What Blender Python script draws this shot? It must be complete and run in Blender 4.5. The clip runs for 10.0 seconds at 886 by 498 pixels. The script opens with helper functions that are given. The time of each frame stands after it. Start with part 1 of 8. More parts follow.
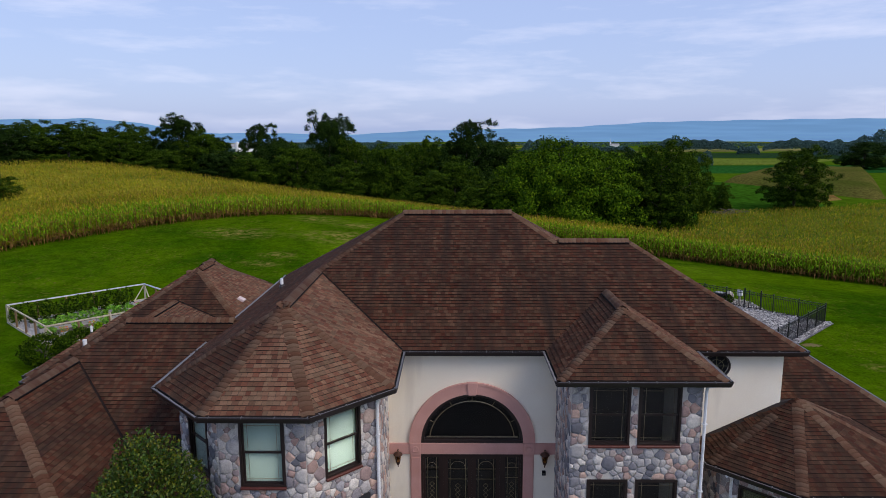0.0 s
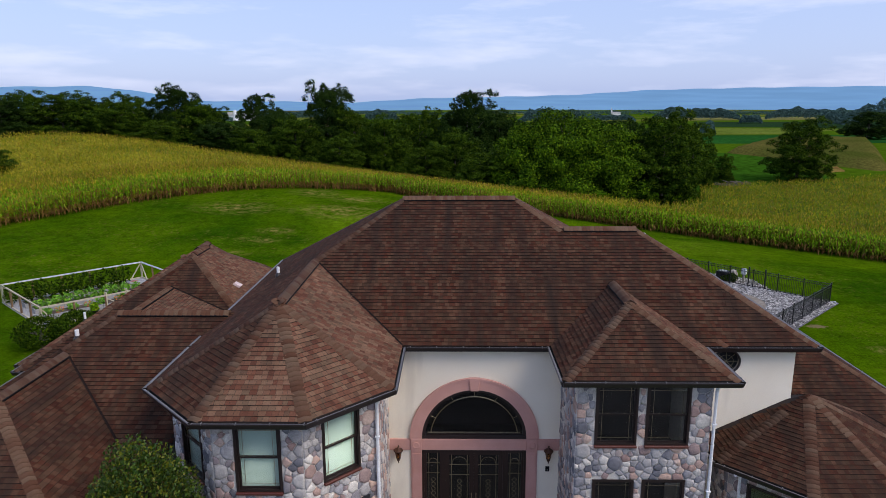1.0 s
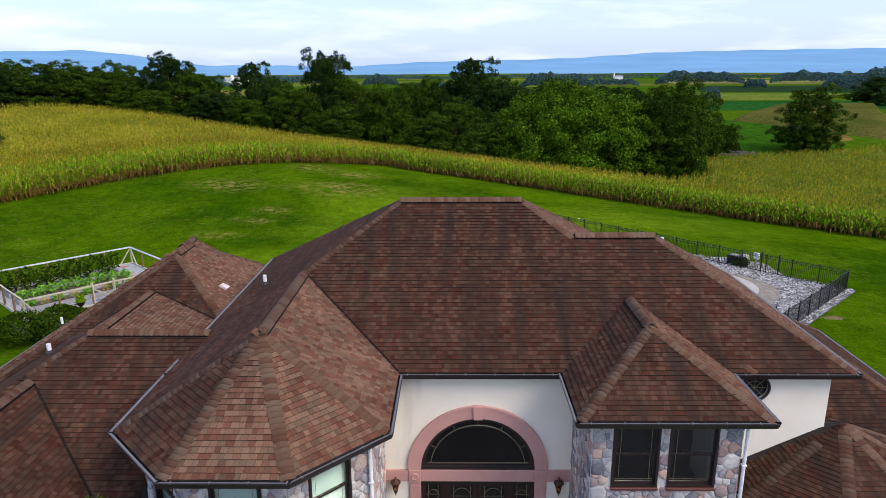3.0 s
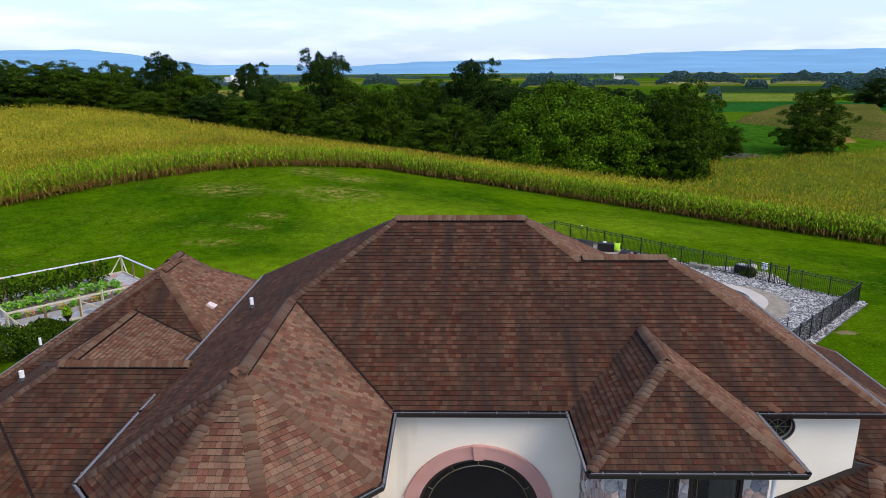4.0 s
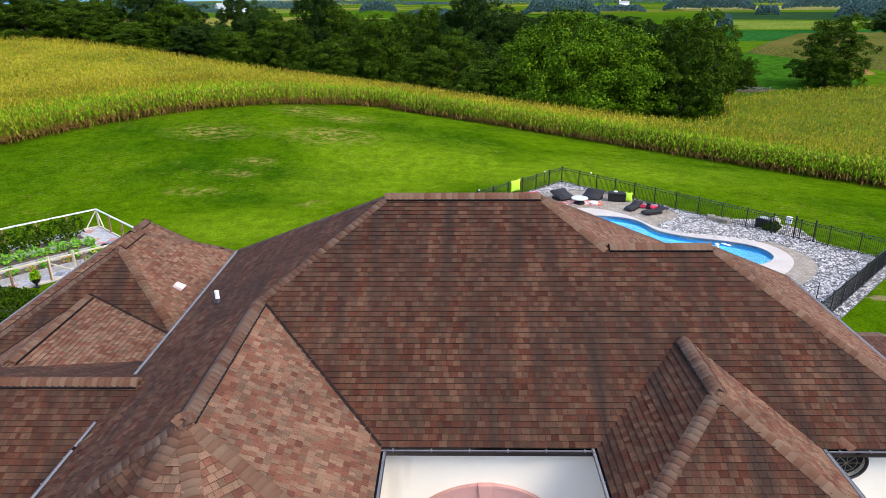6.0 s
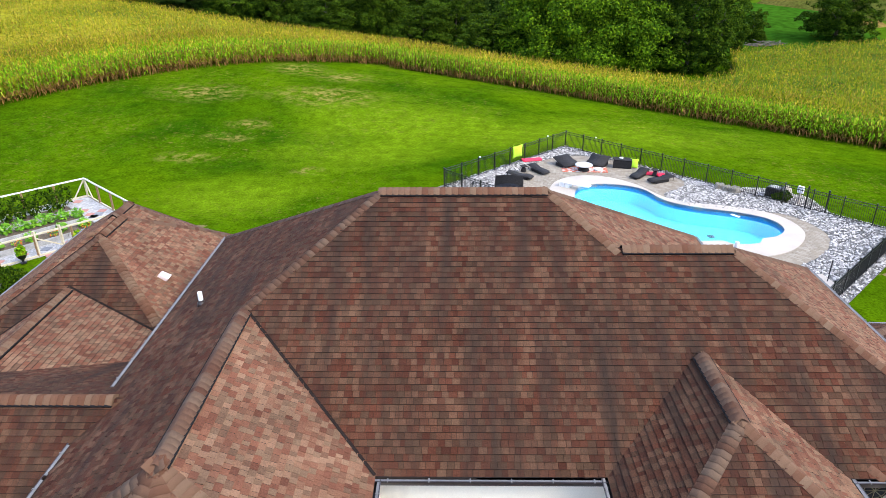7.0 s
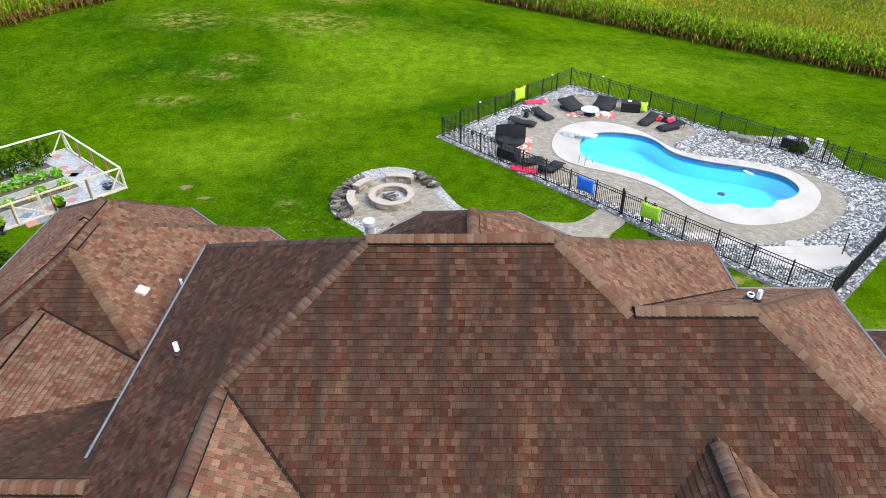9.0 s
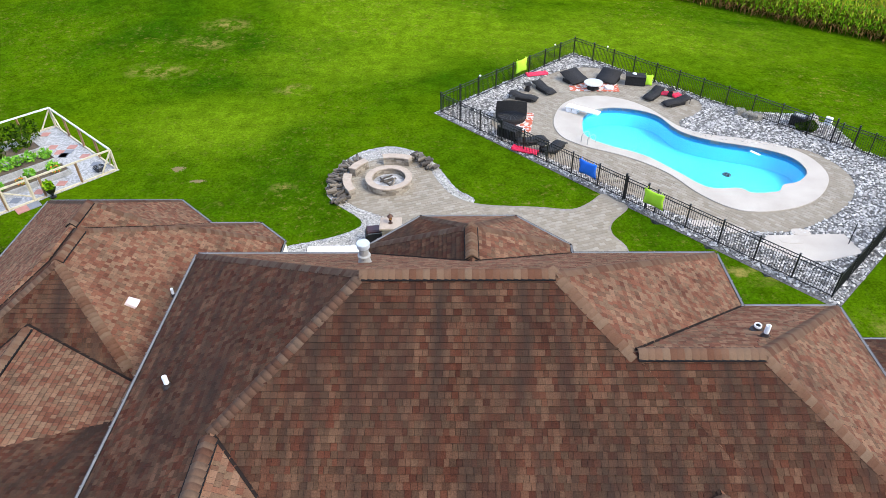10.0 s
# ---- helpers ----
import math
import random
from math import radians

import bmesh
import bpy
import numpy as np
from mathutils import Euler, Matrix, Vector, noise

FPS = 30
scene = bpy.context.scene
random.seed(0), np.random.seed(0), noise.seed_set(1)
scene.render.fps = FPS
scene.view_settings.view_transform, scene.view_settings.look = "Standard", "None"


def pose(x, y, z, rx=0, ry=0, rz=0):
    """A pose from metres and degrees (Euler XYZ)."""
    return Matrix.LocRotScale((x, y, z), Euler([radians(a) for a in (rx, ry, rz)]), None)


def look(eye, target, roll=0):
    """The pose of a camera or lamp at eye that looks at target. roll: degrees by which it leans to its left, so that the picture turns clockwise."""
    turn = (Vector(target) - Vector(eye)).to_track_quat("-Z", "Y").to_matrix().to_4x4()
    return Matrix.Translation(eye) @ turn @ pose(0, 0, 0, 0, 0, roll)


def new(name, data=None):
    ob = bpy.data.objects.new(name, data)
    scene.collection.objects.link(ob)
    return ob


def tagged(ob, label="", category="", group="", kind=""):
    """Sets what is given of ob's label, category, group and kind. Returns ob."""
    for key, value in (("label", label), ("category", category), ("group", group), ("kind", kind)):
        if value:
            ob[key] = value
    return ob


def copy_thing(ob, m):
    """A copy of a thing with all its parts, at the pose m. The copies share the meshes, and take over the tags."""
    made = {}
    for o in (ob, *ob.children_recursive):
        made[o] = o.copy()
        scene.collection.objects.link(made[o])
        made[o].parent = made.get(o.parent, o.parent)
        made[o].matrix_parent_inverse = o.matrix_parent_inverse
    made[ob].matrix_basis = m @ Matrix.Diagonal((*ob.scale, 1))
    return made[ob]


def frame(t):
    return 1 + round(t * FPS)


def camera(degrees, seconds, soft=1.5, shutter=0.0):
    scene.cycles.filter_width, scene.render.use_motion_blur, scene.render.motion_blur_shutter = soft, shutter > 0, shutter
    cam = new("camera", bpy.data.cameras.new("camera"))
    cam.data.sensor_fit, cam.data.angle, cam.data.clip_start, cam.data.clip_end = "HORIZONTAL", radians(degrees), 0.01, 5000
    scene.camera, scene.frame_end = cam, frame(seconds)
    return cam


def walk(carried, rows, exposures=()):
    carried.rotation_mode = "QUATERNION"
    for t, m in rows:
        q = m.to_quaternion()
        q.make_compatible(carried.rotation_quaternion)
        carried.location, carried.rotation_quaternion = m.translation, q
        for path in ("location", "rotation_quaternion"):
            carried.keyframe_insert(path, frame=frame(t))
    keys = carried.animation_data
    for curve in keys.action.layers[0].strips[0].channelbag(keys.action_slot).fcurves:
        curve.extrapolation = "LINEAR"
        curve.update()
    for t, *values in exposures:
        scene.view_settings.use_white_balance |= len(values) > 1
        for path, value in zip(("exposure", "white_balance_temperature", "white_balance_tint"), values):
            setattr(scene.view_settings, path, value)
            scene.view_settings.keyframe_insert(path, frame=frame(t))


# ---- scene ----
cam = camera(67.2, 10.0, 0.6)
PATH = [
    (0, (0.141, 0.531, 13.115), (0.11, 2.502, 12.776), -0.2),
    (0.5, (0.097, 0.887, 13.389), (0.066, 2.853, 13.022), -0.2),
    (1, (0.076, 1.419, 13.656), (0.046, 3.372, 13.226), -0.2),
    (1.5, (0.042, 1.95, 13.939), (0.012, 3.887, 13.44), -0.3),
    (2, (0.032, 2.491, 14.185), (0.0, 4.42, 13.656), -0.4),
    (2.5, (0.036, 3.063, 14.391), (0.004, 4.992, 13.861), -0.4),
    (4, (0.088, 5.185, 14.889), (0.056, 7.113, 14.358), -0.3),
    (4.5, (0.085, 6.135, 14.989), (0.053, 8.061, 14.451), -0.4),
    (5, (0.063, 7.044, 15.077), (0.031, 8.953, 14.481), -0.4),
    (5.5, (0.054, 7.983, 15.173), (0.022, 9.87, 14.512), -0.4),
    (7, (0.071, 10.535, 15.907), (0.038, 12.344, 15.054), -0.5),
    (7.5, (0.075, 11.293, 16.376), (0.042, 13.069, 15.458), -0.5),
    (8, (0.089, 12.051, 16.9), (0.056, 13.793, 15.918), -0.6),
    (8.5, (0.132, 12.826, 17.534), (0.098, 14.531, 16.489), -0.7),
    (9, (0.173, 13.568, 18.173), (0.139, 15.234, 17.067), -0.8),
    (9.5, (0.215, 14.324, 18.753), (0.18, 15.949, 17.587), -0.8),
    (10, (0.247, 15.144, 19.292), (0.212, 16.725, 18.068), -0.9),
]
EXPOSURES = [(0, -1.24, 6500, 15), (1, -1.1, 6500, 15), (2.5, -0.66, 6500, 15), (4.5, -0.58, 6500, 11), (5.5, -0.22, 6500, 12), (7, 0.28, 6500, 9), (8.5, 0.2, 6500, 3), (10, 0.06, 6500, 6)]
walk(cam, [(t, look(eye, target, roll)) for t, eye, target, roll in PATH], EXPOSURES)

# ---- sky, sun, exposure ----
SUN_TO = Vector((0.76, -0.46, 0.92)).normalized()
sun_data = bpy.data.lights.new("sun", "SUN")
sun_data.energy, sun_data.angle, sun_data.color = 4.6, radians(32), (1.0, 0.92, 0.80)
sun = new("sun", sun_data)
sun.matrix_world = look(SUN_TO * 60, (0, 0, 0))

world = bpy.data.worlds.new("world")
scene.world = world
world.use_nodes = True


def build_sky(tree):
    n, link = tree.nodes, tree.links.new
    n.clear()
    out, bg = n.new("ShaderNodeOutputWorld"), n.new("ShaderNodeBackground")
    sky = n.new("ShaderNodeTexSky")
    sky.sky_type, sky.sun_disc = "NISHITA", False
    sky.sun_elevation = math.asin(SUN_TO.z)
    sky.sun_rotation = math.atan2(SUN_TO.x, SUN_TO.y)
    sky.air_density, sky.dust_density, sky.ozone_density = 1.0, 1.6, 1.5
    co = n.new("ShaderNodeTexCoord")
    mp = n.new("ShaderNodeMapping")
    mp.inputs["Scale"].default_value = (1.5, 1.5, 9.0)
    mp.inputs["Location"].default_value = (0.4, 0.1, 0.35)
    ns = n.new("ShaderNodeTexNoise")
    ns.inputs["Scale"].default_value, ns.inputs["Detail"].default_value, ns.inputs["Roughness"].default_value = 2.6, 7.0, 0.6
    rp = n.new("ShaderNodeValToRGB")
    rp.color_ramp.elements[0].position, rp.color_ramp.elements[1].position = 0.50, 0.74
    mx = n.new("ShaderNodeMix")
    mx.data_type = "RGBA"
    mx.inputs[7].default_value = SKY_CLOUD
    veil = n.new("ShaderNodeMix")
    veil.data_type = "RGBA"
    veil.inputs[0].default_value = 0.55
    veil.inputs[7].default_value = SKY_VEIL
    sc = n.new("ShaderNodeMath")
    sc.operation = "MULTIPLY"
    sc.inputs[1].default_value = 0.38
    link(co.outputs["Generated"], mp.inputs["Vector"])
    link(mp.outputs["Vector"], ns.inputs["Vector"])
    link(ns.outputs["Fac"], rp.inputs["Fac"])
    link(rp.outputs["Color"], sc.inputs[0])
    link(sky.outputs["Color"], veil.inputs[6])
    link(veil.outputs[2], mx.inputs[6])
    link(sc.outputs[0], mx.inputs[0])
    link(mx.outputs[2], bg.inputs["Color"])
    bg.inputs["Strength"].default_value = 0.245
    link(bg.outputs["Background"], out.inputs["Surface"])


SKY_CLOUD, SKY_VEIL = (9.6, 9.8, 11.0, 1), (5.5, 7.1, 11.4, 1)
build_sky(world.node_tree)

# ---- materials ----


def ramp_stops(node, stops):
    el = node.color_ramp.elements
    while len(el) < len(stops):
        el.new(0.5)
    for e, (p, c) in zip(el, stops):
        e.position, e.color = p, (*c, 1)


def material(name, stops, scale=3.0, rough=0.8, metal=0.0, bump=0.2, fine=40.0, vary=0.25, source="noise", stretch=(1, 1, 1), spec=0.5, wear=None, dist=0.02):
    """Principled surface: colour from a ramp over a coarse source (noise, each object's or island's own value), a finer grain over it, and a bump."""
    m = bpy.data.materials.new(name)
    m.use_nodes = True
    t = m.node_tree
    n, link = t.nodes, t.links.new
    p = n["Principled BSDF"]
    p.inputs["Roughness"].default_value, p.inputs["Metallic"].default_value = rough, metal
    p.inputs["Specular IOR Level"].default_value = spec
    co = n.new("ShaderNodeTexCoord")
    mp = n.new("ShaderNodeMapping")
    mp.inputs["Scale"].default_value = stretch
    geo = n.new("ShaderNodeNewGeometry")
    link(geo.outputs["Position"], mp.inputs["Vector"])
    coarse = n.new("ShaderNodeTexNoise")
    coarse.inputs["Scale"].default_value, coarse.inputs["Detail"].default_value = scale, 5.0
    link(mp.outputs["Vector"], coarse.inputs["Vector"])
    ramp = n.new("ShaderNodeValToRGB")
    ramp_stops(ramp, stops)
    if source == "island":
        link(geo.outputs["Random Per Island"], ramp.inputs["Fac"])
    elif source == "object":
        oi = n.new("ShaderNodeObjectInfo")
        link(oi.outputs["Random"], ramp.inputs["Fac"])
    else:
        link(coarse.outputs["Fac"], ramp.inputs["Fac"])
    grain = n.new("ShaderNodeTexNoise")
    grain.inputs["Scale"].default_value, grain.inputs["Detail"].default_value = fine, 4.0
    link(mp.outputs["Vector"], grain.inputs["Vector"])
    if source == "noise":
        link(grain.outputs["Fac"], (mr := n.new("ShaderNodeMapRange")).inputs["Value"])
    else:
        add = n.new("ShaderNodeMath")
        add.operation = "ADD"
        link(grain.outputs["Fac"], add.inputs[0])
        link(coarse.outputs["Fac"], add.inputs[1])
        half = n.new("ShaderNodeMath")
        half.operation = "MULTIPLY"
        half.inputs[1].default_value = 0.5
        link(add.outputs[0], half.inputs[0])
        link(half.outputs[0], (mr := n.new("ShaderNodeMapRange")).inputs["Value"])
    mr.inputs["From Min"].default_value, mr.inputs["From Max"].default_value = 0.3, 0.7
    mr.inputs["To Min"].default_value, mr.inputs["To Max"].default_value = 1 - vary, 1 + vary
    mul = n.new("ShaderNodeMix")
    mul.data_type, mul.blend_type = "RGBA", "MULTIPLY"
    mul.inputs[0].default_value = 1.0
    link(ramp.outputs["Color"], mul.inputs[6])
    link(mr.outputs["Result"], mul.inputs[7])
    colour = mul.outputs[2]
    if wear:
        wc, wscale, lo, hi, wst = wear
        wm = n.new("ShaderNodeMapping")
        wm.inputs["Scale"].default_value = wst
        link(geo.outputs["Position"], wm.inputs["Vector"])
        wn = n.new("ShaderNodeTexNoise")
        wn.inputs["Scale"].default_value, wn.inputs["Detail"].default_value = wscale, 6.0
        link(wm.outputs["Vector"], wn.inputs["Vector"])
        wr = n.new("ShaderNodeMapRange")
        wr.inputs["From Min"].default_value, wr.inputs["From Max"].default_value = lo, hi
        link(wn.outputs["Fac"], wr.inputs["Value"])
        wx = n.new("ShaderNodeMix")
        wx.data_type = "RGBA"
        link(wr.outputs["Result"], wx.inputs[0])
        link(colour, wx.inputs[6])
        wx.inputs[7].default_value = (*wc, 1)
        colour = wx.outputs[2]
    link(colour, p.inputs["Base Color"])
    if bump:
        b = n.new("ShaderNodeBump")
        b.inputs["Strength"].default_value, b.inputs["Distance"].default_value = bump, dist
        link(grain.outputs["Fac"], b.inputs["Height"])
        link(b.outputs["Normal"], p.inputs["Normal"])
    return m


def plain(name, c, rough=0.5, metal=0.0, vary=0.12, scale=4.0, **k):
    lo, hi = tuple(v * 0.88 for v in c), tuple(min(1, v * 1.1) for v in c)
    return material(name, [(0.3, lo), (0.7, hi)], scale=scale, rough=rough, metal=metal, vary=vary, **k)


SHINGLE = [(0.0, (0.0874, 0.0357, 0.0221)), (0.14, (0.1254, 0.051, 0.0306)), (0.28, (0.1492, 0.0777, 0.0467)), (0.42, (0.1826, 0.1043, 0.064)), (0.56, (0.1284, 0.0785, 0.0477)), (0.7, (0.0998, 0.0557, 0.0344)), (0.84, (0.1397, 0.0567, 0.0334)), (1.0, (0.1683, 0.1033, 0.063))]
# darkened palette: stained slopes, and painted shade for faces turned from the sun
WORN_SHADED = [(p, (c[0] ** 1.14 * 0.68, c[1] ** 1.14 * 0.65, c[2] ** 1.14 * 0.66)) for p, c in SHINGLE]
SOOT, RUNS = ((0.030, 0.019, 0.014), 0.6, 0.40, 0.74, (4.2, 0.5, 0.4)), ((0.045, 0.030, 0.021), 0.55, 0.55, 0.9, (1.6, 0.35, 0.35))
m_shingle = material("asphalt_shingle", SHINGLE, scale=0.9, rough=0.95, bump=0.5, fine=34, vary=0.36, source="island", spec=0.08, wear=RUNS)
m_shingle_piece = material("asphalt_shingle_piece", SHINGLE, scale=0.9, rough=0.95, bump=0.5, fine=34, vary=0.36, source="object", spec=0.08, wear=RUNS)
m_shingle_stained_shaded = material("stained_shaded_shingle", WORN_SHADED, scale=0.9, rough=0.95, bump=0.5, fine=34, vary=0.42, source="island", spec=0.08, wear=SOOT)
m_shingle_stained_shaded_piece = material("stained_shaded_shingle_piece", WORN_SHADED, scale=0.9, rough=0.95, bump=0.5, fine=34, vary=0.42, source="object", spec=0.08, wear=SOOT)
m_cap = material("ridge_cap_shingle", [(0.0, (0.088, 0.040, 0.024)), (0.35, (0.108, 0.058, 0.036)), (0.7, (0.122, 0.072, 0.046)), (1.0, (0.130, 0.083, 0.054))], scale=1.5, rough=0.92, fine=90, vary=0.2, source="object", bump=0.3, spec=0.08)
# underlay, and the painted shadow line on the lower edge of each shingle
m_felt_shadow = plain("underlay_and_course_shadow", (0.020, 0.013, 0.010), 0.95)
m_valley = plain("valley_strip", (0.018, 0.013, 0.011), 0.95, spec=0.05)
m_vent_black = plain("black_ridge_vent", (0.012, 0.011, 0.011), 0.9, spec=0.1)
m_stucco = material("cream_stucco", [(0.3, (0.86, 0.77, 0.61)), (0.7, (0.90, 0.83, 0.68))], scale=0.8, rough=0.9, fine=120, vary=0.06, bump=0.25, spec=0.3, wear=((0.58, 0.51, 0.41), 0.7, 0.58, 0.9, (1.5, 1.5, 0.3)))
m_pink = material("rose_stucco_trim", [(0.3, (0.52, 0.27, 0.225)), (0.7, (0.58, 0.32, 0.27))], scale=1.5, rough=0.85, fine=110, vary=0.08, bump=0.2, spec=0.3)
m_mortar = plain("mortar", (0.56, 0.52, 0.46), 0.95, bump=0.4)
STONES = [(0.0, (0.13, 0.13, 0.145)), (0.16, (0.24, 0.235, 0.25)), (0.34, (0.46, 0.43, 0.40)), (0.46, (0.55, 0.38, 0.30)), (0.57, (0.33, 0.22, 0.19)), (0.70, (0.24, 0.225, 0.235)), (0.86, (0.66, 0.61, 0.54)), (1.0, (0.33, 0.32, 0.33))]
m_stone = material("fieldstone", STONES, scale=5.0, rough=0.88, fine=28, vary=0.35, source="object", bump=0.6, spec=0.3)
m_stone_far = material("fieldstone_rest", STONES, scale=5.0, rough=0.88, fine=28, vary=0.35, source="island", bump=0.6, spec=0.3)
m_gutter = plain("brown_gutter", (0.026, 0.019, 0.018), 0.35, vary=0.2, bump=0)
m_soffit = plain("brown_soffit", (0.04, 0.028, 0.024), 0.6)
m_metal = plain("bare_aluminium", (0.30, 0.29, 0.275), 0.6, 0.1, bump=0)
m_guard = plain("weathered_gutter_guard", (0.15, 0.145, 0.14), 0.6, 0.1, bump=0)
m_white = plain("white_plastic", (0.80, 0.80, 0.79), 0.45, bump=0)
m_frame = plain("dark_brown_window_frame", (0.022, 0.013, 0.011), 0.4, bump=0)
m_sill = plain("mahogany_sill", (0.10, 0.025, 0.016), 0.4, vary=0.25, fine=30, bump=0.05)
m_door = material("dark_mahogany_door", [(0.3, (0.016, 0.008, 0.006)), (0.7, (0.030, 0.014, 0.010))], scale=3, rough=0.4, stretch=(6, 6, 0.7), vary=0.25, fine=30, bump=0.1)
m_lead = plain("brass_came", (0.32, 0.28, 0.18), 0.35, 0.8, bump=0)
m_blind = material("pale_green_window_shade", [(0.3, (0.58, 0.73, 0.64)), (0.7, (0.64, 0.79, 0.70))], scale=1.2, rough=0.8, fine=60, vary=0.05, bump=0.05, stretch=(1, 1, 6))
# near-black that holds the darkness of the rooms
m_dark_room = plain("unlit_room_black", (0.012, 0.012, 0.014), 0.9)


def glass_material(name, tint, rough=0.03):
    m = bpy.data.materials.new(name)
    m.use_nodes = True
    t = m.node_tree
    p = t.nodes["Principled BSDF"]
    p.inputs["Base Color"].default_value = (*tint, 1)
    p.inputs["Roughness"].default_value = rough
    p.inputs["Transmission Weight"].default_value = 1.0
    p.inputs["IOR"].default_value = 1.45
    return m


m_glass = glass_material("window_glass", (0.9, 0.95, 0.93))
m_amber = glass_material("amber_lantern_glass", (0.75, 0.33, 0.09), 0.2)
m_copper = plain("aged_copper", (0.09, 0.045, 0.03), 0.5, 0.6)


def lawn_material():
    m = bpy.data.materials.new("lawn_grass")
    m.use_nodes = True
    t = m.node_tree
    n, link = t.nodes, t.links.new
    p = n["Principled BSDF"]
    p.inputs["Roughness"].default_value = 0.95
    p.inputs["Specular IOR Level"].default_value = 0.0
    geo = n.new("ShaderNodeNewGeometry")

    def noise_at(scale, detail=5.0, stretch=(1, 1, 1), rot=0.0, rough=0.55):
        mp = n.new("ShaderNodeMapping")
        mp.inputs["Scale"].default_value, mp.inputs["Rotation"].default_value = stretch, (0, 0, rot)
        ns = n.new("ShaderNodeTexNoise")
        ns.inputs["Scale"].default_value, ns.inputs["Detail"].default_value, ns.inputs["Roughness"].default_value = scale, detail, rough
        link(geo.outputs["Position"], mp.inputs["Vector"])
        link(mp.outputs["Vector"], ns.inputs["Vector"])
        return ns.outputs["Fac"]

    def ranged(v, a, b, c=0.0, d=1.0):
        mr = n.new("ShaderNodeMapRange")
        for k, x in zip(("From Min", "From Max", "To Min", "To Max"), (a, b, c, d)):
            mr.inputs[k].default_value = x
        link(v, mr.inputs["Value"])
        return mr.outputs["Result"]

    def mixed(fac, a, b, mode="MIX"):
        mx = n.new("ShaderNodeMix")
        mx.data_type, mx.blend_type = "RGBA", mode
        if isinstance(fac, float):
            mx.inputs[0].default_value = fac
        else:
            link(fac, mx.inputs[0])
        for k, c in ((6, a), (7, b)):
            if isinstance(c, tuple):
                mx.inputs[k].default_value = (*c, 1)
            else:
                link(c, mx.inputs[k])
        return mx.outputs[2]

    base = mixed(ranged(noise_at(0.07, 6, rough=0.6), 0.36, 0.62), LAWN_DARK, LAWN_LIGHT)
    for px, py, rx, ry in THIN_TURF:
        off, ln = n.new("ShaderNodeMapping"), n.new("ShaderNodeVectorMath")
        off.inputs["Location"].default_value, off.inputs["Scale"].default_value = (-px / rx, -py / ry, 0), (1 / rx, 1 / ry, 0)
        ln.operation = "LENGTH"
        link(geo.outputs["Position"], off.inputs["Vector"])
        link(off.outputs["Vector"], ln.inputs[0])
        wob, add = ranged(noise_at(0.16, 5), 0.3, 0.7, -0.3, 0.3), n.new("ShaderNodeMath")
        link(ln.outputs["Value"], add.inputs[0])
        link(wob, add.inputs[1])
        base = mixed(ranged(add.outputs[0], 1.15, 0.35, 0.0, 0.75), base, LAWN_PALE)
    tuft = ranged(noise_at(0.9, 8, rough=0.75), 0.32, 0.68, 0.66, 1.36)
    base = mixed(1.0, base, tuft, "MULTIPLY")
    blade = ranged(noise_at(6.0, 8, rough=0.85), 0.3, 0.7, 0.35, 1.65)
    base = mixed(1.0, base, blade, "MULTIPLY")
    dry = mixed(1.0, ranged(noise_at(0.09, 4, rot=0.3), 0.42, 0.70, 0.0, 0.8), ranged(noise_at(2.4, 7, rough=0.78), 0.55, 0.66), "MULTIPLY")
    base = mixed(dry, base, LAWN_DRY)
    speck = ranged(noise_at(1.1, 8, rough=0.78), 0.47, 0.60)
    for px, py, rx, ry in DRY_SPOTS:
        off = n.new("ShaderNodeMapping")
        off.inputs["Location"].default_value, off.inputs["Scale"].default_value = (-px / rx, -py / ry, 0), (1 / rx, 1 / ry, 0)
        link(geo.outputs["Position"], off.inputs["Vector"])
        ln = n.new("ShaderNodeVectorMath")
        ln.operation = "LENGTH"
        link(off.outputs["Vector"], ln.inputs[0])
        base = mixed(mixed(1.0, ranged(ln.outputs["Value"], 1.0, 0.15, 0.0, 0.8), speck, "MULTIPLY"), base, LAWN_DRY)
    ragged = ranged(noise_at(4.0, 7, rough=0.8), 0.3, 0.7, -0.7, 0.7)
    for px, py, rx, ry in SAND_SPOTS:
        off = n.new("ShaderNodeMapping")
        off.inputs["Location"].default_value, off.inputs["Scale"].default_value = (-px / rx, -py / ry, 0), (1 / rx, 1 / ry, 0)
        link(geo.outputs["Position"], off.inputs["Vector"])
        ln, sm = n.new("ShaderNodeVectorMath"), n.new("ShaderNodeMath")
        ln.operation = "LENGTH"
        link(off.outputs["Vector"], ln.inputs[0])
        link(ln.outputs["Value"], sm.inputs[0])
        link(ragged, sm.inputs[1])
        base = mixed(ranged(sm.outputs[0], 0.95, 0.75, 0.0, 0.9), base, LAWN_SAND)
    link(base, p.inputs["Base Color"])
    b = n.new("ShaderNodeBump")
    b.inputs["Strength"].default_value, b.inputs["Distance"].default_value = 0.5, 0.05
    link(noise_at(14, 4), b.inputs["Height"])
    link(b.outputs["Normal"], p.inputs["Normal"])
    return m


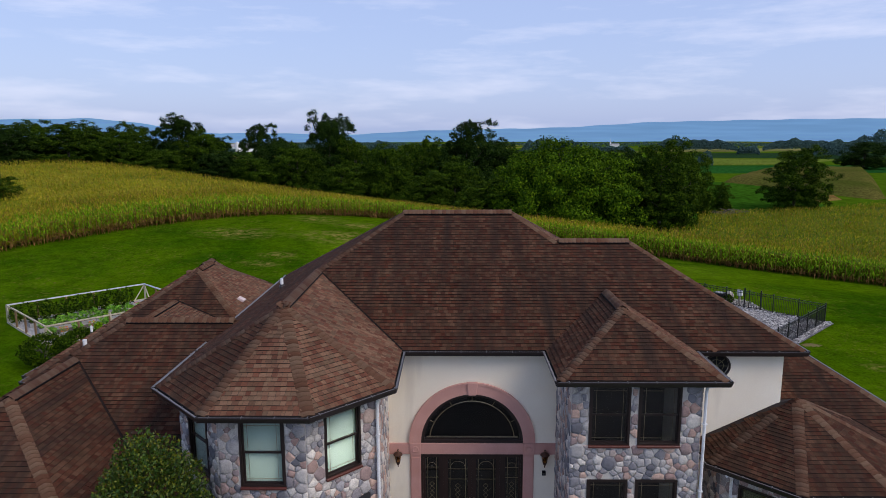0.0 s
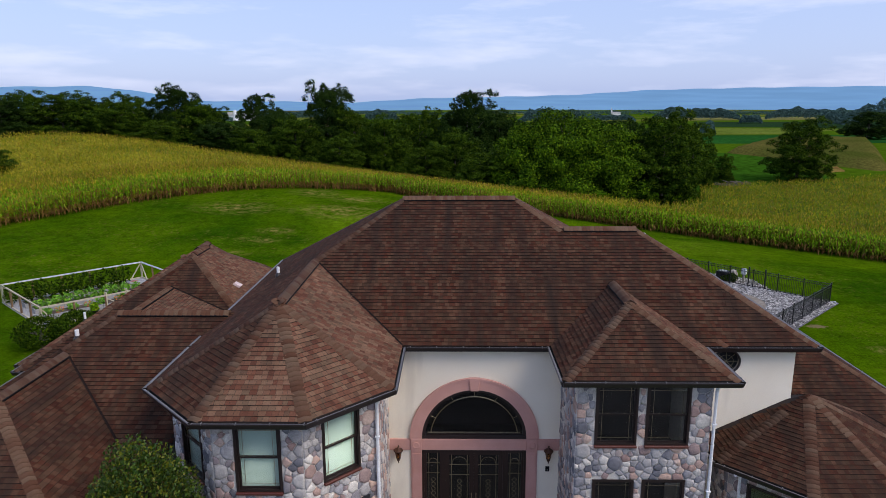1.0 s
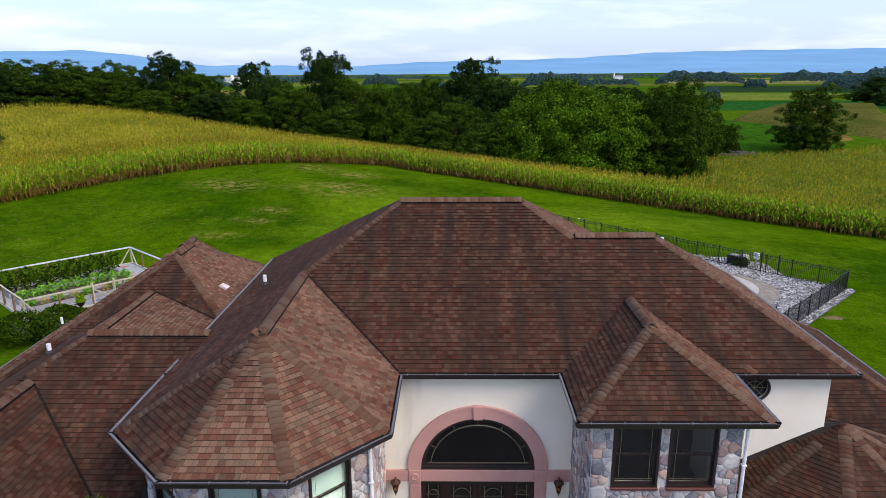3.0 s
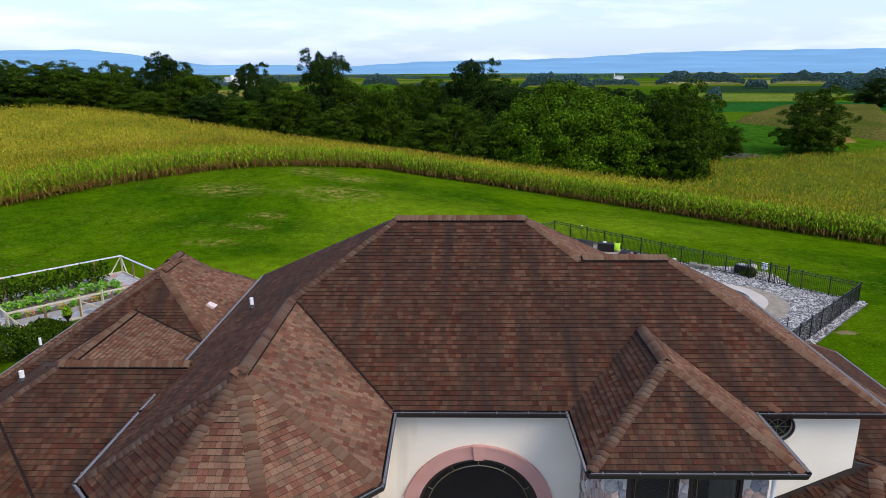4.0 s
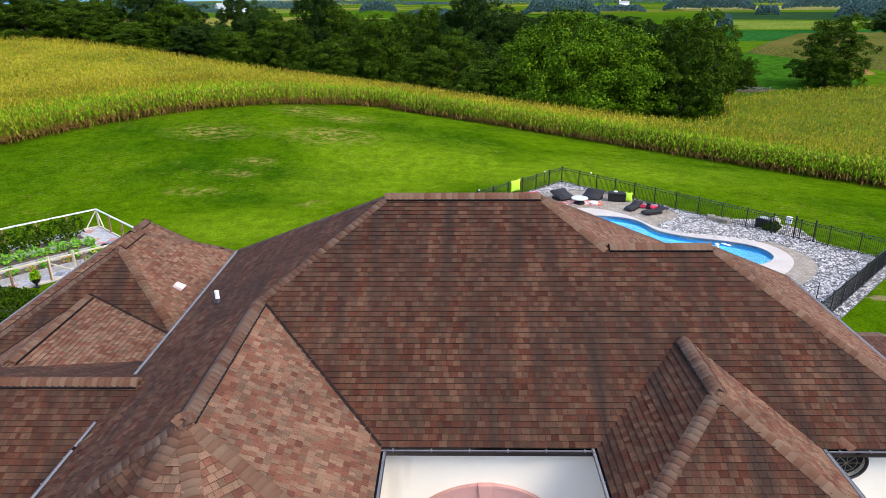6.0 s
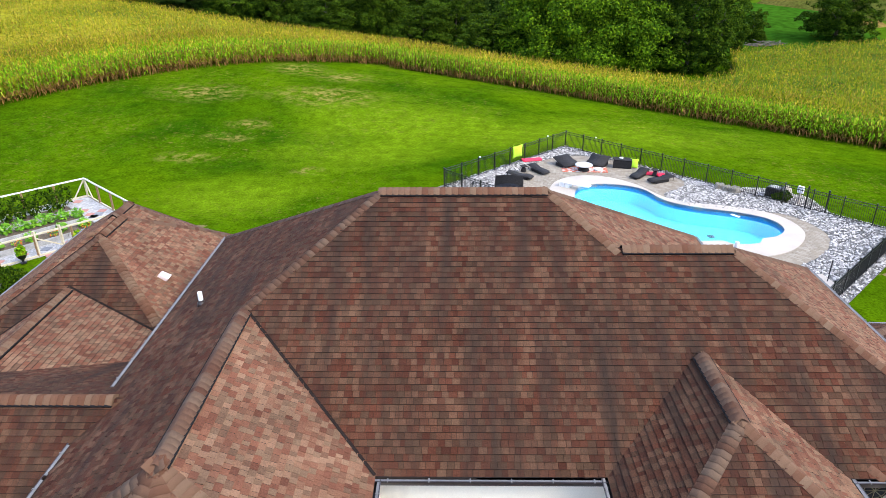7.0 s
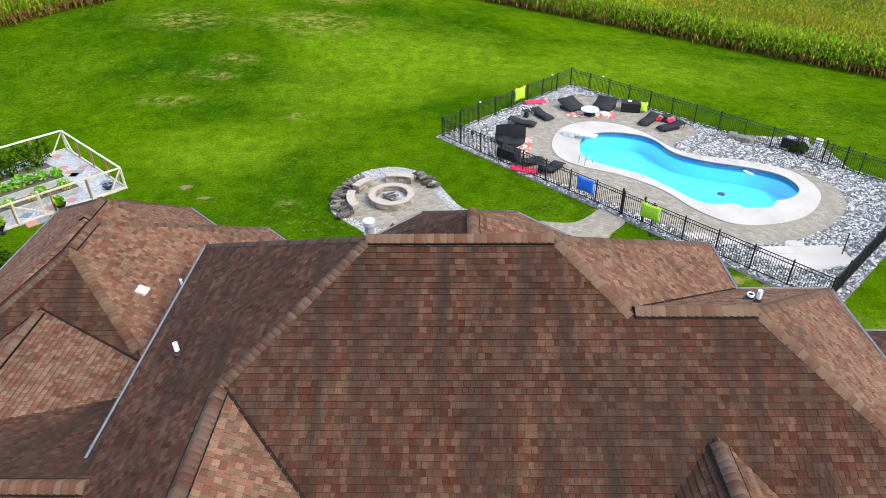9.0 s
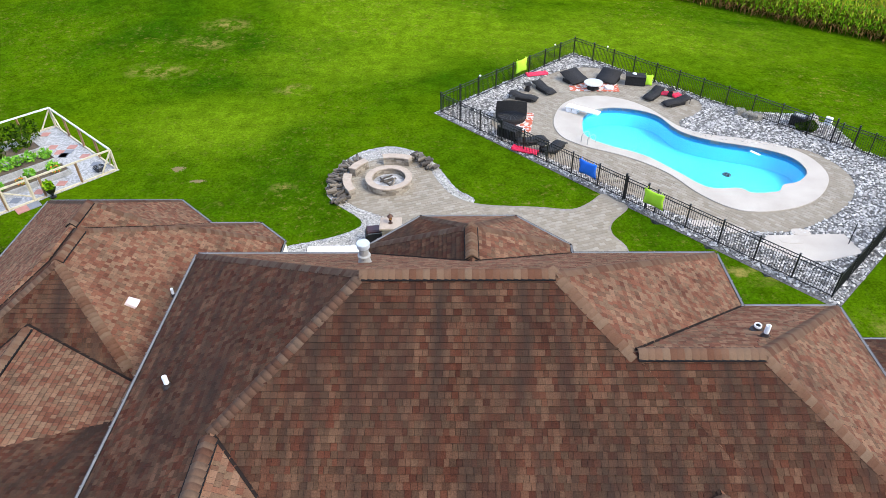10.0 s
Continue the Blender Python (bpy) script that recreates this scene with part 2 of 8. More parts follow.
LAWN_DARK, LAWN_LIGHT, LAWN_DRY = (0.019, 0.054, 0.001), (0.055, 0.103, 0.0013), (0.24, 0.185, 0.05)
LAWN_PALE, THIN_TURF = (0.092, 0.150, 0.004), ((-5.0, 71.0, 10.0, 9.0), (12.0, 68.0, 18.0, 7.0), (-14.5, 53.0, 6.0, 4.5), (-8.0, 62.0, 8.0, 4.0))
LAWN_SAND, SAND_SPOTS = (0.17, 0.13, 0.06), ((-15.35, 47.5, 0.42, 0.3), (-13.85, 46.2, 0.45, 0.22), (22.6, 41.1, 0.7, 0.35))
DRY_SPOTS = ((-18.2, 68.9, 2.6, 1.5), (-19.2, 65.6, 2.6, 1.3), (-21.2, 60.9, 3.0, 1.6), (-18.0, 90.0, 4.4, 4.6), (-12.2, 86.8, 4.5, 3.4), (-25.0, 77.2, 6.0, 4.0), (-13.0, 78.0, 7.0, 4.5), (-10.8, 58.0, 1.6, 1.2), (-9.0, 45.5, 0.9, 0.6), (13.0, 38.2, 3.0, 1.0), (17.5, 33.0, 3.0, 3.0), (-12.2, 43.8, 0.5, 0.4), (24.0, 37.0, 1.2, 0.8))
m_lawn = lawn_material()
m_field = material("far_field", [(0.0, (0.020, 0.062, 0.003)), (0.35, (0.055, 0.098, 0.004)), (0.6, (0.030, 0.080, 0.004)), (0.8, (0.16, 0.14, 0.03)), (1.0, (0.085, 0.115, 0.008))], scale=0.01, rough=0.95, fine=0.5, vary=0.25, bump=0, spec=0.0)
cells = m_field.node_tree.nodes.new("ShaderNodeTexVoronoi")
cells.inputs["Scale"].default_value = 1.0
cmap = m_field.node_tree.nodes.new("ShaderNodeMapping")
cmap.inputs["Scale"].default_value, cmap.inputs["Rotation"].default_value = (0.0045, 0.008, 0.0), (0, 0, 0.4)
cgeo = m_field.node_tree.nodes.new("ShaderNodeNewGeometry")
m_field.node_tree.links.new(cgeo.outputs["Position"], cmap.inputs["Vector"])
m_field.node_tree.links.new(cmap.outputs["Vector"], cells.inputs["Vector"])
for node in m_field.node_tree.nodes:
    if node.bl_idname == "ShaderNodeValToRGB":
        m_field.node_tree.links.new(cells.outputs["Color"], node.inputs["Fac"])
m_corn = material("corn_leaf", [(0.0, (0.054, 0.1438, 0.003)), (0.4, (0.114, 0.2438, 0.004)), (0.75, (0.18, 0.3063, 0.007)), (1.0, (0.288, 0.2937, 0.03))], scale=0.07, rough=0.75, fine=6, vary=0.3, source="island", bump=0, spec=0.03)
m_corn_far = material("ripe_corn_top", [(0.0, (0.0964, 0.1368, 0.0047)), (0.4, (0.1926, 0.1996, 0.0067)), (0.75, (0.3129, 0.2566, 0.0137)), (1.0, (0.4331, 0.2965, 0.0454))], scale=0.14, rough=0.8, fine=2, vary=0.6, source="island", bump=0, spec=0.03)
m_corn_dry = material("dry_corn_stalk", [(0.0, (0.15, 0.075, 0.02)), (0.6, (0.26, 0.145, 0.045)), (1.0, (0.12, 0.09, 0.015))], scale=0.3, rough=0.8, fine=6, vary=0.25, source="island", bump=0, spec=0.03)
m_corn_green = material("green_corn_top", [(0.0, (0.0432, 0.1032, 0.003)), (0.4, (0.1013, 0.1613, 0.0045)), (0.8, (0.1755, 0.1935, 0.006)), (1.0, (0.27, 0.2193, 0.018))], scale=0.14, rough=0.85, fine=2, vary=0.6, source="island", bump=0, spec=0.03)
m_canopy_green = material("green_corn_canopy", [(0.3, (0.0274, 0.0575, 0.0028)), (0.5, (0.066, 0.0993, 0.0028)), (0.7, (0.1155, 0.1202, 0.0055))], scale=0.09, rough=0.9, fine=2.4, vary=0.6, bump=0.8, dist=0.3, spec=0.03)
m_canopy = material("corn_canopy", [(0.3, (0.0691, 0.0982, 0.0044)), (0.5, (0.1497, 0.1583, 0.0065)), (0.7, (0.2304, 0.1963, 0.013))], scale=0.09, rough=0.9, fine=2.4, vary=0.6, bump=0.8, dist=0.3, spec=0.03)
m_bark = material("grey_bark", [(0.3, (0.06, 0.05, 0.04)), (0.7, (0.13, 0.11, 0.09))], scale=3, rough=0.9, fine=20, stretch=(1, 1, 0.2), vary=0.3, bump=0.6)
LEAVES = [(0.0, (0.008, 0.022, 0.0015)), (0.5, (0.026, 0.058, 0.003)), (1.0, (0.072, 0.118, 0.005))]
m_leaf = material("tree_leaf", LEAVES, scale=0.12, rough=0.8, fine=1.2, vary=0.35, source="island", bump=0, spec=0.03)
m_leaf_dark = material("dark_tree_leaf", [(0.0, (0.007, 0.019, 0.003)), (0.6, (0.016, 0.036, 0.005)), (1.0, (0.034, 0.064, 0.007))], scale=0.12, rough=0.8, fine=1.2, vary=0.35, source="island", bump=0, spec=0.03)
m_leaf_bright = material("bright_tree_leaf", [(0.0, (0.0098, 0.0312, 0.0015)), (0.5, (0.0377, 0.0886, 0.002)), (1.0, (0.1066, 0.1763, 0.005))], scale=0.12, rough=0.8, fine=1.2, vary=0.35, source="island", bump=0, spec=0.03)
m_leaf_holly = material("holly_leaf", [(0.0, (0.0135, 0.036, 0.003)), (0.6, (0.0375, 0.0788, 0.004)), (1.0, (0.1275, 0.1275, 0.006))], scale=0.8, rough=0.55, fine=5, vary=0.3, source="island", bump=0, spec=0.25)
m_concrete = material("pale_concrete", [(0.3, (0.35, 0.305, 0.255)), (0.7, (0.42, 0.37, 0.315))], scale=0.7, rough=0.85, fine=30, vary=0.08, bump=0.15)
m_gravel = material("river_rock", [(0.0, (0.09, 0.085, 0.08)), (0.3, (0.22, 0.21, 0.20)), (0.6, (0.36, 0.34, 0.315)), (1.0, (0.56, 0.53, 0.49))], scale=2, rough=0.85, fine=20, vary=0.2, source="island", bump=0.2)
m_fine_gravel = material("fine_gravel", [(0.3, (0.20, 0.19, 0.175)), (0.7, (0.42, 0.40, 0.37))], scale=9, rough=0.95, fine=22, vary=0.5, bump=0.5)
m_gravel_bed = material("gravel_bed", [(0.3, (0.05, 0.047, 0.043)), (0.7, (0.15, 0.14, 0.13))], scale=6, rough=0.95, fine=16, vary=0.5, bump=0.5)
# far ridges glow in one blue that holds the haze of distance
m_hill = bpy.data.materials.new("self_lit_haze_ridge")
HILL_HAZE_BLUE = (0.32, 0.67, 1.2)

# ---- helpers for meshes ----


def mesh_object(name, verts, faces, mat, parent=None, label="", smooth=False):
    me = bpy.data.meshes.new(name)
    me.from_pydata([tuple(v) for v in verts], [], faces)
    me.update()
    if smooth:
        me.polygons.foreach_set("use_smooth", [True] * len(me.polygons))
    for m in mat if isinstance(mat, (list, tuple)) else (mat,):
        me.materials.append(m)
    ob = new(name, me)
    ob.parent = parent
    if label:
        ob["label"] = label
    return ob


def part(name, bm, mat, parent=None, label="", smooth=False):
    me = bpy.data.meshes.new(name)
    bmesh.ops.recalc_face_normals(bm, faces=bm.faces)
    bm.to_mesh(me)
    bm.free()
    if smooth:
        me.polygons.foreach_set("use_smooth", [True] * len(me.polygons))
    for m in mat if isinstance(mat, (list, tuple)) else (mat,):
        me.materials.append(m)
    ob = new(name, me)
    ob.parent = parent
    if label:
        ob["label"] = label
    return ob


def thing(name, m, label, category, group="", kind=""):
    ob = new(name)
    ob.matrix_world = m
    ob.empty_display_size = 0.2
    return tagged(ob, label, category, group, kind)


def add_box(bm, lo, hi, bevel=0.0, m=None):
    x0, y0, z0 = lo
    x1, y1, z1 = hi
    vs = [bm.verts.new(p) for p in ((x0, y0, z0), (x1, y0, z0), (x1, y1, z0), (x0, y1, z0), (x0, y0, z1), (x1, y0, z1), (x1, y1, z1), (x0, y1, z1))]
    fs = [bm.faces.new([vs[i] for i in f]) for f in ((0, 3, 2, 1), (4, 5, 6, 7), (0, 1, 5, 4), (1, 2, 6, 5), (2, 3, 7, 6), (3, 0, 4, 7))]
    if bevel:
        r = bmesh.ops.bevel(bm, geom=list({e for f in fs for e in f.edges}), offset=bevel, segments=1, affect="EDGES", profile=0.5)
        vs = list({v for f in r["faces"] for v in f.verts} | {v for v in vs if v.is_valid})
    if m is not None:
        bmesh.ops.transform(bm, matrix=m, verts=vs)
    return vs


def box(lo, hi, bevel=0.0, m=None):
    bm = bmesh.new()
    add_box(bm, lo, hi, bevel, m)
    return bm


def add_tube(bm, a, b, r0, r1=None, sides=10, caps=True):
    """A tapered round bar from a to b."""
    a, b = Vector(a), Vector(b)
    r1 = r0 if r1 is None else r1
    q = (b - a).to_track_quat("Z", "Y")
    rings = []
    for c, r in ((a, r0), (b, r1)):
        rings.append([bm.verts.new(c + q @ Vector((r * math.cos(2 * math.pi * i / sides), r * math.sin(2 * math.pi * i / sides), 0))) for i in range(sides)])
    for i in range(sides):
        j = (i + 1) % sides
        bm.faces.new((rings[0][i], rings[0][j], rings[1][j], rings[1][i]))
    if caps:
        bm.faces.new(rings[0][::-1])
        bm.faces.new(rings[1])


def tube(a, b, r0, r1=None, sides=10):
    bm = bmesh.new()
    add_tube(bm, a, b, r0, r1, sides)
    return bm


def add_lathe(bm, profile, sides=20, m=None, close=True):
    """A turned body about z from (radius, height) pairs."""
    rings = []
    for r, z in profile:
        rings.append([bm.verts.new((r * math.cos(2 * math.pi * i / sides), r * math.sin(2 * math.pi * i / sides), z)) for i in range(sides)])
    for a, b in zip(rings, rings[1:]):
        for i in range(sides):
            j = (i + 1) % sides
            bm.faces.new((a[i], a[j], b[j], b[i]))
    if close:
        bm.faces.new(rings[0][::-1])
        bm.faces.new(rings[-1])
    if m is not None:
        bmesh.ops.transform(bm, matrix=m, verts=[v for r in rings for v in r])


def lathe(profile, sides=20, m=None, close=True):
    bm = bmesh.new()
    add_lathe(bm, profile, sides, m, close)
    return bm


def smooth_loop(points, per=8):
    """A closed smooth curve through points."""
    out, k = [], len(points)
    for i in range(k):
        p0, p1, p2, p3 = (np.array(points[(i + d) % k], float) for d in (-1, 0, 1, 2))
        for s in range(per):
            u = s / per
            out.append(0.5 * (2 * p1 + (p2 - p0) * u + (2 * p0 - 5 * p1 + 4 * p2 - p3) * u * u + (3 * p1 - p0 - 3 * p2 + p3) * u**3))
    return [tuple(map(float, p)) for p in out]


def inside(poly, x, y):
    c, k = False, len(poly)
    j = k - 1
    for i in range(k):
        xi, yi, xj, yj = poly[i][0], poly[i][1], poly[j][0], poly[j][1]
        if (yi > y) != (yj > y) and x < (xj - xi) * (y - yi) / (yj - yi) + xi:
            c = not c
        j = i
    return c


def slab(poly, z0, z1, bevel=0.0):
    """A flat plate with the outline poly."""
    bm = bmesh.new()
    low, top = ([bm.verts.new((x, y, z)) for x, y in poly] for z in (z0, z1))
    k = len(poly)
    for i in range(k):
        j = (i + 1) % k
        bm.faces.new((low[i], low[j], top[j], top[i]))
    f = bm.faces.new(top)
    bm.faces.new(low[::-1])
    if bevel:
        bmesh.ops.bevel(bm, geom=list(f.edges), offset=bevel, segments=2, affect="EDGES", profile=0.5)
    bmesh.ops.triangulate(bm, faces=[f for f in bm.faces if len(f.verts) > 4])
    return bm


# ---- ground ----
HILL_X, HILL_Y, HILL_S = (-120, -80, -40, 0, 40, 80, 120), (30, 62, 94, 126, 158), 34.0
HILL_H = (1.85, 1.23, -1.35, 2.32, 0.07, 1.09, 0.89, -1.08, 6.5, -0.77, -0.52, -1.81, 2.51, 0.66, -1.66, 0.25, -0.58, 3.52, -3.2, -2.04, 0.93, -0.64, -2.44, -0.75, 0.28, -0.19, -0.65, 0.15, 0.87, -0.72, -0.36, -0.94, -1.11, -1.53, -2.06)


def ground_z(x, y):
    """Height of the land: level round the house, a hill behind to one side, and a shallow valley to the other."""
    x, y = np.asarray(x, float), np.asarray(y, float)
    z = np.zeros_like(x + y)
    for i, cx in enumerate(HILL_X):
        for j, cy in enumerate(HILL_Y):
            z = z + HILL_H[i * len(HILL_Y) + j] * np.exp(-((x - cx) ** 2 + (y - cy) ** 2) / (2 * HILL_S**2))
    d = np.hypot(x, y - 60)
    flat = np.clip((np.hypot((x - 0) / 34, (y - 38) / 32) - 0.75) / 0.6, 0, 1)
    flat = flat * flat * (3 - 2 * flat)
    far = np.clip((d - 110) / 320, 0, 1)
    far = far * far * (3 - 2 * far)
    roll = 2.0 * np.sin(x / 160 + 1.0) * np.sin(y / 210) * far
    front = np.clip((y - 6) / 12, 0, 1)
    roll = roll - 1.5 * np.exp(-((x - 64) ** 2 + (y - 148) ** 2) / 440.0)
    return z * flat * front * (1 - far) + far * (-3.0 - 20 * np.clip((d - 350) / 1600, 0, 1)) + roll


def graded(lo, hi, step, end, grow=1.16):
    out, s, v = list(np.arange(lo, hi + 0.01, step)), step, hi
    while v < end:
        s *= grow
        v += s
        out.append(v)
    s, v = step, lo
    while v > -end:
        s *= grow
        v -= s
        out.insert(0, v)
    return np.array(out)


def build_ground():
    xs, ys = graded(-70, 70, 2.0, 5200), graded(-10, 140, 2.0, 5200)
    gx, gy = np.meshgrid(xs, ys)
    gz = ground_z(gx, gy)
    # the basin of the pool lies below the lawn
    a, b = (gx + 0.6) * 0.718 + (gy - 54.3) * 0.696, (gx + 0.6) * 0.69 - (gy - 54.3) * 0.724
    gz = np.where((a > 1.8) & (a < 11.8) & (b > 4.5) & (b < 22), gz - 4.5, gz)
    verts = np.stack([gx.ravel(), gy.ravel(), gz.ravel()], 1)
    nx, ny = len(xs), len(ys)
    faces = [(j * nx + i, j * nx + i + 1, (j + 1) * nx + i + 1, (j + 1) * nx + i) for j in range(ny - 1) for i in range(nx - 1)]
    ob = mesh_object("ground", verts, faces, (m_lawn, m_field), smooth=True)
    far = [1 if (abs(xs[f[0] % nx]) > 75 or ys[f[0] // nx] > 128 or ys[f[0] // nx] < -60) else 0 for f in faces]
    ob.data.polygons.foreach_set("material_index", far)
    return tagged(ob, "mown green lawn with dry patches running out into fields", "lawn", kind="structure")


build_ground()


def lawn_edge(x):
    """Where the mown lawn ends and the corn begins, as y over x."""
    x = np.asarray(x, float)
    left = 98 - 0.0 * x - 0.019 * np.clip(-x - 8, 0, None) ** 2 - 0.16 * np.clip(-x - 8, 0, None)
    right = 96.0 - 0.40 * np.clip(x + 8, 0, None) - 0.0042 * np.clip(x + 8, 0, None) ** 2
    return np.where(x < -8, left, right)

# ---- the house ----
house = thing("house", Matrix(), "large two-storey house with brown shingle roofs, stucco and fieldstone", "house")
EAVE, LOW = 6.58, 3.55


def clip(poly, a, b, c):
    """The part of a plan polygon where a*x + b*y + c >= 0."""
    out, k = [], len(poly)
    for i in range(k):
        p, q = poly[i], poly[(i + 1) % k]
        dp, dq = a * p[0] + b * p[1] + c, a * q[0] + b * q[1] + c
        if dp >= 0:
            out.append(p)
        if (dp >= 0) != (dq >= 0):
            t = dp / (dp - dq)
            out.append((p[0] + t * (q[0] - p[0]), p[1] + t * (q[1] - p[1])))
    return out


class Block:
    """A hip roof over a convex plan. Each edge is a point, an inward normal and a slope; open sides end in the box."""

    def __init__(self, label, eave, edges, limits):
        self.label, self.eave, self.edges = label, eave, []
        for x, y, nx, ny, s in edges:
            k = math.hypot(nx, ny)
            nx, ny = nx / k, ny / k
            self.edges.append((nx, ny, -(nx * x + ny * y), s))
        x0, y0, x1, y1 = limits
        self.plan = [(x0, y0), (x1, y0), (x1, y1), (x0, y1)]
        for a, b, c, _ in self.edges:
            self.plan = clip(self.plan, a, b, c)
        self.faces = []
        for i, (a, b, c, s) in enumerate(self.edges):
            poly = self.plan
            for j, (a2, b2, c2, s2) in enumerate(self.edges):
                if j != i and len(poly) > 2:
                    poly = clip(poly, s2 * a2 - s * a, s2 * b2 - s * b, s2 * c2 - s * c)
            self.faces.append(poly if len(poly) > 2 else [])

    def height(self, x, y):
        if not inside(self.plan, x, y):
            return -9.0
        return self.eave + min(s * (a * x + b * y + c) for a, b, c, s in self.edges)

    def z(self, i, x, y):
        a, b, c, s = self.edges[i]
        return self.eave + s * (a * x + b * y + c)


def octagon(cx, cy, r, s, keep):
    out = []
    for k in keep:
        a = math.radians(k)
        out.append((cx + r * math.cos(a), cy + r * math.sin(a), -math.cos(a), -math.sin(a), s))
    return out


BLOCKS = [
    Block("brown asphalt shingle hip roof over the main block", EAVE, [(0, 20.15, 0, 1, 0.6), (0, 31.3, 0, -1, 0.689), (-7.7, 0, 1, 0, 0.6), (8.2, 0, -1, 0, 0.615)], (-9, 18, 10, 34)),
    Block("brown shingle hip roof with a lower ridge", EAVE, [(0, 20.15, 0, 1, 0.6), (0, 28.9, 0, -1, 0.63), (10.85, 0, -1, 0, 0.62)], (0.5, 18, 12, 30)),
    Block("brown shingle roof with a half-octagon end", EAVE, octagon(-4.57, 18.42, 3.13, 0.6, (0, 180, 225, 270, 315)), (-9, 14, 0, 25.5)),
    Block("small brown shingle hip roof over the stone tower", EAVE, [(0, 17.62, 0, 1, 0.53), (2.98, 0, 1, 0, 0.6), (7.5, 0, -1, 0, 0.6)], (1, 16, 9, 24)),
    Block("small brown shingle roof over the rear bay", EAVE, [(0, 33.3, 0, -1, 0.6), (-2.4, 0, 1, 0, 0.6), (3.8, 0, -1, 0, 0.6), (-0.85, 33.3, 1, -1, 0.565), (2.25, 33.3, -1, -1, 0.565)], (-4, 27, 5, 34)),
    Block("low brown shingle hip roof of the side wing", LOW, [(0, 25.35, 0, 1, 0.69), (-16.9, 0, 1, 0, 0.655), (-6.5, 0, -1, 0, 0.69), (0, 37.2, 0, -1, 0.67), (-7.7, 37.2, -1, -1, 0.6)], (-20, 20, -4, 40)),
    Block("low brown shingle roof at the back of the side wing", LOW, [(-17.2, 0, 1, 0, 0.655), (-7.2, 0, -1, 0, 0.655), (0, 26.0, 0, 1, 0.66), (0, 38.9, 0, -1, 0.66), (-11.5, 38.9, -1, -1.05, 0.8)], (-20, 20, -6, 41)),
    Block("long brown shingle roof over the garage wing", LOW, [(-16.2, 0, 1, 0, 0.595), (-7.3, 0, -1, 0, 0.595), (0, 12.8, 0, 1, 0.595)], (-20, 10, -5, 21.4)),
    Block("brown shingle cross roof between the wings", LOW, [(0, 16.2, 0, 1, 0.617), (0, 29.32, 0, -1, 0.47), (-16.4, 0, 1, 0, 0.613)], (-20, 14, -5.8, 30)),
    Block("short brown shingle roof with a gentle slope to the house", LOW, [(-16.2, 0, 1, 0, 0.575), (-3.46, 0, -1, 0, 0.28)], (-20, 23.0, -7.25, 29.6)),
    Block("low octagonal brown shingle roof", LOW, octagon(10.75, 20.2, 3.1, 0.485, (0, 45, 90, 135, 180, 225, 270, 315)), (6, 16, 16, 25)),
    Block("low brown shingle hip roof beside the tower", LOW, [(0, 20.6, 0, 1, 0.55), (0, 30.6, 0, -1, 0.55), (15.6, 0, -1, 0, 0.6)], (9.5, 18, 18, 33)),
]
# faces that run on in one plane from roof to roof meet edge to edge
BLOCKS[1].faces[0] = clip(BLOCKS[1].faces[0], 5.95 / 5.8, 1.0, -(8.2 * 5.95 / 5.8 + 20.15))
BLOCKS[2].faces[1] = clip(BLOCKS[2].faces[1], 1.0, -1.0, 7.7 + 20.15)


def top_of_others(block, x, y):
    return max(b.height(x, y) for b in BLOCKS if b is not block)


def seen_from_above(block, i, x, y, lift=0.06):
    return block.z(i, x, y) + lift > top_of_others(block, x, y)


def shingle_courses(block, i, rng):
    """Tabs of one roof face: quads in plan with heights of their lower and upper edges."""
    poly = block.faces[i]
    a, b, c, s = block.edges[i]
    grow = math.sqrt(1 + s * s)
    tx, ty = -b, a
    us = [tx * x + ty * y for x, y in poly]
    ds = [a * x + b * y + c for x, y in poly]
    uv = [(u, d) for u, d in zip(us, ds)]
    step = 0.143 / grow
    row = 0
    while row * step < max(ds):
        d0 = row * step
        d1 = d0 + step * 1.12
        u = min(us) - rng.random() * 0.3
        while u < max(us):
            w = rng.choice((0.10, 0.12, 0.14, 0.14, 0.16, 0.18))
            cell = [(u, d0), (u + w, d0), (u + w, d1), (u, d1)]
            thick = rng.choice((0.021, 0.025, 0.029))
            u += w
            mid = (u - w / 2, d0 + step / 2)
            yield cell, uv, thick, mid, (tx, ty, a, b, c, s, grow), w
        row += 1


def clip_convex(cell, poly):
    area = sum(poly[k][0] * poly[(k + 1) % len(poly)][1] - poly[(k + 1) % len(poly)][0] * poly[k][1] for k in range(len(poly)))
    sign = 1 if area > 0 else -1
    for k in range(len(poly)):
        (x0, y0), (x1, y1) = poly[k], poly[(k + 1) % len(poly)]
        if abs(x1 - x0) + abs(y1 - y0) < 1e-6:
            continue
        ca, cb = -(y1 - y0) * sign, (x1 - x0) * sign
        cell = clip(cell, ca, cb, -(ca * x0 + cb * y0))
        if len(cell) < 3:
            return []
    return cell


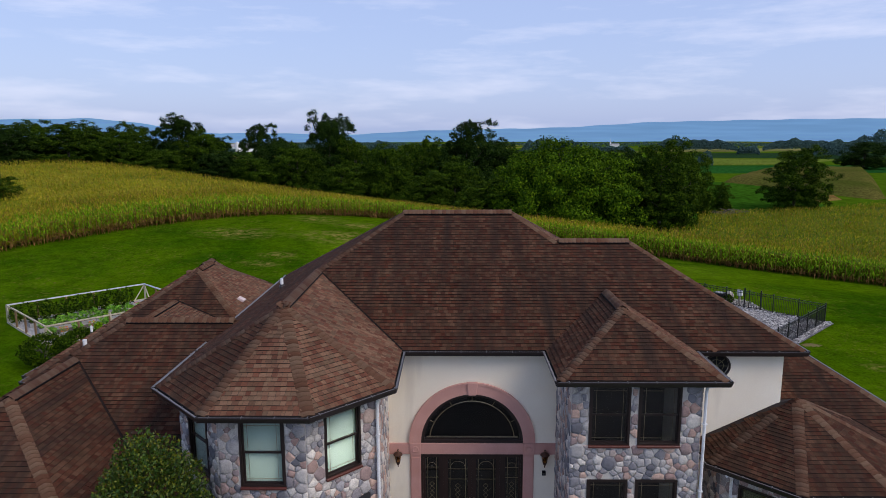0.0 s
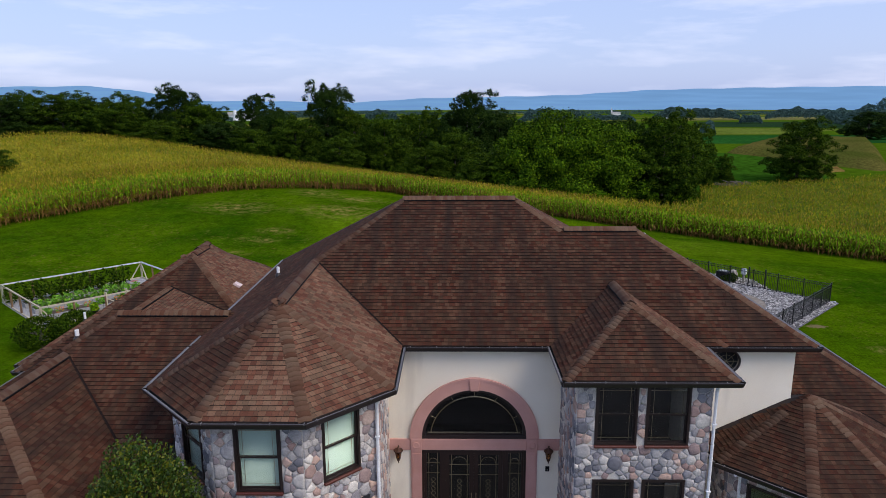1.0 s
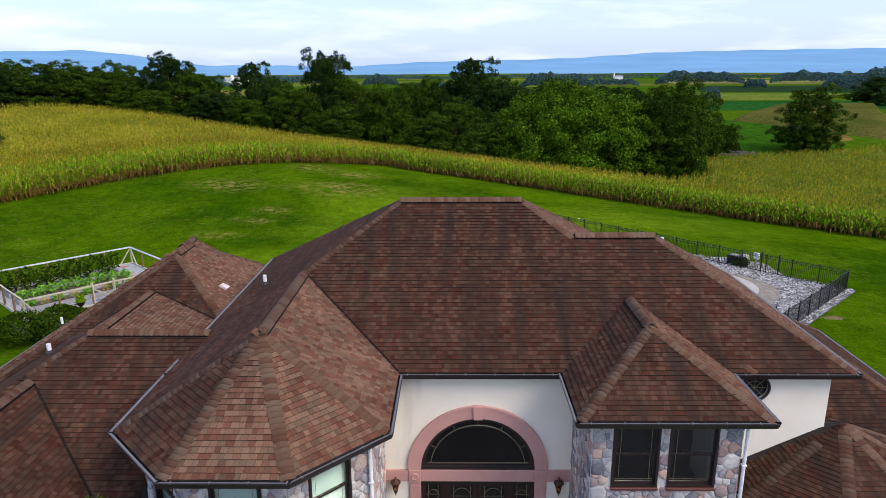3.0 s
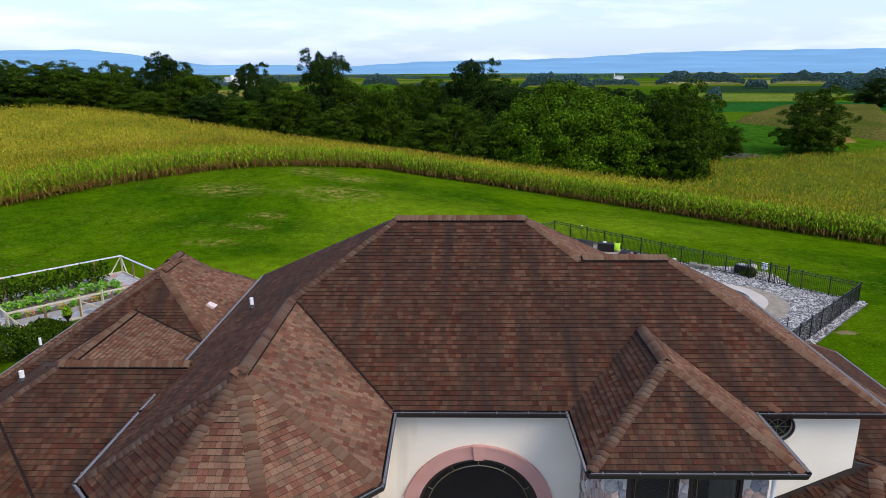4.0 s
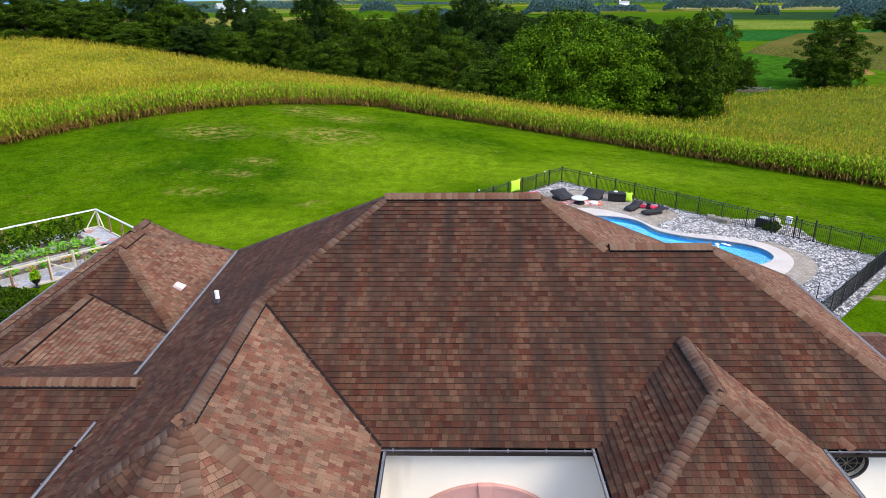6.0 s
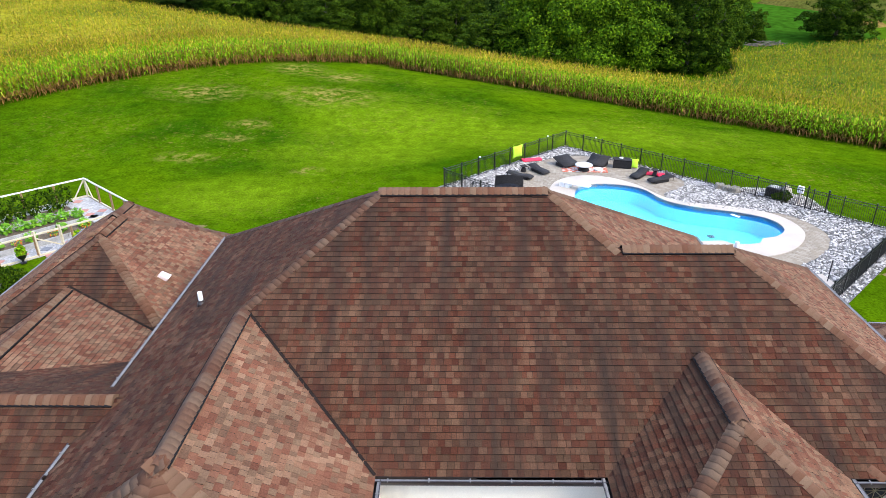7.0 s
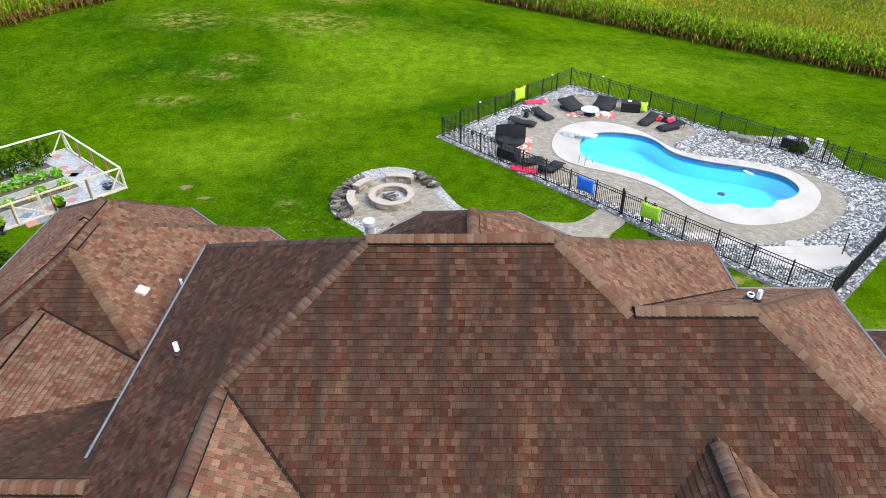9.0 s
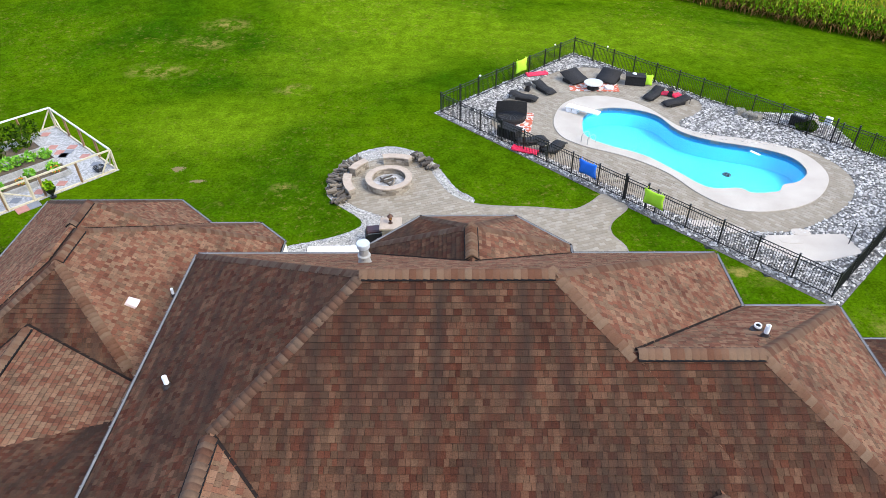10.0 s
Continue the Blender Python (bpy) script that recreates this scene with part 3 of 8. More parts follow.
def roof(block, seed):
    rng = random.Random(seed)
    deck_v, deck_f = [], []
    for i, poly in enumerate(block.faces):
        if poly:
            k = len(deck_v)
            deck_v += [(x, y, block.z(i, x, y) - 0.012) for x, y in poly]
            deck_f.append(tuple(range(k, k + len(poly))))
    k = len(deck_v)
    deck_v += [(x, y, block.eave - 0.16) for x, y in block.plan]
    deck_f.append(tuple(range(k + len(block.plan) - 1, k - 1, -1)))
    for i in range(len(block.plan)):
        (x0, y0), (x1, y1) = block.plan[i], block.plan[(i + 1) % len(block.plan)]
        k = len(deck_v)
        deck_v += [(x0, y0, block.eave - 0.16), (x1, y1, block.eave - 0.16), (x1, y1, block.eave - 0.012), (x0, y0, block.eave - 0.012)]
        deck_f.append((k, k + 1, k + 2, k + 3))
    ob = mesh_object("roof", deck_v, deck_f, m_felt_shadow, house, block.label)
    bm = bmesh.new()
    bm.from_mesh(ob.data)
    bmesh.ops.remove_doubles(bm, verts=bm.verts, dist=0.001)
    bm.to_mesh(ob.data)
    bm.free()
    if not SHINGLES:
        ob.data.materials[0] = m_shingle
        return ob
    verts, faces, lips, pieces = [], [], [], 0
    for i, poly in enumerate(block.faces):
        if not poly:
            continue
        for cell, uv, thick, mid, (tx, ty, a, b, c, s, grow), w in shingle_courses(block, i, rng):
            cut = clip_convex(cell, uv)
            if not cut:
                continue

            def place(u, d, lift):
                # plan point of (along the eave, up the slope)
                px, py = tx * u + a * (d - c), ty * u + b * (d - c)
                return (px - a * s * lift / grow, py - b * s * lift / grow, block.eave + s * d + lift / grow)

            if not any(seen_from_above(block, i, *place(u, d, 0)[:2]) for u, d in cut):
                continue
            d0, d1 = cell[0][1], cell[2][1]
            whole = len(cut) == 4 and abs((cut[0][0] - cell[0][0])) < 1e-6 and abs(cut[2][0] - cell[2][0]) < 1e-6 and abs(cut[2][1] - d1) < 1e-6
            near = PIECE_AREA[0] < place(*mid, 0)[0] < PIECE_AREA[2] and PIECE_AREA[1] < place(*mid, 0)[1] < PIECE_AREA[3]
            if whole and near and pieces < 290 and i in PIECE_FACES.get(block.label, ()):
                darker = i in STAINED_SHADED.get(block.label, ())
                key = (round(w, 2), thick, round(s, 3), darker)
                if key not in TABS:
                    h, g = d1 - d0, grow
                    me = bpy.data.meshes.new("shingle")
                    e = w / 2 - 0.003
                    vs = [(-e, 0, 0), (e, 0, 0), (e, 0, thick), (-e, 0, thick), (e, h * g, 0.002), (-e, h * g, 0.002)]
                    me.from_pydata(vs, [], [(0, 1, 2, 3), (3, 2, 4, 5), (1, 4, 2), (0, 3, 5)])
                    me.materials.append(m_shingle_stained_shaded_piece if darker else m_shingle_piece)
                    # butt edge in near-black, as the shadow line of its course
                    me.materials.append(m_felt_shadow)
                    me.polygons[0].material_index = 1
                    TABS[key] = me
                sh = new("shingle", TABS[key])
                o = Vector(place(mid[0], d0, 0))
                ux, uy = Vector((tx, ty, 0)), Vector((a, b, s)).normalized()
                nz = Vector((-a * s, -b * s, 1)).normalized()
                if ux.cross(uy).dot(nz) < 0:
                    ux = -ux
                sh.matrix_world = Matrix(((ux.x, uy.x, nz.x, o.x), (ux.y, uy.y, nz.y, o.y), (ux.z, uy.z, nz.z, o.z), (0, 0, 0, 1)))
                sh.parent = ob
                pieces += 1
                continue
            k = len(verts)
            top = []
            for u, d in cut:
                f = (d - d0) / (d1 - d0)
                uu = u + (0.003 if abs(u - cell[0][0]) < 1e-6 else -0.003 if abs(u - cell[1][0]) < 1e-6 else 0)
                top.append(place(uu, d, thick * (1 - f) + 0.002 * f))
            verts += top
            faces.append(tuple(range(k, k + len(top))) if tx * b - ty * a < 0 else tuple(range(k + len(top) - 1, k - 1, -1)))
            lips.append(2 if i in STAINED_SHADED.get(block.label, ()) else 0)
            # lower edges painted near-black for the shadow line under each course
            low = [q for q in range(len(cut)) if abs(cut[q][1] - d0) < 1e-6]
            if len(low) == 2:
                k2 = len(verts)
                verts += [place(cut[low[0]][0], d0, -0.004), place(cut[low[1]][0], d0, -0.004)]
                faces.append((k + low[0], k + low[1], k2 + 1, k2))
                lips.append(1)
    rest = mesh_object("shingles", verts, faces, (m_shingle, m_felt_shadow, m_shingle_stained_shaded), ob, "weathered brown and russet laminated shingles")
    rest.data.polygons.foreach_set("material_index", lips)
    rest["kind"] = "stuff"
    return ob


def hip_lines(block):
    """Ridges and hips: the lines where two faces of a roof meet."""
    out = []
    for i in range(len(block.edges)):
        for j in range(i + 1, len(block.edges)):
            least = lambda p: block.eave + min(s * (a * p[0] + b * p[1] + c) for a, b, c, s in block.edges)
            pts = [p for p in block.faces[i] + block.faces[j] if abs(block.z(i, *p) - block.z(j, *p)) < 1e-5 and abs(least(p) - block.z(i, *p)) < 1e-4]
            if len(pts) >= 2:
                p, q = max(((p, q) for p in pts for q in pts), key=lambda r: math.hypot(r[0][0] - r[1][0], r[0][1] - r[1][1]))
                if math.hypot(p[0] - q[0], p[1] - q[1]) > 0.15:
                    out.append((i, j, Vector((*p, block.z(i, *p))), Vector((*q, block.z(i, *q)))))
    return out


def cap_run(block, owner, rng):
    """Overlapping cap shingles along each hip and ridge that lies open to the sky; ridges stand on a black vent strip."""
    for i, j, p, q in hip_lines(block):
        vv, vf = [], []
        if p.z > q.z:
            p, q = q, p
        level = abs(p.z - q.z) < 0.02
        length = (q - p).length
        along = (q - p).normalized()
        sides = []
        for e in (i, j):
            a, b, c, s = block.edges[e]
            nrm = Vector((-a * s, -b * s, 1)).normalized()
            side = nrm.cross(along).normalized()
            mid = (p + q) / 2
            # points downhill over this face
            if (mid + side * 0.1).z > mid.z + 1e-6 or (Vector((a, b, 0)).dot(side) > 0 and abs(side.z) < 1e-6) or Vector((a, b, 0)).dot(side) > 0:
                side = -side
            sides.append((side, nrm))
        up = (sides[0][1] + sides[1][1]).normalized()
        lift = 0.085 if level else 0.028
        pos, wide = 0.0, 0.16 if not level else 0.17
        mesh = None
        while pos < length - 0.02:
            o = p + along * pos
            m = p + along * (pos + 0.09)
            clear = all(block.height(w.x, w.y) + 0.03 > top_of_others(block, w.x, w.y) or block.height(w.x, w.y) < 0 for w in (m + sides[0][0] * 0.3, m + sides[1][0] * 0.3))
            if m.z + 0.09 > top_of_others(block, m.x, m.y) and clear:
                seg = min(0.18, length - pos)
                if mesh is None:
                    vs = []
                    (s0, n0), (s1, n1) = sides
                    for back, hgt in ((0.0, lift + 0.013), (0.185, lift)):
                        c0 = along * back
                        vs.extend([c0 + s0 * wide + n0 * (hgt * 0.62), c0 + s0 * wide * 0.42 + n0 * (hgt * 0.94), c0 + up * (hgt * 1.06), c0 + s1 * wide * 0.42 + n1 * (hgt * 0.94), c0 + s1 * wide + n1 * (hgt * 0.62)])
                    vs.extend([s0 * wide, s0 * wide * 0.5, Vector(), s1 * wide * 0.5, s1 * wide])
                    mesh = bpy.data.meshes.new("ridge_cap")
                    mesh.from_pydata(vs, [], [(k, k + 1, k + 6, k + 5) for k in range(4)] + [(k + 10, k + 11, k + 1, k) for k in range(4)])
                    mesh.polygons.foreach_set("use_smooth", [True] * 4 + [False] * 4)
                    mesh.materials.append(m_cap)
                cap = new("ridge_cap", mesh)
                cap.parent, cap.location = owner, o + along * rng.uniform(-0.008, 0.008)
                if level:
                    kk = len(vv)
                    for back in (0.0, seg):
                        c0 = o + along * back
                        for sd, nm in sides:
                            vv.extend([c0 + sd * 0.20 + nm * 0.003, c0 + sd * 0.195 + nm * 0.06, c0 + up * 0.065])
                    vf.extend([(kk, kk + 1, kk + 7, kk + 6), (kk + 1, kk + 2, kk + 8, kk + 7), (kk + 3, kk + 4, kk + 10, kk + 9), (kk + 4, kk + 5, kk + 11, kk + 10), (kk, kk + 1, kk + 2), (kk + 3, kk + 4, kk + 5), (kk + 6, kk + 7, kk + 8), (kk + 9, kk + 10, kk + 11)])
            pos += 0.148
        if vf:
            mesh_object("ridge_vent", vv, vf, m_vent_black, owner, "black ridge vent strip")


def gutter_run(block, owner):
    """Dark box gutters along the open eaves, with bright guard strips and hangers."""
    for k in range(len(block.plan)):
        p, q = Vector((*block.plan[k], 0)), Vector((*block.plan[(k + 1) % len(block.plan)], 0))
        length = (q - p).length
        if length < 0.3:
            continue
        along = (q - p).normalized()
        out = Vector((along.y, -along.x, 0))
        mid = (p + q) / 2
        if inside(block.plan, mid.x + out.x * 0.05, mid.y + out.y * 0.05):
            out = -out
        # only true eaves, not the open ends inside the house
        if not any(abs(a * mid.x + b * mid.y + c) < 1e-4 for a, b, c, _ in block.edges):
            continue
        n = max(2, int(length / 0.12))
        run = None
        for s in range(n + 1):
            c0 = p + along * (length * s / n)
            t = c0 + out * 0.08
            free = s < n + 1 and top_of_others(block, t.x, t.y) < block.eave - 0.02 and top_of_others(block, c0.x - out.x * 0.04, c0.y - out.y * 0.04) < block.eave + 0.05 and not any(b.eave == block.eave and b.height(c0.x - out.x * 0.04, c0.y - out.y * 0.04) > block.eave for b in BLOCKS[:BLOCKS.index(block)])
            if free and run is None:
                run = s
            if run is not None and (not free or s == n):
                a0, a1 = p + along * (length * run / n), p + along * (length * (s if free else s - 1) / n)
                ext = 0.05
                if (a1 - a0).length > 0.25:
                    gv, gf, sv, sf = [], [], [], []
                    prof = [(-0.02, -0.01), (-0.02, -0.15), (0.07, -0.15), (0.10, -0.09), (0.125, -0.03), (0.125, 0.0), (0.105, 0.0), (0.10, -0.03)]
                    kk = len(gv)
                    for e, d in ((a0, -ext), (a1, ext)):
                        for o_, z_ in prof:
                            v = e + along * d + out * o_
                            gv.append((v.x, v.y, block.eave + z_))
                    m = len(prof)
                    gf.extend([(kk + r, kk + r + 1, kk + m + r + 1, kk + m + r) for r in range(m - 1)])
                    gf.extend([tuple(range(kk, kk + m)), tuple(range(kk + 2 * m - 1, kk + m - 1, -1))])
                    kk = len(sv)
                    for e in (a0, a1):
                        for o_, z_ in ((0.055, -0.012), (0.105, 0.0)):
                            v = e + out * o_
                            sv.append((v.x, v.y, block.eave + z_))
                    sf.append((kk, kk + 1, kk + 3, kk + 2))
                    h, L = 0.25, (a1 - a0).length
                    while h < L:
                        kk = len(sv)
                        for dd in (-0.013, 0.013):
                            for o_, z_ in ((0.05, 0.016), (0.129, 0.016), (0.131, -0.02)):
                                v = a0 + along * (h + dd) + out * o_
                                sv.append((v.x, v.y, block.eave + z_))
                        sf.extend([(kk, kk + 1, kk + 4, kk + 3), (kk + 1, kk + 2, kk + 5, kk + 4)])
                        h += 0.78
                    g = mesh_object("gutter", gv, gf, m_gutter, owner, "dark brown metal gutter")
                    mesh_object("gutter_guard", sv, sf, m_guard, g, "bare metal gutter guard and hangers")
                run = None


SHINGLES = True
TABS = {}
PIECE_AREA = (-9, 14, 9, 24)
# faces in the darker copy: streaked front slopes, plus sides that lie in shade
STAINED_SHADED = {BLOCKS[0].label: (0, 2), BLOCKS[1].label: (0,), BLOCKS[2].label: (1, 2), BLOCKS[3].label: (0, 1), BLOCKS[4].label: (1, 3), BLOCKS[5].label: (0, 1), **{b.label: tuple(range(8)) for b in (*BLOCKS[7:9], *BLOCKS[10:])}}
PIECE_FACES = {b.label: tuple(range(len(b.edges))) for b in BLOCKS}
for number, block in enumerate(BLOCKS):
    top = roof(block, 40 + number)
    cap_run(block, top, random.Random(number))
    gutter_run(block, top)


def span_in(poly, o, d):
    """The stretch of the plan line o + t * d that lies in a convex polygon, or None."""
    lo, hi = -99.0, 99.0
    area = sum(poly[k][0] * poly[(k + 1) % len(poly)][1] - poly[(k + 1) % len(poly)][0] * poly[k][1] for k in range(len(poly)))
    for k in range(len(poly)):
        (x0, y0), (x1, y1) = poly[k], poly[(k + 1) % len(poly)]
        nx, ny = (-(y1 - y0), x1 - x0) if area > 0 else (y1 - y0, -(x1 - x0))
        p, q = nx * (o[0] - x0) + ny * (o[1] - y0), nx * d[0] + ny * d[1]
        if abs(q) < 1e-9:
            if p < -1e-6:
                return None
        elif q > 0:
            lo = max(lo, -p / q)
        else:
            hi = min(hi, -p / q)
    return (lo, hi) if hi - lo > 0.25 else None


def valleys():
    """Dark cut lines where the slopes of two roofs run together."""
    for m, one in enumerate(BLOCKS):
        for two in BLOCKS[m + 1:]:
            for i, f in enumerate(one.faces):
                for j, g in enumerate(two.faces):
                    # the two gentle slopes by the house are woven together without a cut
                    if not f or not g or (one, two) == (BLOCKS[8], BLOCKS[9]):
                        continue
                    (a1, b1, c1, s1), (a2, b2, c2, s2) = one.edges[i], two.edges[j]
                    a, b, c = s1 * a1 - s2 * a2, s1 * b1 - s2 * b2, one.eave + s1 * c1 - two.eave - s2 * c2
                    k = math.hypot(a, b)
                    if k < 0.08:
                        continue
                    a, b, c = a / k, b / k, c / k
                    o, d = (-a * c, -b * c), (-b, a)
                    r1, r2 = span_in(f, o, d), span_in(g, o, d)
                    if not r1 or not r2 or min(r1[1], r2[1]) - max(r1[0], r2[0]) < 0.25:
                        continue
                    t0, t1 = max(r1[0], r2[0]), min(r1[1], r2[1])
                    n = max(2, int((t1 - t0) / 0.12))
                    vs, fs, last = [], [], None
                    for q in range(n + 1):
                        t = t0 + (t1 - t0) * q / n
                        x, y = o[0] + d[0] * t, o[1] + d[1] * t
                        z = one.z(i, x, y)
                        bend = sum(max(w.height(x + a * k, y + b * k) for w in BLOCKS) for k in (-0.2, 0.2)) - 2 * z
                        if bend < 0.05 or max([w.height(x, y) for w in BLOCKS if w is not one and w is not two]) > z - 0.02:
                            last = None
                            continue
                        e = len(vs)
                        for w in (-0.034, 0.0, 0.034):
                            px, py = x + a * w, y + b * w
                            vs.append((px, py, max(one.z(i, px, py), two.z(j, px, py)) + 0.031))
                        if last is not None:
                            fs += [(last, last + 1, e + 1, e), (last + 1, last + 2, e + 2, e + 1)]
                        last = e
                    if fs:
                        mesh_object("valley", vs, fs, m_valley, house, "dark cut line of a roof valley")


valleys()


def wall_panel(name, m, outer, holes, thick, mat, label=""):
    """A wall in its own plane (u across, w up, its outer face at depth 0) with openings cut through it."""
    bm = bmesh.new()
    loops = []
    for loop in (outer, *holes):
        vs = [bm.verts.new((u, 0, w)) for u, w in loop]
        loops.append([bm.edges.new((vs[k], vs[(k + 1) % len(vs)])) for k in range(len(vs))])
    bmesh.ops.triangle_fill(bm, use_beauty=True, use_dissolve=False, edges=[e for l in loops for e in l])
    back = {v: bm.verts.new((v.co.x, thick, v.co.z)) for v in list(bm.verts)}
    for f in list(bm.faces):
        bm.faces.new([back[v] for v in reversed(f.verts)])
    for e in [e for l in loops for e in l]:
        p, q = e.verts
        bm.faces.new((p, q, back[q], back[p]))
    bmesh.ops.transform(bm, matrix=m, verts=list(bm.verts))
    return part(name, bm, mat, house, label)


def rect(u0, w0, u1, w1):
    return [(u0, w0), (u1, w0), (u1, w1), (u0, w1)]


def facing(p, q):
    """Pose of a wall whose outer face runs from p to q, seen from outside left to right."""
    a = math.degrees(math.atan2(q[1] - p[1], q[0] - p[0]))
    c, s = math.cos(math.radians(a)), math.sin(math.radians(a))
    return pose(p[0] + 0.004 * c, p[1] + 0.004 * s, 0, 0, 0, a), math.hypot(q[0] - p[0], q[1] - p[1]) - 0.008


# floors and partitions added behind the windows, near-black to paint unlit rooms
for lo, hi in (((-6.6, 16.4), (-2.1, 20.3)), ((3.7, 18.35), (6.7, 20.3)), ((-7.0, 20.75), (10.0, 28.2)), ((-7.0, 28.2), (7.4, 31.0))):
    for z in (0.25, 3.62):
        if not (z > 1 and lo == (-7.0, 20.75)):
            part("floor", box((*lo, z - 0.2), (*hi, z)), m_dark_room, house, "added near-black floor of an unlit room")
part("floor", box((4.0, 20.75, 3.42), (10.0, 28.2, 3.62)), m_dark_room, house, "added near-black floor of an unlit room")
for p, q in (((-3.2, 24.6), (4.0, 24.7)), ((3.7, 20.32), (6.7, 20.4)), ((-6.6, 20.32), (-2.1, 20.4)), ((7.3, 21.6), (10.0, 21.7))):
    part("partition", box((*p, 0.25), (*q, 6.3)), m_dark_room, house, "added near-black partition of an unlit room")

# ---- walls of the house ----
TOP, LOWTOP = EAVE - 0.17, LOW - 0.17
TC = (-4.57, 18.42)
ARCH_X, ARCH_Z, ARCH_R = 0.73, 3.46, 1.63


def arc(cx, cz, r, a0=0.0, a1=180.0, n=24):
    return [(cx + r * math.cos(math.radians(a0 + (a1 - a0) * k / n)), cz + r * math.sin(math.radians(a0 + (a1 - a0) * k / n))) for k in range(n + 1)]


ENTRY = pose(0, 20.42, 0)
wall_panel("wall", ENTRY, rect(-1.95, 0, 3.4, TOP), [[(-0.9, 0.3), (2.36, 0.3)] + arc(ARCH_X, ARCH_Z, ARCH_R)], 0.3, m_stucco, "cream stucco entry wall")
OVAL = [(8.30 + 0.40 * math.cos(k * math.pi / 14), 6.0 + 0.37 * math.sin(k * math.pi / 14)) for k in range(28)]
wall_panel("wall", ENTRY, rect(7.0, 0, 10.35, TOP), [OVAL], 0.3, m_stucco, "cream stucco wall with a round window")


def plain_wall(p, q, z0, z1, holes=(), mat=None, label="cream stucco wall"):
    m, length = facing(p, q)
    return wall_panel("wall", m, rect(0, z0, length, z1), list(holes), 0.3, mat or m_stucco, label)


for p, q in (((10.35, 20.42), (10.35, 28.4)), ((10.35, 28.4), (7.7, 28.4)), ((7.7, 28.4), (7.7, 31.2)), ((7.7, 31.2), (3.3, 31.2)), ((3.3, 31.2), (1.95, 32.85)), ((1.95, 32.85), (-0.55, 32.85)), ((-0.55, 32.85), (-1.9, 31.2)), ((-1.9, 31.2), (-7.2, 31.2)), ((-7.2, 31.2), (-7.2, 19.5))):
    plain_wall(p, q, 0, TOP)
for p, q in (((-16.5, 36.8), (-16.5, 25.8)), ((-16.5, 25.8), (-15.8, 25.8)), ((-15.8, 25.8), (-15.8, 13.2)), ((-15.8, 13.2), (-7.75, 13.2)), ((-7.75, 13.2), (-7.75, 17.0)), ((-7.75, 17.0), (-7.2, 17.0)), ((-6.4, 31.2), (-6.4, 36.0)), ((-6.4, 36.0), (-8.0, 36.8)), ((-8, 36.8), (-10, 36.9)), ((-10, 36.9), (-11.6, 38.5)), ((-11.6, 38.5), (-16.8, 38.5)), ((15.2, 23.0), (15.2, 30.2)), ((15.2, 30.2), (10.4, 30.2)), ((12.5, 21.0), (15.2, 23.0))):
    plain_wall(p, q, 0, LOWTOP)


# ---- fieldstone facing ----


def stone_cells(width, z0, z1, holes, rng):
    """Rounded irregular stones that fill a wall, leaving the openings free."""
    seeds, tries = [], 0
    while tries < 9000:
        tries += 1
        u, w = rng.uniform(0.02, width - 0.02), rng.uniform(z0, z1)
        r = rng.choice((0.08, 0.10, 0.13, 0.16, 0.20)) if tries < 3500 else 0.065
        if all((u - a) ** 2 + (w - b) ** 2 > ((r + c) * 0.92) ** 2 for a, b, c in seeds):
            seeds.append((u, w, r))
    for k, (u, w, r) in enumerate(seeds):
        if any(h[0] < u < h[2] and h[1] < w < h[3] for h in holes):
            continue
        cell = [(0, z0), (width, z0), (width, z1), (0, z1)]
        for a, b, c in seeds:
            if (a, b) != (u, w) and abs(a - u) < 0.75 and abs(b - w) < 0.75:
                du, dw = u - a, w - b
                cell = clip(cell, 2 * du, 2 * dw, a * a + b * b - u * u - w * w + r * r - c * c)
        for h in holes:
            if len(cell) < 3:
                break
            if max(p[0] for p in cell) > h[0] and min(p[0] for p in cell) < h[2] and max(p[1] for p in cell) > h[1] and min(p[1] for p in cell) < h[3]:
                gaps = {(-1, 0, h[0]): h[0] - u, (1, 0, -h[2]): u - h[2], (0, -1, h[1]): h[1] - w, (0, 1, -h[3]): w - h[3]}
                cell = clip(cell, *max(gaps, key=gaps.get))
        if len(cell) < 3:
            continue
        cu, cw = sum(p[0] for p in cell) / len(cell), sum(p[1] for p in cell) / len(cell)
        area = 0.5 * abs(sum(cell[i][0] * cell[(i + 1) % len(cell)][1] - cell[(i + 1) % len(cell)][0] * cell[i][1] for i in range(len(cell))))
        if area < 0.003:
            continue
        size = math.sqrt(area)
        shrink = max(0.5, 1 - 0.009 / size)
        # corners cut to round the outline
        rim = []
        for i in range(len(cell)):
            p, q = cell[i], cell[(i + 1) % len(cell)]
            if math.hypot(p[0] - q[0], p[1] - q[1]) > 0.02:
                for f in (0.07, 0.93):
                    rim.append((cu + (p[0] + f * (q[0] - p[0]) - cu) * shrink, cw + (p[1] + f * (q[1] - p[1]) - cw) * shrink))
        if len(rim) >= 4:
            yield (cu, cw), rim, size


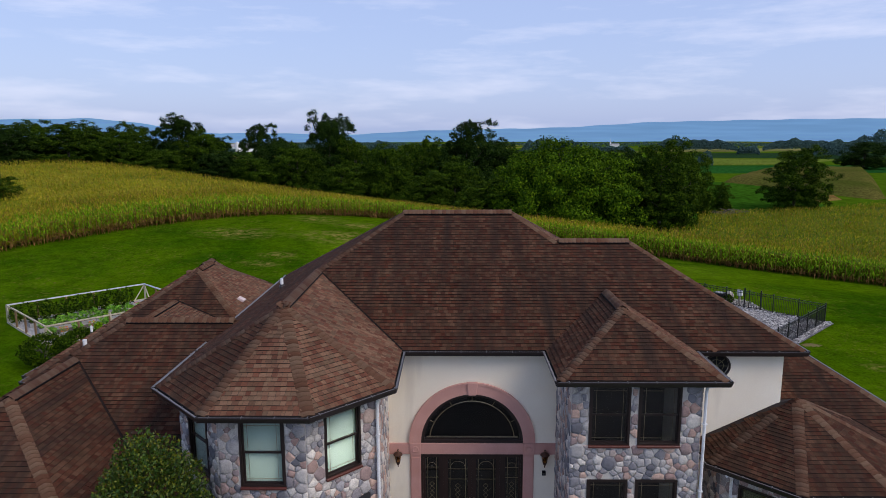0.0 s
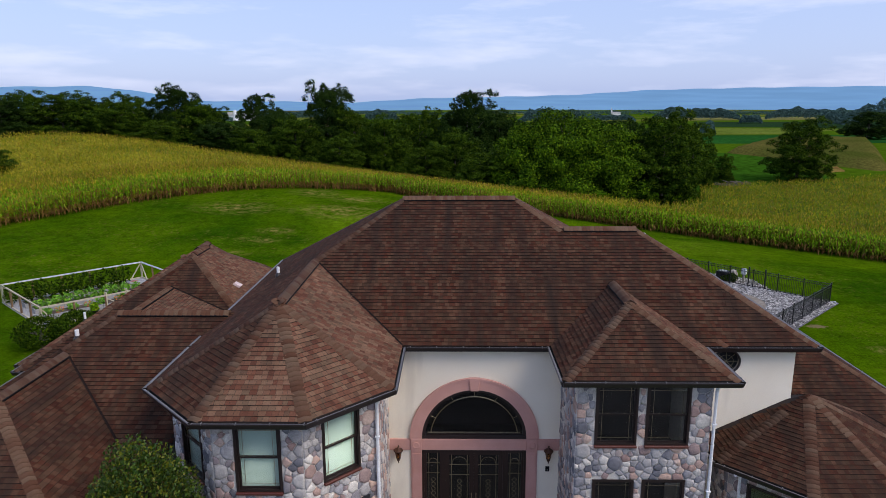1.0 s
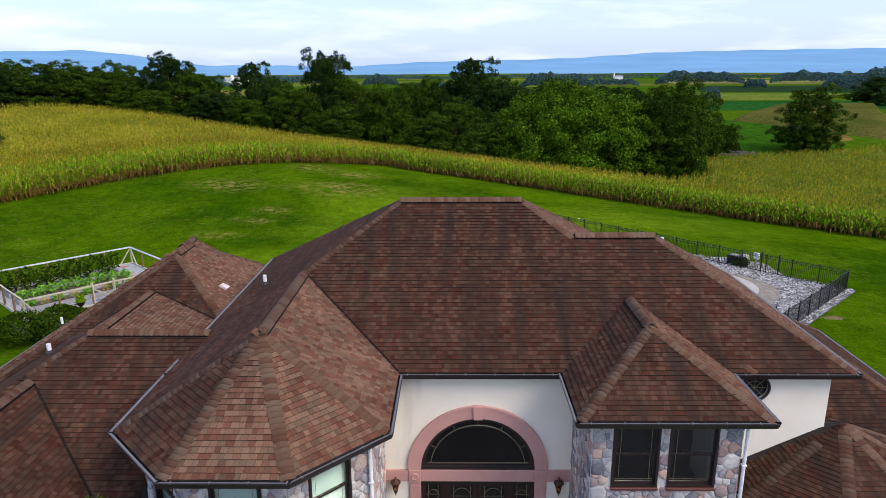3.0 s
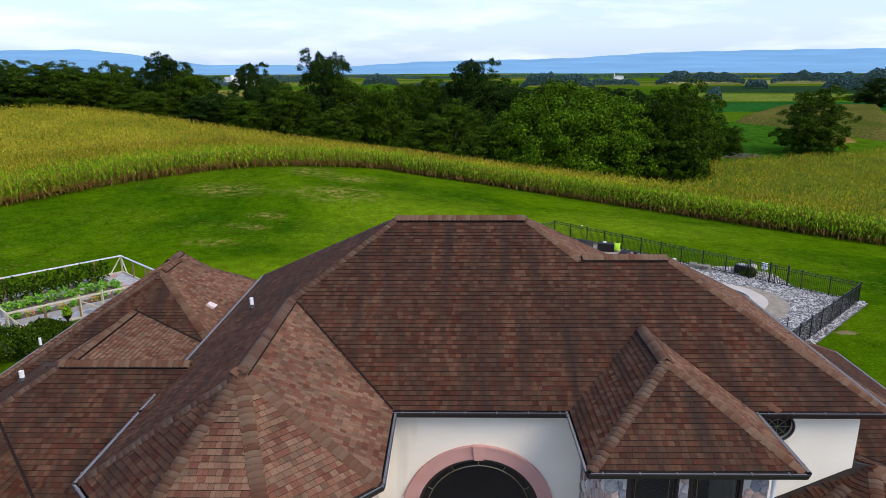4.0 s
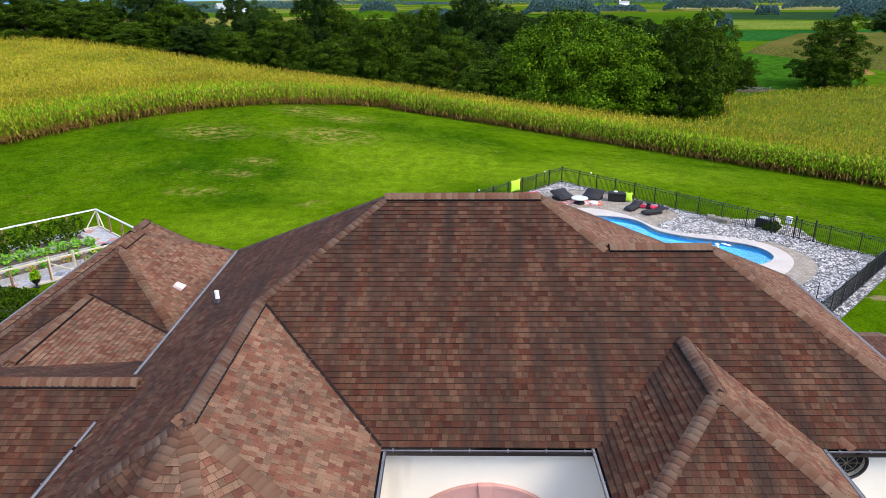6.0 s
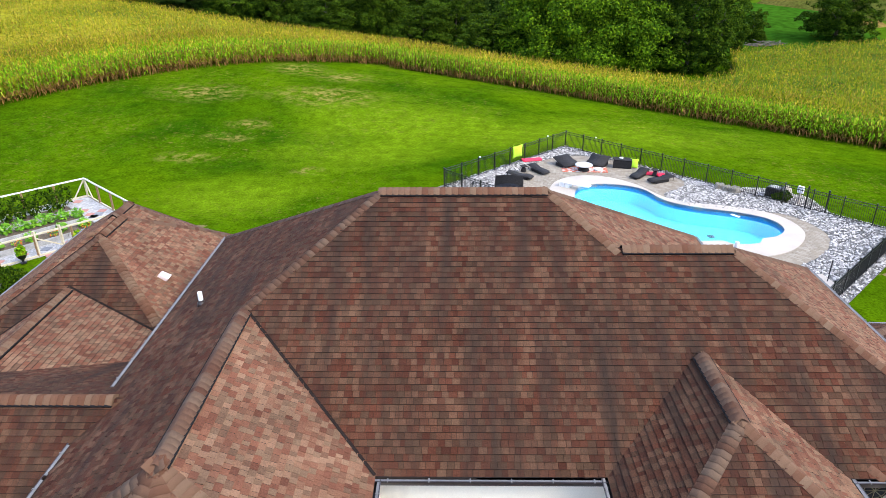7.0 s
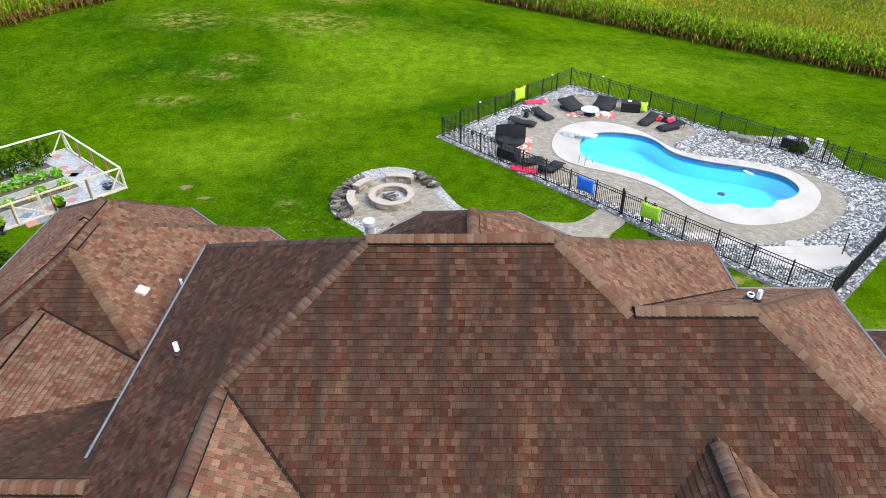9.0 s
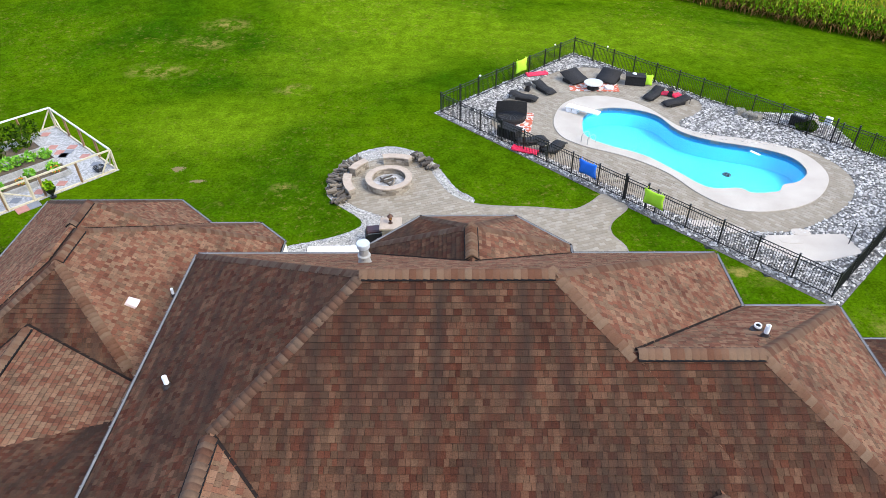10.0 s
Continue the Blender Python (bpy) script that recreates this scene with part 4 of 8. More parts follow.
def stone_facing(wall, m, width, z0, z1, holes, seed, cap=290):
    rng = random.Random(seed)
    rest_v, rest_f = [], []
    count = 0
    for (cu, cw), rim, size in stone_cells(width, z0, z1, holes, rng):
        proud = rng.uniform(0.022, 0.04) + 0.03 * size
        k = len(rim)
        tilt = rng.uniform(-0.06, 0.06), rng.uniform(-0.06, 0.06)
        vs = [(u, 0.004, w) for u, w in rim]
        vs += [(cu + (u - cu) * 0.93, -proud * 0.62 + tilt[0] * (u - cu), cw + (w - cw) * 0.93) for u, w in rim]
        vs += [(cu + (u - cu) * 0.62, -proud * 0.96 + tilt[0] * (u - cu) + tilt[1] * (w - cw), cw + (w - cw) * 0.62) for u, w in rim]
        fs = [(i, (i + 1) % k, k + (i + 1) % k, k + i) for i in range(k)] + [(k + i, k + (i + 1) % k, 2 * k + (i + 1) % k, 2 * k + i) for i in range(k)] + [tuple(range(2 * k, 3 * k))]
        vs = [m @ Vector(v) for v in vs]
        if count < cap and cw > 2.3:
            mesh_object("stone", vs, fs, m_stone, wall, smooth=True)
            count += 1
        else:
            b = len(rest_v)
            rest_v += vs
            rest_f += [tuple(i + b for i in f) for f in fs]
    if rest_f:
        tagged(mesh_object("stones", rest_v, rest_f, m_stone_far, wall, smooth=True), kind="stuff")


def stone_wall(p, q, z0, z1, holes, seed, detail_from=2.3):
    m, width = facing(p, q)
    wall = wall_panel("wall", m, rect(0, z0, width, z1), [rect(*h) for h in holes], 0.28, m_mortar, "fieldstone wall with grey mortar joints")
    stone_facing(wall, m, width, detail_from, z1, holes, seed)
    if detail_from > z0 + 0.5:
        stone_facing(wall, m, width, z0, detail_from, [h for h in holes if h[1] < detail_from], seed + 7, 0)
    return m, width


# ---- windows and doors ----


def bar_frame(bm, u0, w0, u1, w1, t, y0, y1):
    """Four bars round a rectangle."""
    for lo, hi in (((u0, y0, w0), (u0 + t, y1, w1)), ((u1 - t, y0, w0), (u1, y1, w1)), ((u0 + t, y0, w0), (u1 - t, y1, w0 + t)), ((u0 + t, y0, w1 - t), (u1 - t, y1, w1))):
        add_box(bm, lo, hi)


def child(name, bm, m, mat, parent, label="", shadow=True):
    bmesh.ops.transform(bm, matrix=m, verts=list(bm.verts))
    ob = part(name, bm, mat, parent, label)
    if not shadow:
        ob.visible_shadow = False
    return ob


def sash_window(m, u0, w0, u1, w1, shade):
    """A dark double-hung window with thin border bars, a mahogany sill and, where drawn, a pale shade."""
    bm = bmesh.new()
    bar_frame(bm, u0, w0, u1, w1, 0.06, -0.03, 0.16)
    bmesh.ops.transform(bm, matrix=m, verts=list(bm.verts))
    win = part("window", bm, m_frame, house, "dark brown double-hung window" + (" with a pale green shade drawn" if shade else " before a dark room"))
    mid = (w0 + w1) / 2
    a, b, c, d = u0 + 0.06, u1 - 0.06, w0 + 0.06, w1 - 0.06
    for name, lo, hi, y in (("upper_sash", mid - 0.02, d, 0.02), ("lower_sash", c, mid + 0.02, 0.06)):
        bm = bmesh.new()
        bar_frame(bm, a, lo, b, hi, 0.045, y, y + 0.035)
        sash = child(name, bm, m, m_frame, win)
        child("pane", box((a + 0.04, y + 0.014, lo + 0.04), (b - 0.04, y + 0.02, hi - 0.04)), m, m_glass, win, "", False)
        bm = bmesh.new()
        for x in (a + 0.14, b - 0.14):
            add_box(bm, (x - 0.005, y + 0.004, lo + 0.045), (x + 0.005, y + 0.011, hi - 0.045))
        z = hi - 0.13 if name == "upper_sash" else lo + 0.13
        add_box(bm, (a + 0.045, y + 0.003, z - 0.005), (b - 0.045, y + 0.0105, z + 0.005))
        child("glazing_grid", bm, m, m_lead, win, "thin brass glazing bars")
    bm = bmesh.new()
    for x in (a + (b - a) * 0.28, a + (b - a) * 0.72):
        add_box(bm, (x - 0.03, 0.035, mid + 0.015), (x + 0.03, 0.06, mid + 0.035), 0.006)
    child("sash_lock", bm, m, m_lead, win)
    child("window_sill", box((u0 - 0.01, -0.09, w0 - 0.055), (u1 + 0.01, 0.1, w0 + 0.012), 0.012), m, m_sill, win, "reddish mahogany sill")
    if shade:
        child("shade", box((a, 0.12, c), (b, 0.13, d)), m, m_blind, win, "pale green roller shade")
    return win


WINDOW = (4.5, 6.29)
SIDE = 2 * 2.63 * math.tan(math.radians(22.5))
R = 2.63 / math.cos(math.radians(22.5))
ring = [(TC[0] + R * math.cos(math.radians(a)), TC[1] + R * math.sin(math.radians(a))) for a in (157.5, 202.5, 247.5, 292.5, 337.5)]
for k, (p, q) in enumerate(zip(ring, ring[1:])):
    holes = [(SIDE / 2 - 0.56, WINDOW[0], SIDE / 2 + 0.56, WINDOW[1])] if k else []
    m, width = stone_wall(p, q, 0, TOP, holes, 60 + k, 3.2)
    for h in holes:
        sash_window(m, *h, True)
stone_wall(ring[-1], (ring[-1][0], 20.42), 0, TOP, [], 70, 3.2)
stone_wall((3.4, 20.42), (3.4, 18.05), 0, TOP, [], 71)
holes = [(u0, w0, u1, w1) for u0, u1 in ((0.50, 1.64), (1.86, 3.04)) for w0, w1 in ((4.53, 6.31), (1.7, 3.5))]
m, width = stone_wall((3.4, 18.05), (7.0, 18.05), 0, TOP, holes, 72)
for h in holes:
    sash_window(m, *h, False)
stone_wall((7.0, 18.05), (7.0, 20.42), 0, TOP, [], 73)
r8 = 2.65 / math.cos(math.radians(22.5))
for k in range(8):
    a0, a1 = math.radians(157.5 + 45 * k), math.radians(202.5 + 45 * k)
    p, q = ((10.75 + r8 * math.cos(a), 20.2 + r8 * math.sin(a)) for a in (a0, a1))
    if k in (0, 1, 2):
        w = math.hypot(p[0] - q[0], p[1] - q[1])
        hole = [(w / 2 - 0.55, 1.4, w / 2 + 0.55, 3.0)] if k == 1 else []
        m, _ = stone_wall(p, q, 0, LOWTOP, hole, 80 + k)
        for h in hole:
            sash_window(m, *h, False)
    elif k in (3, 4, 5):
        plain_wall(p, q, 0, LOWTOP)

# round window high in the side wall; a near-black panel stands for its unlit room
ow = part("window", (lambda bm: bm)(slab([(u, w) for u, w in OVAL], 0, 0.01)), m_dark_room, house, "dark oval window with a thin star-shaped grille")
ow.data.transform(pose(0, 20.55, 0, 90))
bm = bmesh.new()
for a, b in zip(OVAL, OVAL[1:] + OVAL[:1]):
    add_tube(bm, (a[0], 20.40, a[1]), (b[0], 20.40, b[1]), 0.035, sides=6)
part("frame", bm, m_frame, ow)
bm = bmesh.new()
for k in range(4):
    a = k * math.pi / 4
    add_tube(bm, (8.30 - 0.36 * math.cos(a), 20.44, 6.0 - 0.33 * math.sin(a)), (8.30 + 0.36 * math.cos(a), 20.44, 6.0 + 0.33 * math.sin(a)), 0.008, sides=5)
inner = [(8.30 + (u - 8.30) * 0.55, 6.0 + (w - 6.0) * 0.55) for u, w in OVAL]
for a, b in zip(inner, inner[1:] + inner[:1]):
    add_tube(bm, (a[0], 20.44, a[1]), (b[0], 20.44, b[1]), 0.007, sides=5)
part("grille", bm, m_lead, ow, "thin brass star grille")


def ring_solid(outer, inner, y0, y1, m=None):
    """A bent band between two open curves, given depth."""
    bm = bmesh.new()
    rows = [[bm.verts.new((u, y, w)) for u, w in c] for c in (outer, inner) for y in (y0, y1)]
    o0, o1, i0, i1 = rows
    for k in range(len(outer) - 1):
        bm.faces.new((o0[k], o0[k + 1], i0[k + 1], i0[k]))
        bm.faces.new((o1[k], o1[k + 1], o0[k + 1], o0[k]))
        bm.faces.new((i0[k], i0[k + 1], i1[k + 1], i1[k]))
        bm.faces.new((o1[k + 1], o1[k], i1[k], i1[k + 1]))
    for k in (0, -1):
        bm.faces.new((o0[k], i0[k], i1[k], o1[k]))
    if m is not None:
        bmesh.ops.transform(bm, matrix=m, verts=list(bm.verts))
    return bm


# rose-coloured surround of the entry
trim = part("entry_surround", ring_solid(arc(ARCH_X, ARCH_Z, 1.97, n=40), arc(ARCH_X, ARCH_Z, 1.62, n=40), -0.07, 0.1, ENTRY), m_pink, house, "rose stucco arch with keystone, band and pilasters")
child("arch_bead", ring_solid(arc(ARCH_X, ARCH_Z, 2.0, n=40), arc(ARCH_X, ARCH_Z, 1.93, n=40), -0.09, 0.0), ENTRY, m_pink, trim)
bm = bmesh.new()
vs = [bm.verts.new(p) for p in ((ARCH_X - 0.12, -0.12, 5.06), (ARCH_X + 0.12, -0.12, 5.06), (ARCH_X + 0.17, -0.12, 5.47), (ARCH_X - 0.17, -0.12, 5.47), (ARCH_X - 0.12, 0.02, 5.06), (ARCH_X + 0.12, 0.02, 5.06), (ARCH_X + 0.17, 0.02, 5.47), (ARCH_X - 0.17, 0.02, 5.47))]
for f in ((0, 1, 2, 3), (7, 6, 5, 4), (0, 4, 5, 1), (1, 5, 6, 2), (2, 6, 7, 3), (3, 7, 4, 0)):
    bm.faces.new([vs[i] for i in f])
bmesh.ops.bevel(bm, geom=list(bm.edges), offset=0.012, segments=2, affect="EDGES", profile=0.5)
child("keystone", bm, ENTRY, m_pink, trim)
for u0, u1 in ((-1.95, -1.24), (2.70, 3.4), (-0.9, 2.36)):
    child("band", box((u0, -0.05, 3.06), (u1, 0.1, 3.43), 0.01), ENTRY, m_pink, trim)
for u0 in (-1.24, 2.36):
    child("pilaster_block", box((u0, -0.085, 3.04), (u0 + 0.34, 0.1, 3.45), 0.01), ENTRY, m_pink, trim)
    child("pilaster", box((u0, -0.06, 0.3), (u0 + 0.34, 0.1, 3.04), 0.01), ENTRY, m_pink, trim)
    bm = bmesh.new()
    bar_frame(bm, u0 + 0.05, 0.6, u0 + 0.29, 2.95, 0.03, -0.078, -0.055)
    child("pilaster_panel", bm, ENTRY, m_pink, trim)
    child("rosette", lathe([(0.11, 0), (0.11, 0.02), (0.085, 0.035), (0.07, 0.022), (0.02, 0.022)], 20, pose(u0 + 0.17, -0.085, 3.245, 90)), ENTRY, m_pink, trim)

# fan window and double door
fan = part("window", ring_solid(arc(ARCH_X, ARCH_Z, 1.62, n=32), arc(ARCH_X, ARCH_Z, 1.52, n=32), 0.0, 0.14, ENTRY), m_frame, house, "dark half-round fan window over the entry")
child("window_sill", box((-0.9, -0.02, 3.435), (2.36, 0.14, 3.52)), ENTRY, m_frame, fan)
bm = bmesh.new()
vs = [bm.verts.new((u, 0.07, w)) for u, w in arc(ARCH_X, 3.46, 1.54, n=32)]
bm.faces.new(vs)
child("pane", bm, ENTRY, m_glass, fan, "", False)
bm = bmesh.new()
for r in (1.36, 1.345):
    pts = arc(ARCH_X, ARCH_Z, r, 6, 174, 32)
    for a, b in zip(pts, pts[1:]):
        add_tube(bm, (a[0], 0.055, a[1]), (b[0], 0.055, b[1]), 0.006, sides=5, caps=False)
for a in (28, 62, 90, 118, 152):
    c, s = math.cos(math.radians(a)), math.sin(math.radians(a))
    add_tube(bm, (ARCH_X + 1.36 * c, 0.055, ARCH_Z + 1.36 * s), (ARCH_X + 1.53 * c, 0.055, ARCH_Z + 1.53 * s), 0.007, sides=5)
for z in (3.60, 3.625):
    add_tube(bm, (-0.72, 0.055, z), (2.18, 0.055, z), 0.006, sides=5)
child("glazing_grid", bm, ENTRY, m_lead, fan, "thin brass glazing bars")

door = part("entry_door", (lambda bm: (bar_frame(bm, -0.9, 0.3, 2.36, 3.06, 0.07, 0.0, 0.16), add_box(bm, (-0.27, 0, 0.37), (-0.17, 0.16, 2.99)), add_box(bm, (1.63, 0, 0.37), (1.73, 0.16, 2.99)), bm)[-1])(bmesh.new()), m_door, house, "dark mahogany double door with leaded sidelights")
door.data.transform(ENTRY)
for name, u0, u1, t in (("sidelight", -0.83, -0.27, 0.07), ("door_leaf", -0.17, 0.725, 0.13), ("door_leaf", 0.735, 1.63, 0.13), ("sidelight", 1.73, 2.29, 0.07)):
    bm = bmesh.new()
    bar_frame(bm, u0, 0.37, u1, 2.99, t, 0.03, 0.1)
    leaf = child(name, bm, ENTRY, m_door, door)
    child("pane", box((u0 + t, 0.06, 0.37 + t), (u1 - t, 0.066, 2.99 - t)), ENTRY, m_glass, door, "leaded glass", False)
    bm = bmesh.new()
    a, b, z0, z1 = u0 + t, u1 - t, 0.37 + t, 2.99 - t
    mid = (a + b) / 2
    for x in (a + 0.07, b - 0.07):
        add_box(bm, (x - 0.006, 0.048, z0), (x + 0.006, 0.056, z1))
    for z in (z0 + 0.1, z1 - 0.35, z1 - 0.7):
        add_box(bm, (a, 0.047, z - 0.006), (b, 0.055, z + 0.006))
    pts = arc(mid, z1 - 0.32, (b - a) / 2 - 0.08, n=12)
    for p, q in zip(pts, pts[1:]):
        add_tube(bm, (p[0], 0.05, p[1]), (q[0], 0.05, q[1]), 0.006, sides=5)
    for k in range(6):
        z = z1 - 0.85 - k * 0.16
        for s in (-1, 1):
            add_tube(bm, (mid, 0.05, z), (mid + s * 0.08, 0.05, z - 0.08), 0.005, sides=4)
            add_tube(bm, (mid + s * 0.08, 0.05, z - 0.08), (mid, 0.05, z - 0.16), 0.005, sides=4)
    child("came", bm, ENTRY, m_lead, door, "brass came in a lozenge pattern")
for u in (0.66, 0.80):
    child("door_handle", tube((u, -0.01, 1.15), (u, -0.01, 1.55), 0.016), ENTRY, m_lead, door, "brass pull")


def lantern(x, z):
    ob = thing("wall_lantern", pose(x, 20.42, z), "dark copper wall lantern with amber glass on stucco", "lantern", "lanterns beside the entry")
    part("back_plate", box((-0.06, -0.03, -0.12), (0.06, 0.0, 0.16), 0.012), m_copper, ob)
    part("arm", tube((0, -0.02, 0.02), (0, -0.16, 0.06), 0.018), m_copper, ob)
    part("cap", lathe([(0.02, 0.27), (0.028, 0.25), (0.015, 0.22), (0.06, 0.17), (0.14, 0.12), (0.15, 0.09), (0.11, 0.08)][::-1], 12, pose(0, -0.18, 0)), m_copper, ob)
    part("glass", lathe([(0.05, -0.17), (0.085, -0.05), (0.10, 0.08)], 10, pose(0, -0.18, 0)), m_amber, ob, "amber glass")
    bm = bmesh.new()
    for k in range(6):
        a = k * math.pi / 3
        c, s = math.cos(a), math.sin(a)
        add_tube(bm, (0.055 * c, 0.055 * s - 0.18, -0.18), (0.105 * c, 0.105 * s - 0.18, 0.085), 0.010, sides=5)
    part("cage", bm, m_copper, ob)
    part("finial", lathe([(0.006, -0.34), (0.02, -0.31), (0.012, -0.28), (0.045, -0.23), (0.06, -0.19), (0.062, -0.165)], 12, pose(0, -0.18, 0)), m_copper, ob)
    return ob


first = lantern(-1.62, 3.02)
copy_thing(first, pose(3.03, 20.42, 3.02))
bell = thing("door_bell_box", pose(3.03, 20.42, 2.42), "small black intercom box on the stucco wall", "box")
part("case", box((-0.06, -0.05, -0.08), (0.06, 0, 0.08), 0.008), m_vent_black, bell)
part("button", lathe([(0.018, 0), (0.016, 0.008), (0.004, 0.01)], 12, pose(0, -0.05, -0.02, 90)), m_metal, bell)


def downspout(points, label="white downspout pipe"):
    bm = bmesh.new()
    for a, b in zip(points, points[1:]):
        add_tube(bm, a, b, 0.045, sides=8)
    ob = part("downspout", bm, m_white, house, label)
    bm = bmesh.new()
    for z in (1.2, 3.2, 5.2):
        x, y, top = points[-1]
        if z < points[-2][2]:
            add_box(bm, (x - 0.06, y - 0.055, z - 0.015), (x + 0.06, y + 0.055, z + 0.015))
    part("strap", bm, m_white, ob)


vx, vy = ring[-1]
downspout([(vx + 0.35, vy - 0.30, 6.42), (vx + 0.10, vy - 0.10, 6.24), (vx + 0.06, vy - 0.10, 6.1), (vx + 0.06, vy - 0.10, 0.05)])
downspout([(7.38, 17.75, 6.42), (7.10, 17.96, 6.28), (7.08, 17.98, 6.15), (7.08, 17.98, 0.05)])
downspout([(8.0, 18.45, 3.40), (8.25, 18.75, 3.25), (8.30, 18.80, 3.1), (8.30, 18.80, 0.05)])


# ---- roof fittings ----


def roof_z(x, y):
    return max(b.height(x, y) for b in BLOCKS)


def pipe_vent(x, y, h, r, label, collar=m_gutter, mat=m_white):
    z = roof_z(x, y)
    ob = thing("vent_pipe", pose(x, y, z), label, "vent pipe")
    bm = bmesh.new()
    add_lathe(bm, [(r, -0.15), (r, h), (r * 0.78, h), (r * 0.78, h - 0.12)], 14, None, False)
    part("pipe", bm, mat, ob)
    part("flashing", lathe([(r * 2.0, -0.05), (r * 1.8, 0.05), (r * 1.3, 0.10), (r * 1.1, 0.14)], 14), collar, ob, "dark rubber flashing boot")
    return ob


pipe_vent(-6.42, 25.35, 0.36, 0.06, "white plastic vent pipe standing on the roof slope")
pipe_vent(-8.75, 31.0, 0.34, 0.045, "thin white vent pipe beside the gutter")
pipe_vent(-13.75, 24.5, 0.36, 0.075, "white plastic vent pipe standing on the low roof")
pipe_vent(-16.0, 29.0, 0.42, 0.05, "thin white vent pipe near the low eave")
pipe_vent(7.16, 25.8, 0.36, 0.055, "pinkish white vent pipe on the rear slope")
short = pipe_vent(7.26, 26.34, 0.20, 0.085, "short white vent with a black opening")
part("opening", lathe([(0.064, 0.11), (0.064, 0.17), (0.008, 0.17)], 14), m_vent_black, short)

vz = roof_z(-9.6, 30.05)
hood = thing("roof_vent", pose(-9.6, 30.05, vz, 0, 34.6, 0) @ Matrix.Scale(0.8, 4), "pale pinkish metal roof vent hood on the shingles", "vent")
bm = bmesh.new()
vs = [bm.verts.new(p) for p in ((-0.2, -0.2, 0), (0.22, -0.2, 0), (0.22, 0.2, 0), (-0.2, 0.2, 0), (-0.16, -0.17, 0.12), (0.24, -0.2, 0.16), (0.24, 0.2, 0.16), (-0.16, 0.17, 0.12), (0.02, 0, 0.2), (0.25, 0, 0.22))]
for f in ((0, 1, 5, 4), (2, 3, 7, 6), (3, 0, 4, 7), (4, 5, 9, 8), (8, 9, 6, 7), (4, 8, 7), (0, 3, 2, 1)):
    bm.faces.new([vs[i] for i in f])
part("hood", bm, plain("pinkish_vent_paint", (0.62, 0.50, 0.47), 0.6, bump=0), hood)
part("flashing", box((-0.32, -0.3, -0.012), (0.32, 0.3, 0.008)), m_cap, hood)

vz = roof_z(-2.05, 28.4)
flue = thing("chimney_flue", pose(-2.05, 28.4, vz), "galvanised metal chimney flue with a round cap", "chimney")
part("flashing", lathe([(0.240, -0.22), (0.176, 0.02), (0.136, 0.2)], 16), m_metal, flue)
part("pipe", lathe([(0.124, 0.1), (0.124, 0.52)], 18), m_metal, flue)
part("collar", lathe([(0.128, 0.26), (0.168, 0.24), (0.168, 0.27), (0.128, 0.3)], 18), m_metal, flue)
part("cap", lathe([(0.125, 0.50), (0.165, 0.52), (0.17, 0.64), (0.155, 0.66), (0.02, 0.665)], 24), plain("galvanised_cap", (0.46, 0.48, 0.50), 0.5, 0.2, bump=0), flue, "pale flat rain cap")

# ---- pool yard ----
E1, E2 = Vector((0.718, 0.696, 0)), Vector((0.69, -0.724, 0))
FL = Vector((-0.6, 54.3, 0))
YARD_A, YARD_B = 13.65, 24.5


def yard(a, b, z=0.0):
    """A place in the fenced yard: a metres from the near fence towards the far one, b along it."""
    v = FL + E1 * a + E2 * b
    return Vector((v.x, v.y, z))


YAW = math.degrees(math.atan2(E2.y, E2.x))
m_paver = material("tan_concrete_paver", [(0.0, (0.200, 0.163, 0.118)), (0.5, (0.238, 0.200, 0.150)), (1.0, (0.275, 0.238, 0.185))], scale=1.2, rough=0.9, fine=30, vary=0.15, source="island", bump=0.2)
m_sand = plain("joint_sand", (0.215, 0.18, 0.135), 0.95)
m_pool = material("aqua_pool_shell", [(0.3, (0.030, 0.50, 0.74)), (0.7, (0.045, 0.57, 0.80))], scale=0.4, rough=0.6, fine=6, vary=0.06, bump=0)
m_tile = material("blue_pool_tile", [(0.0, (0.02, 0.14, 0.36)), (1.0, (0.04, 0.28, 0.55))], scale=9, rough=0.3, fine=20, vary=0.3, bump=0)
m_water = glass_material("pool_water", (0.86, 0.98, 1.0), 0.02)
m_water.node_tree.nodes["Principled BSDF"].inputs["IOR"].default_value = 1.2
m_wicker = material("dark_wicker", [(0.3, (0.012, 0.011, 0.011)), (0.7, (0.024, 0.022, 0.022))], scale=20, rough=0.8, fine=70, vary=0.4, bump=0.5, spec=0.25)
m_fence = plain("black_powder_coat", (0.012, 0.012, 0.013), 0.4, 0.3, bump=0)
m_lime = material("lime_cushion", [(0.3, (0.34, 0.60, 0.02)), (0.7, (0.40, 0.68, 0.03))], scale=3, rough=0.85, fine=60, vary=0.08, bump=0.2)
m_blue = material("blue_cushion", [(0.3, (0.01, 0.12, 0.62)), (0.7, (0.015, 0.16, 0.72))], scale=3, rough=0.85, fine=60, vary=0.08, bump=0.2)
m_red = material("crimson_float", [(0.3, (0.62, 0.01, 0.05)), (0.7, (0.72, 0.015, 0.07))], scale=3, rough=0.5, fine=40, vary=0.08, bump=0.1)
m_rug = material("orange_and_white_rug", [(0.40, (0.42, 0.095, 0.05)), (0.50, (0.42, 0.095, 0.05)), (0.52, (0.50, 0.45, 0.40)), (0.7, (0.50, 0.45, 0.40))], scale=4.5, rough=0.95, fine=60, vary=0.1, bump=0.3)
m_table = material("pale_mosaic_top", [(0.3, (0.36, 0.36, 0.35)), (0.7, (0.50, 0.50, 0.48))], scale=14, rough=0.4, fine=40, vary=0.15, bump=0)


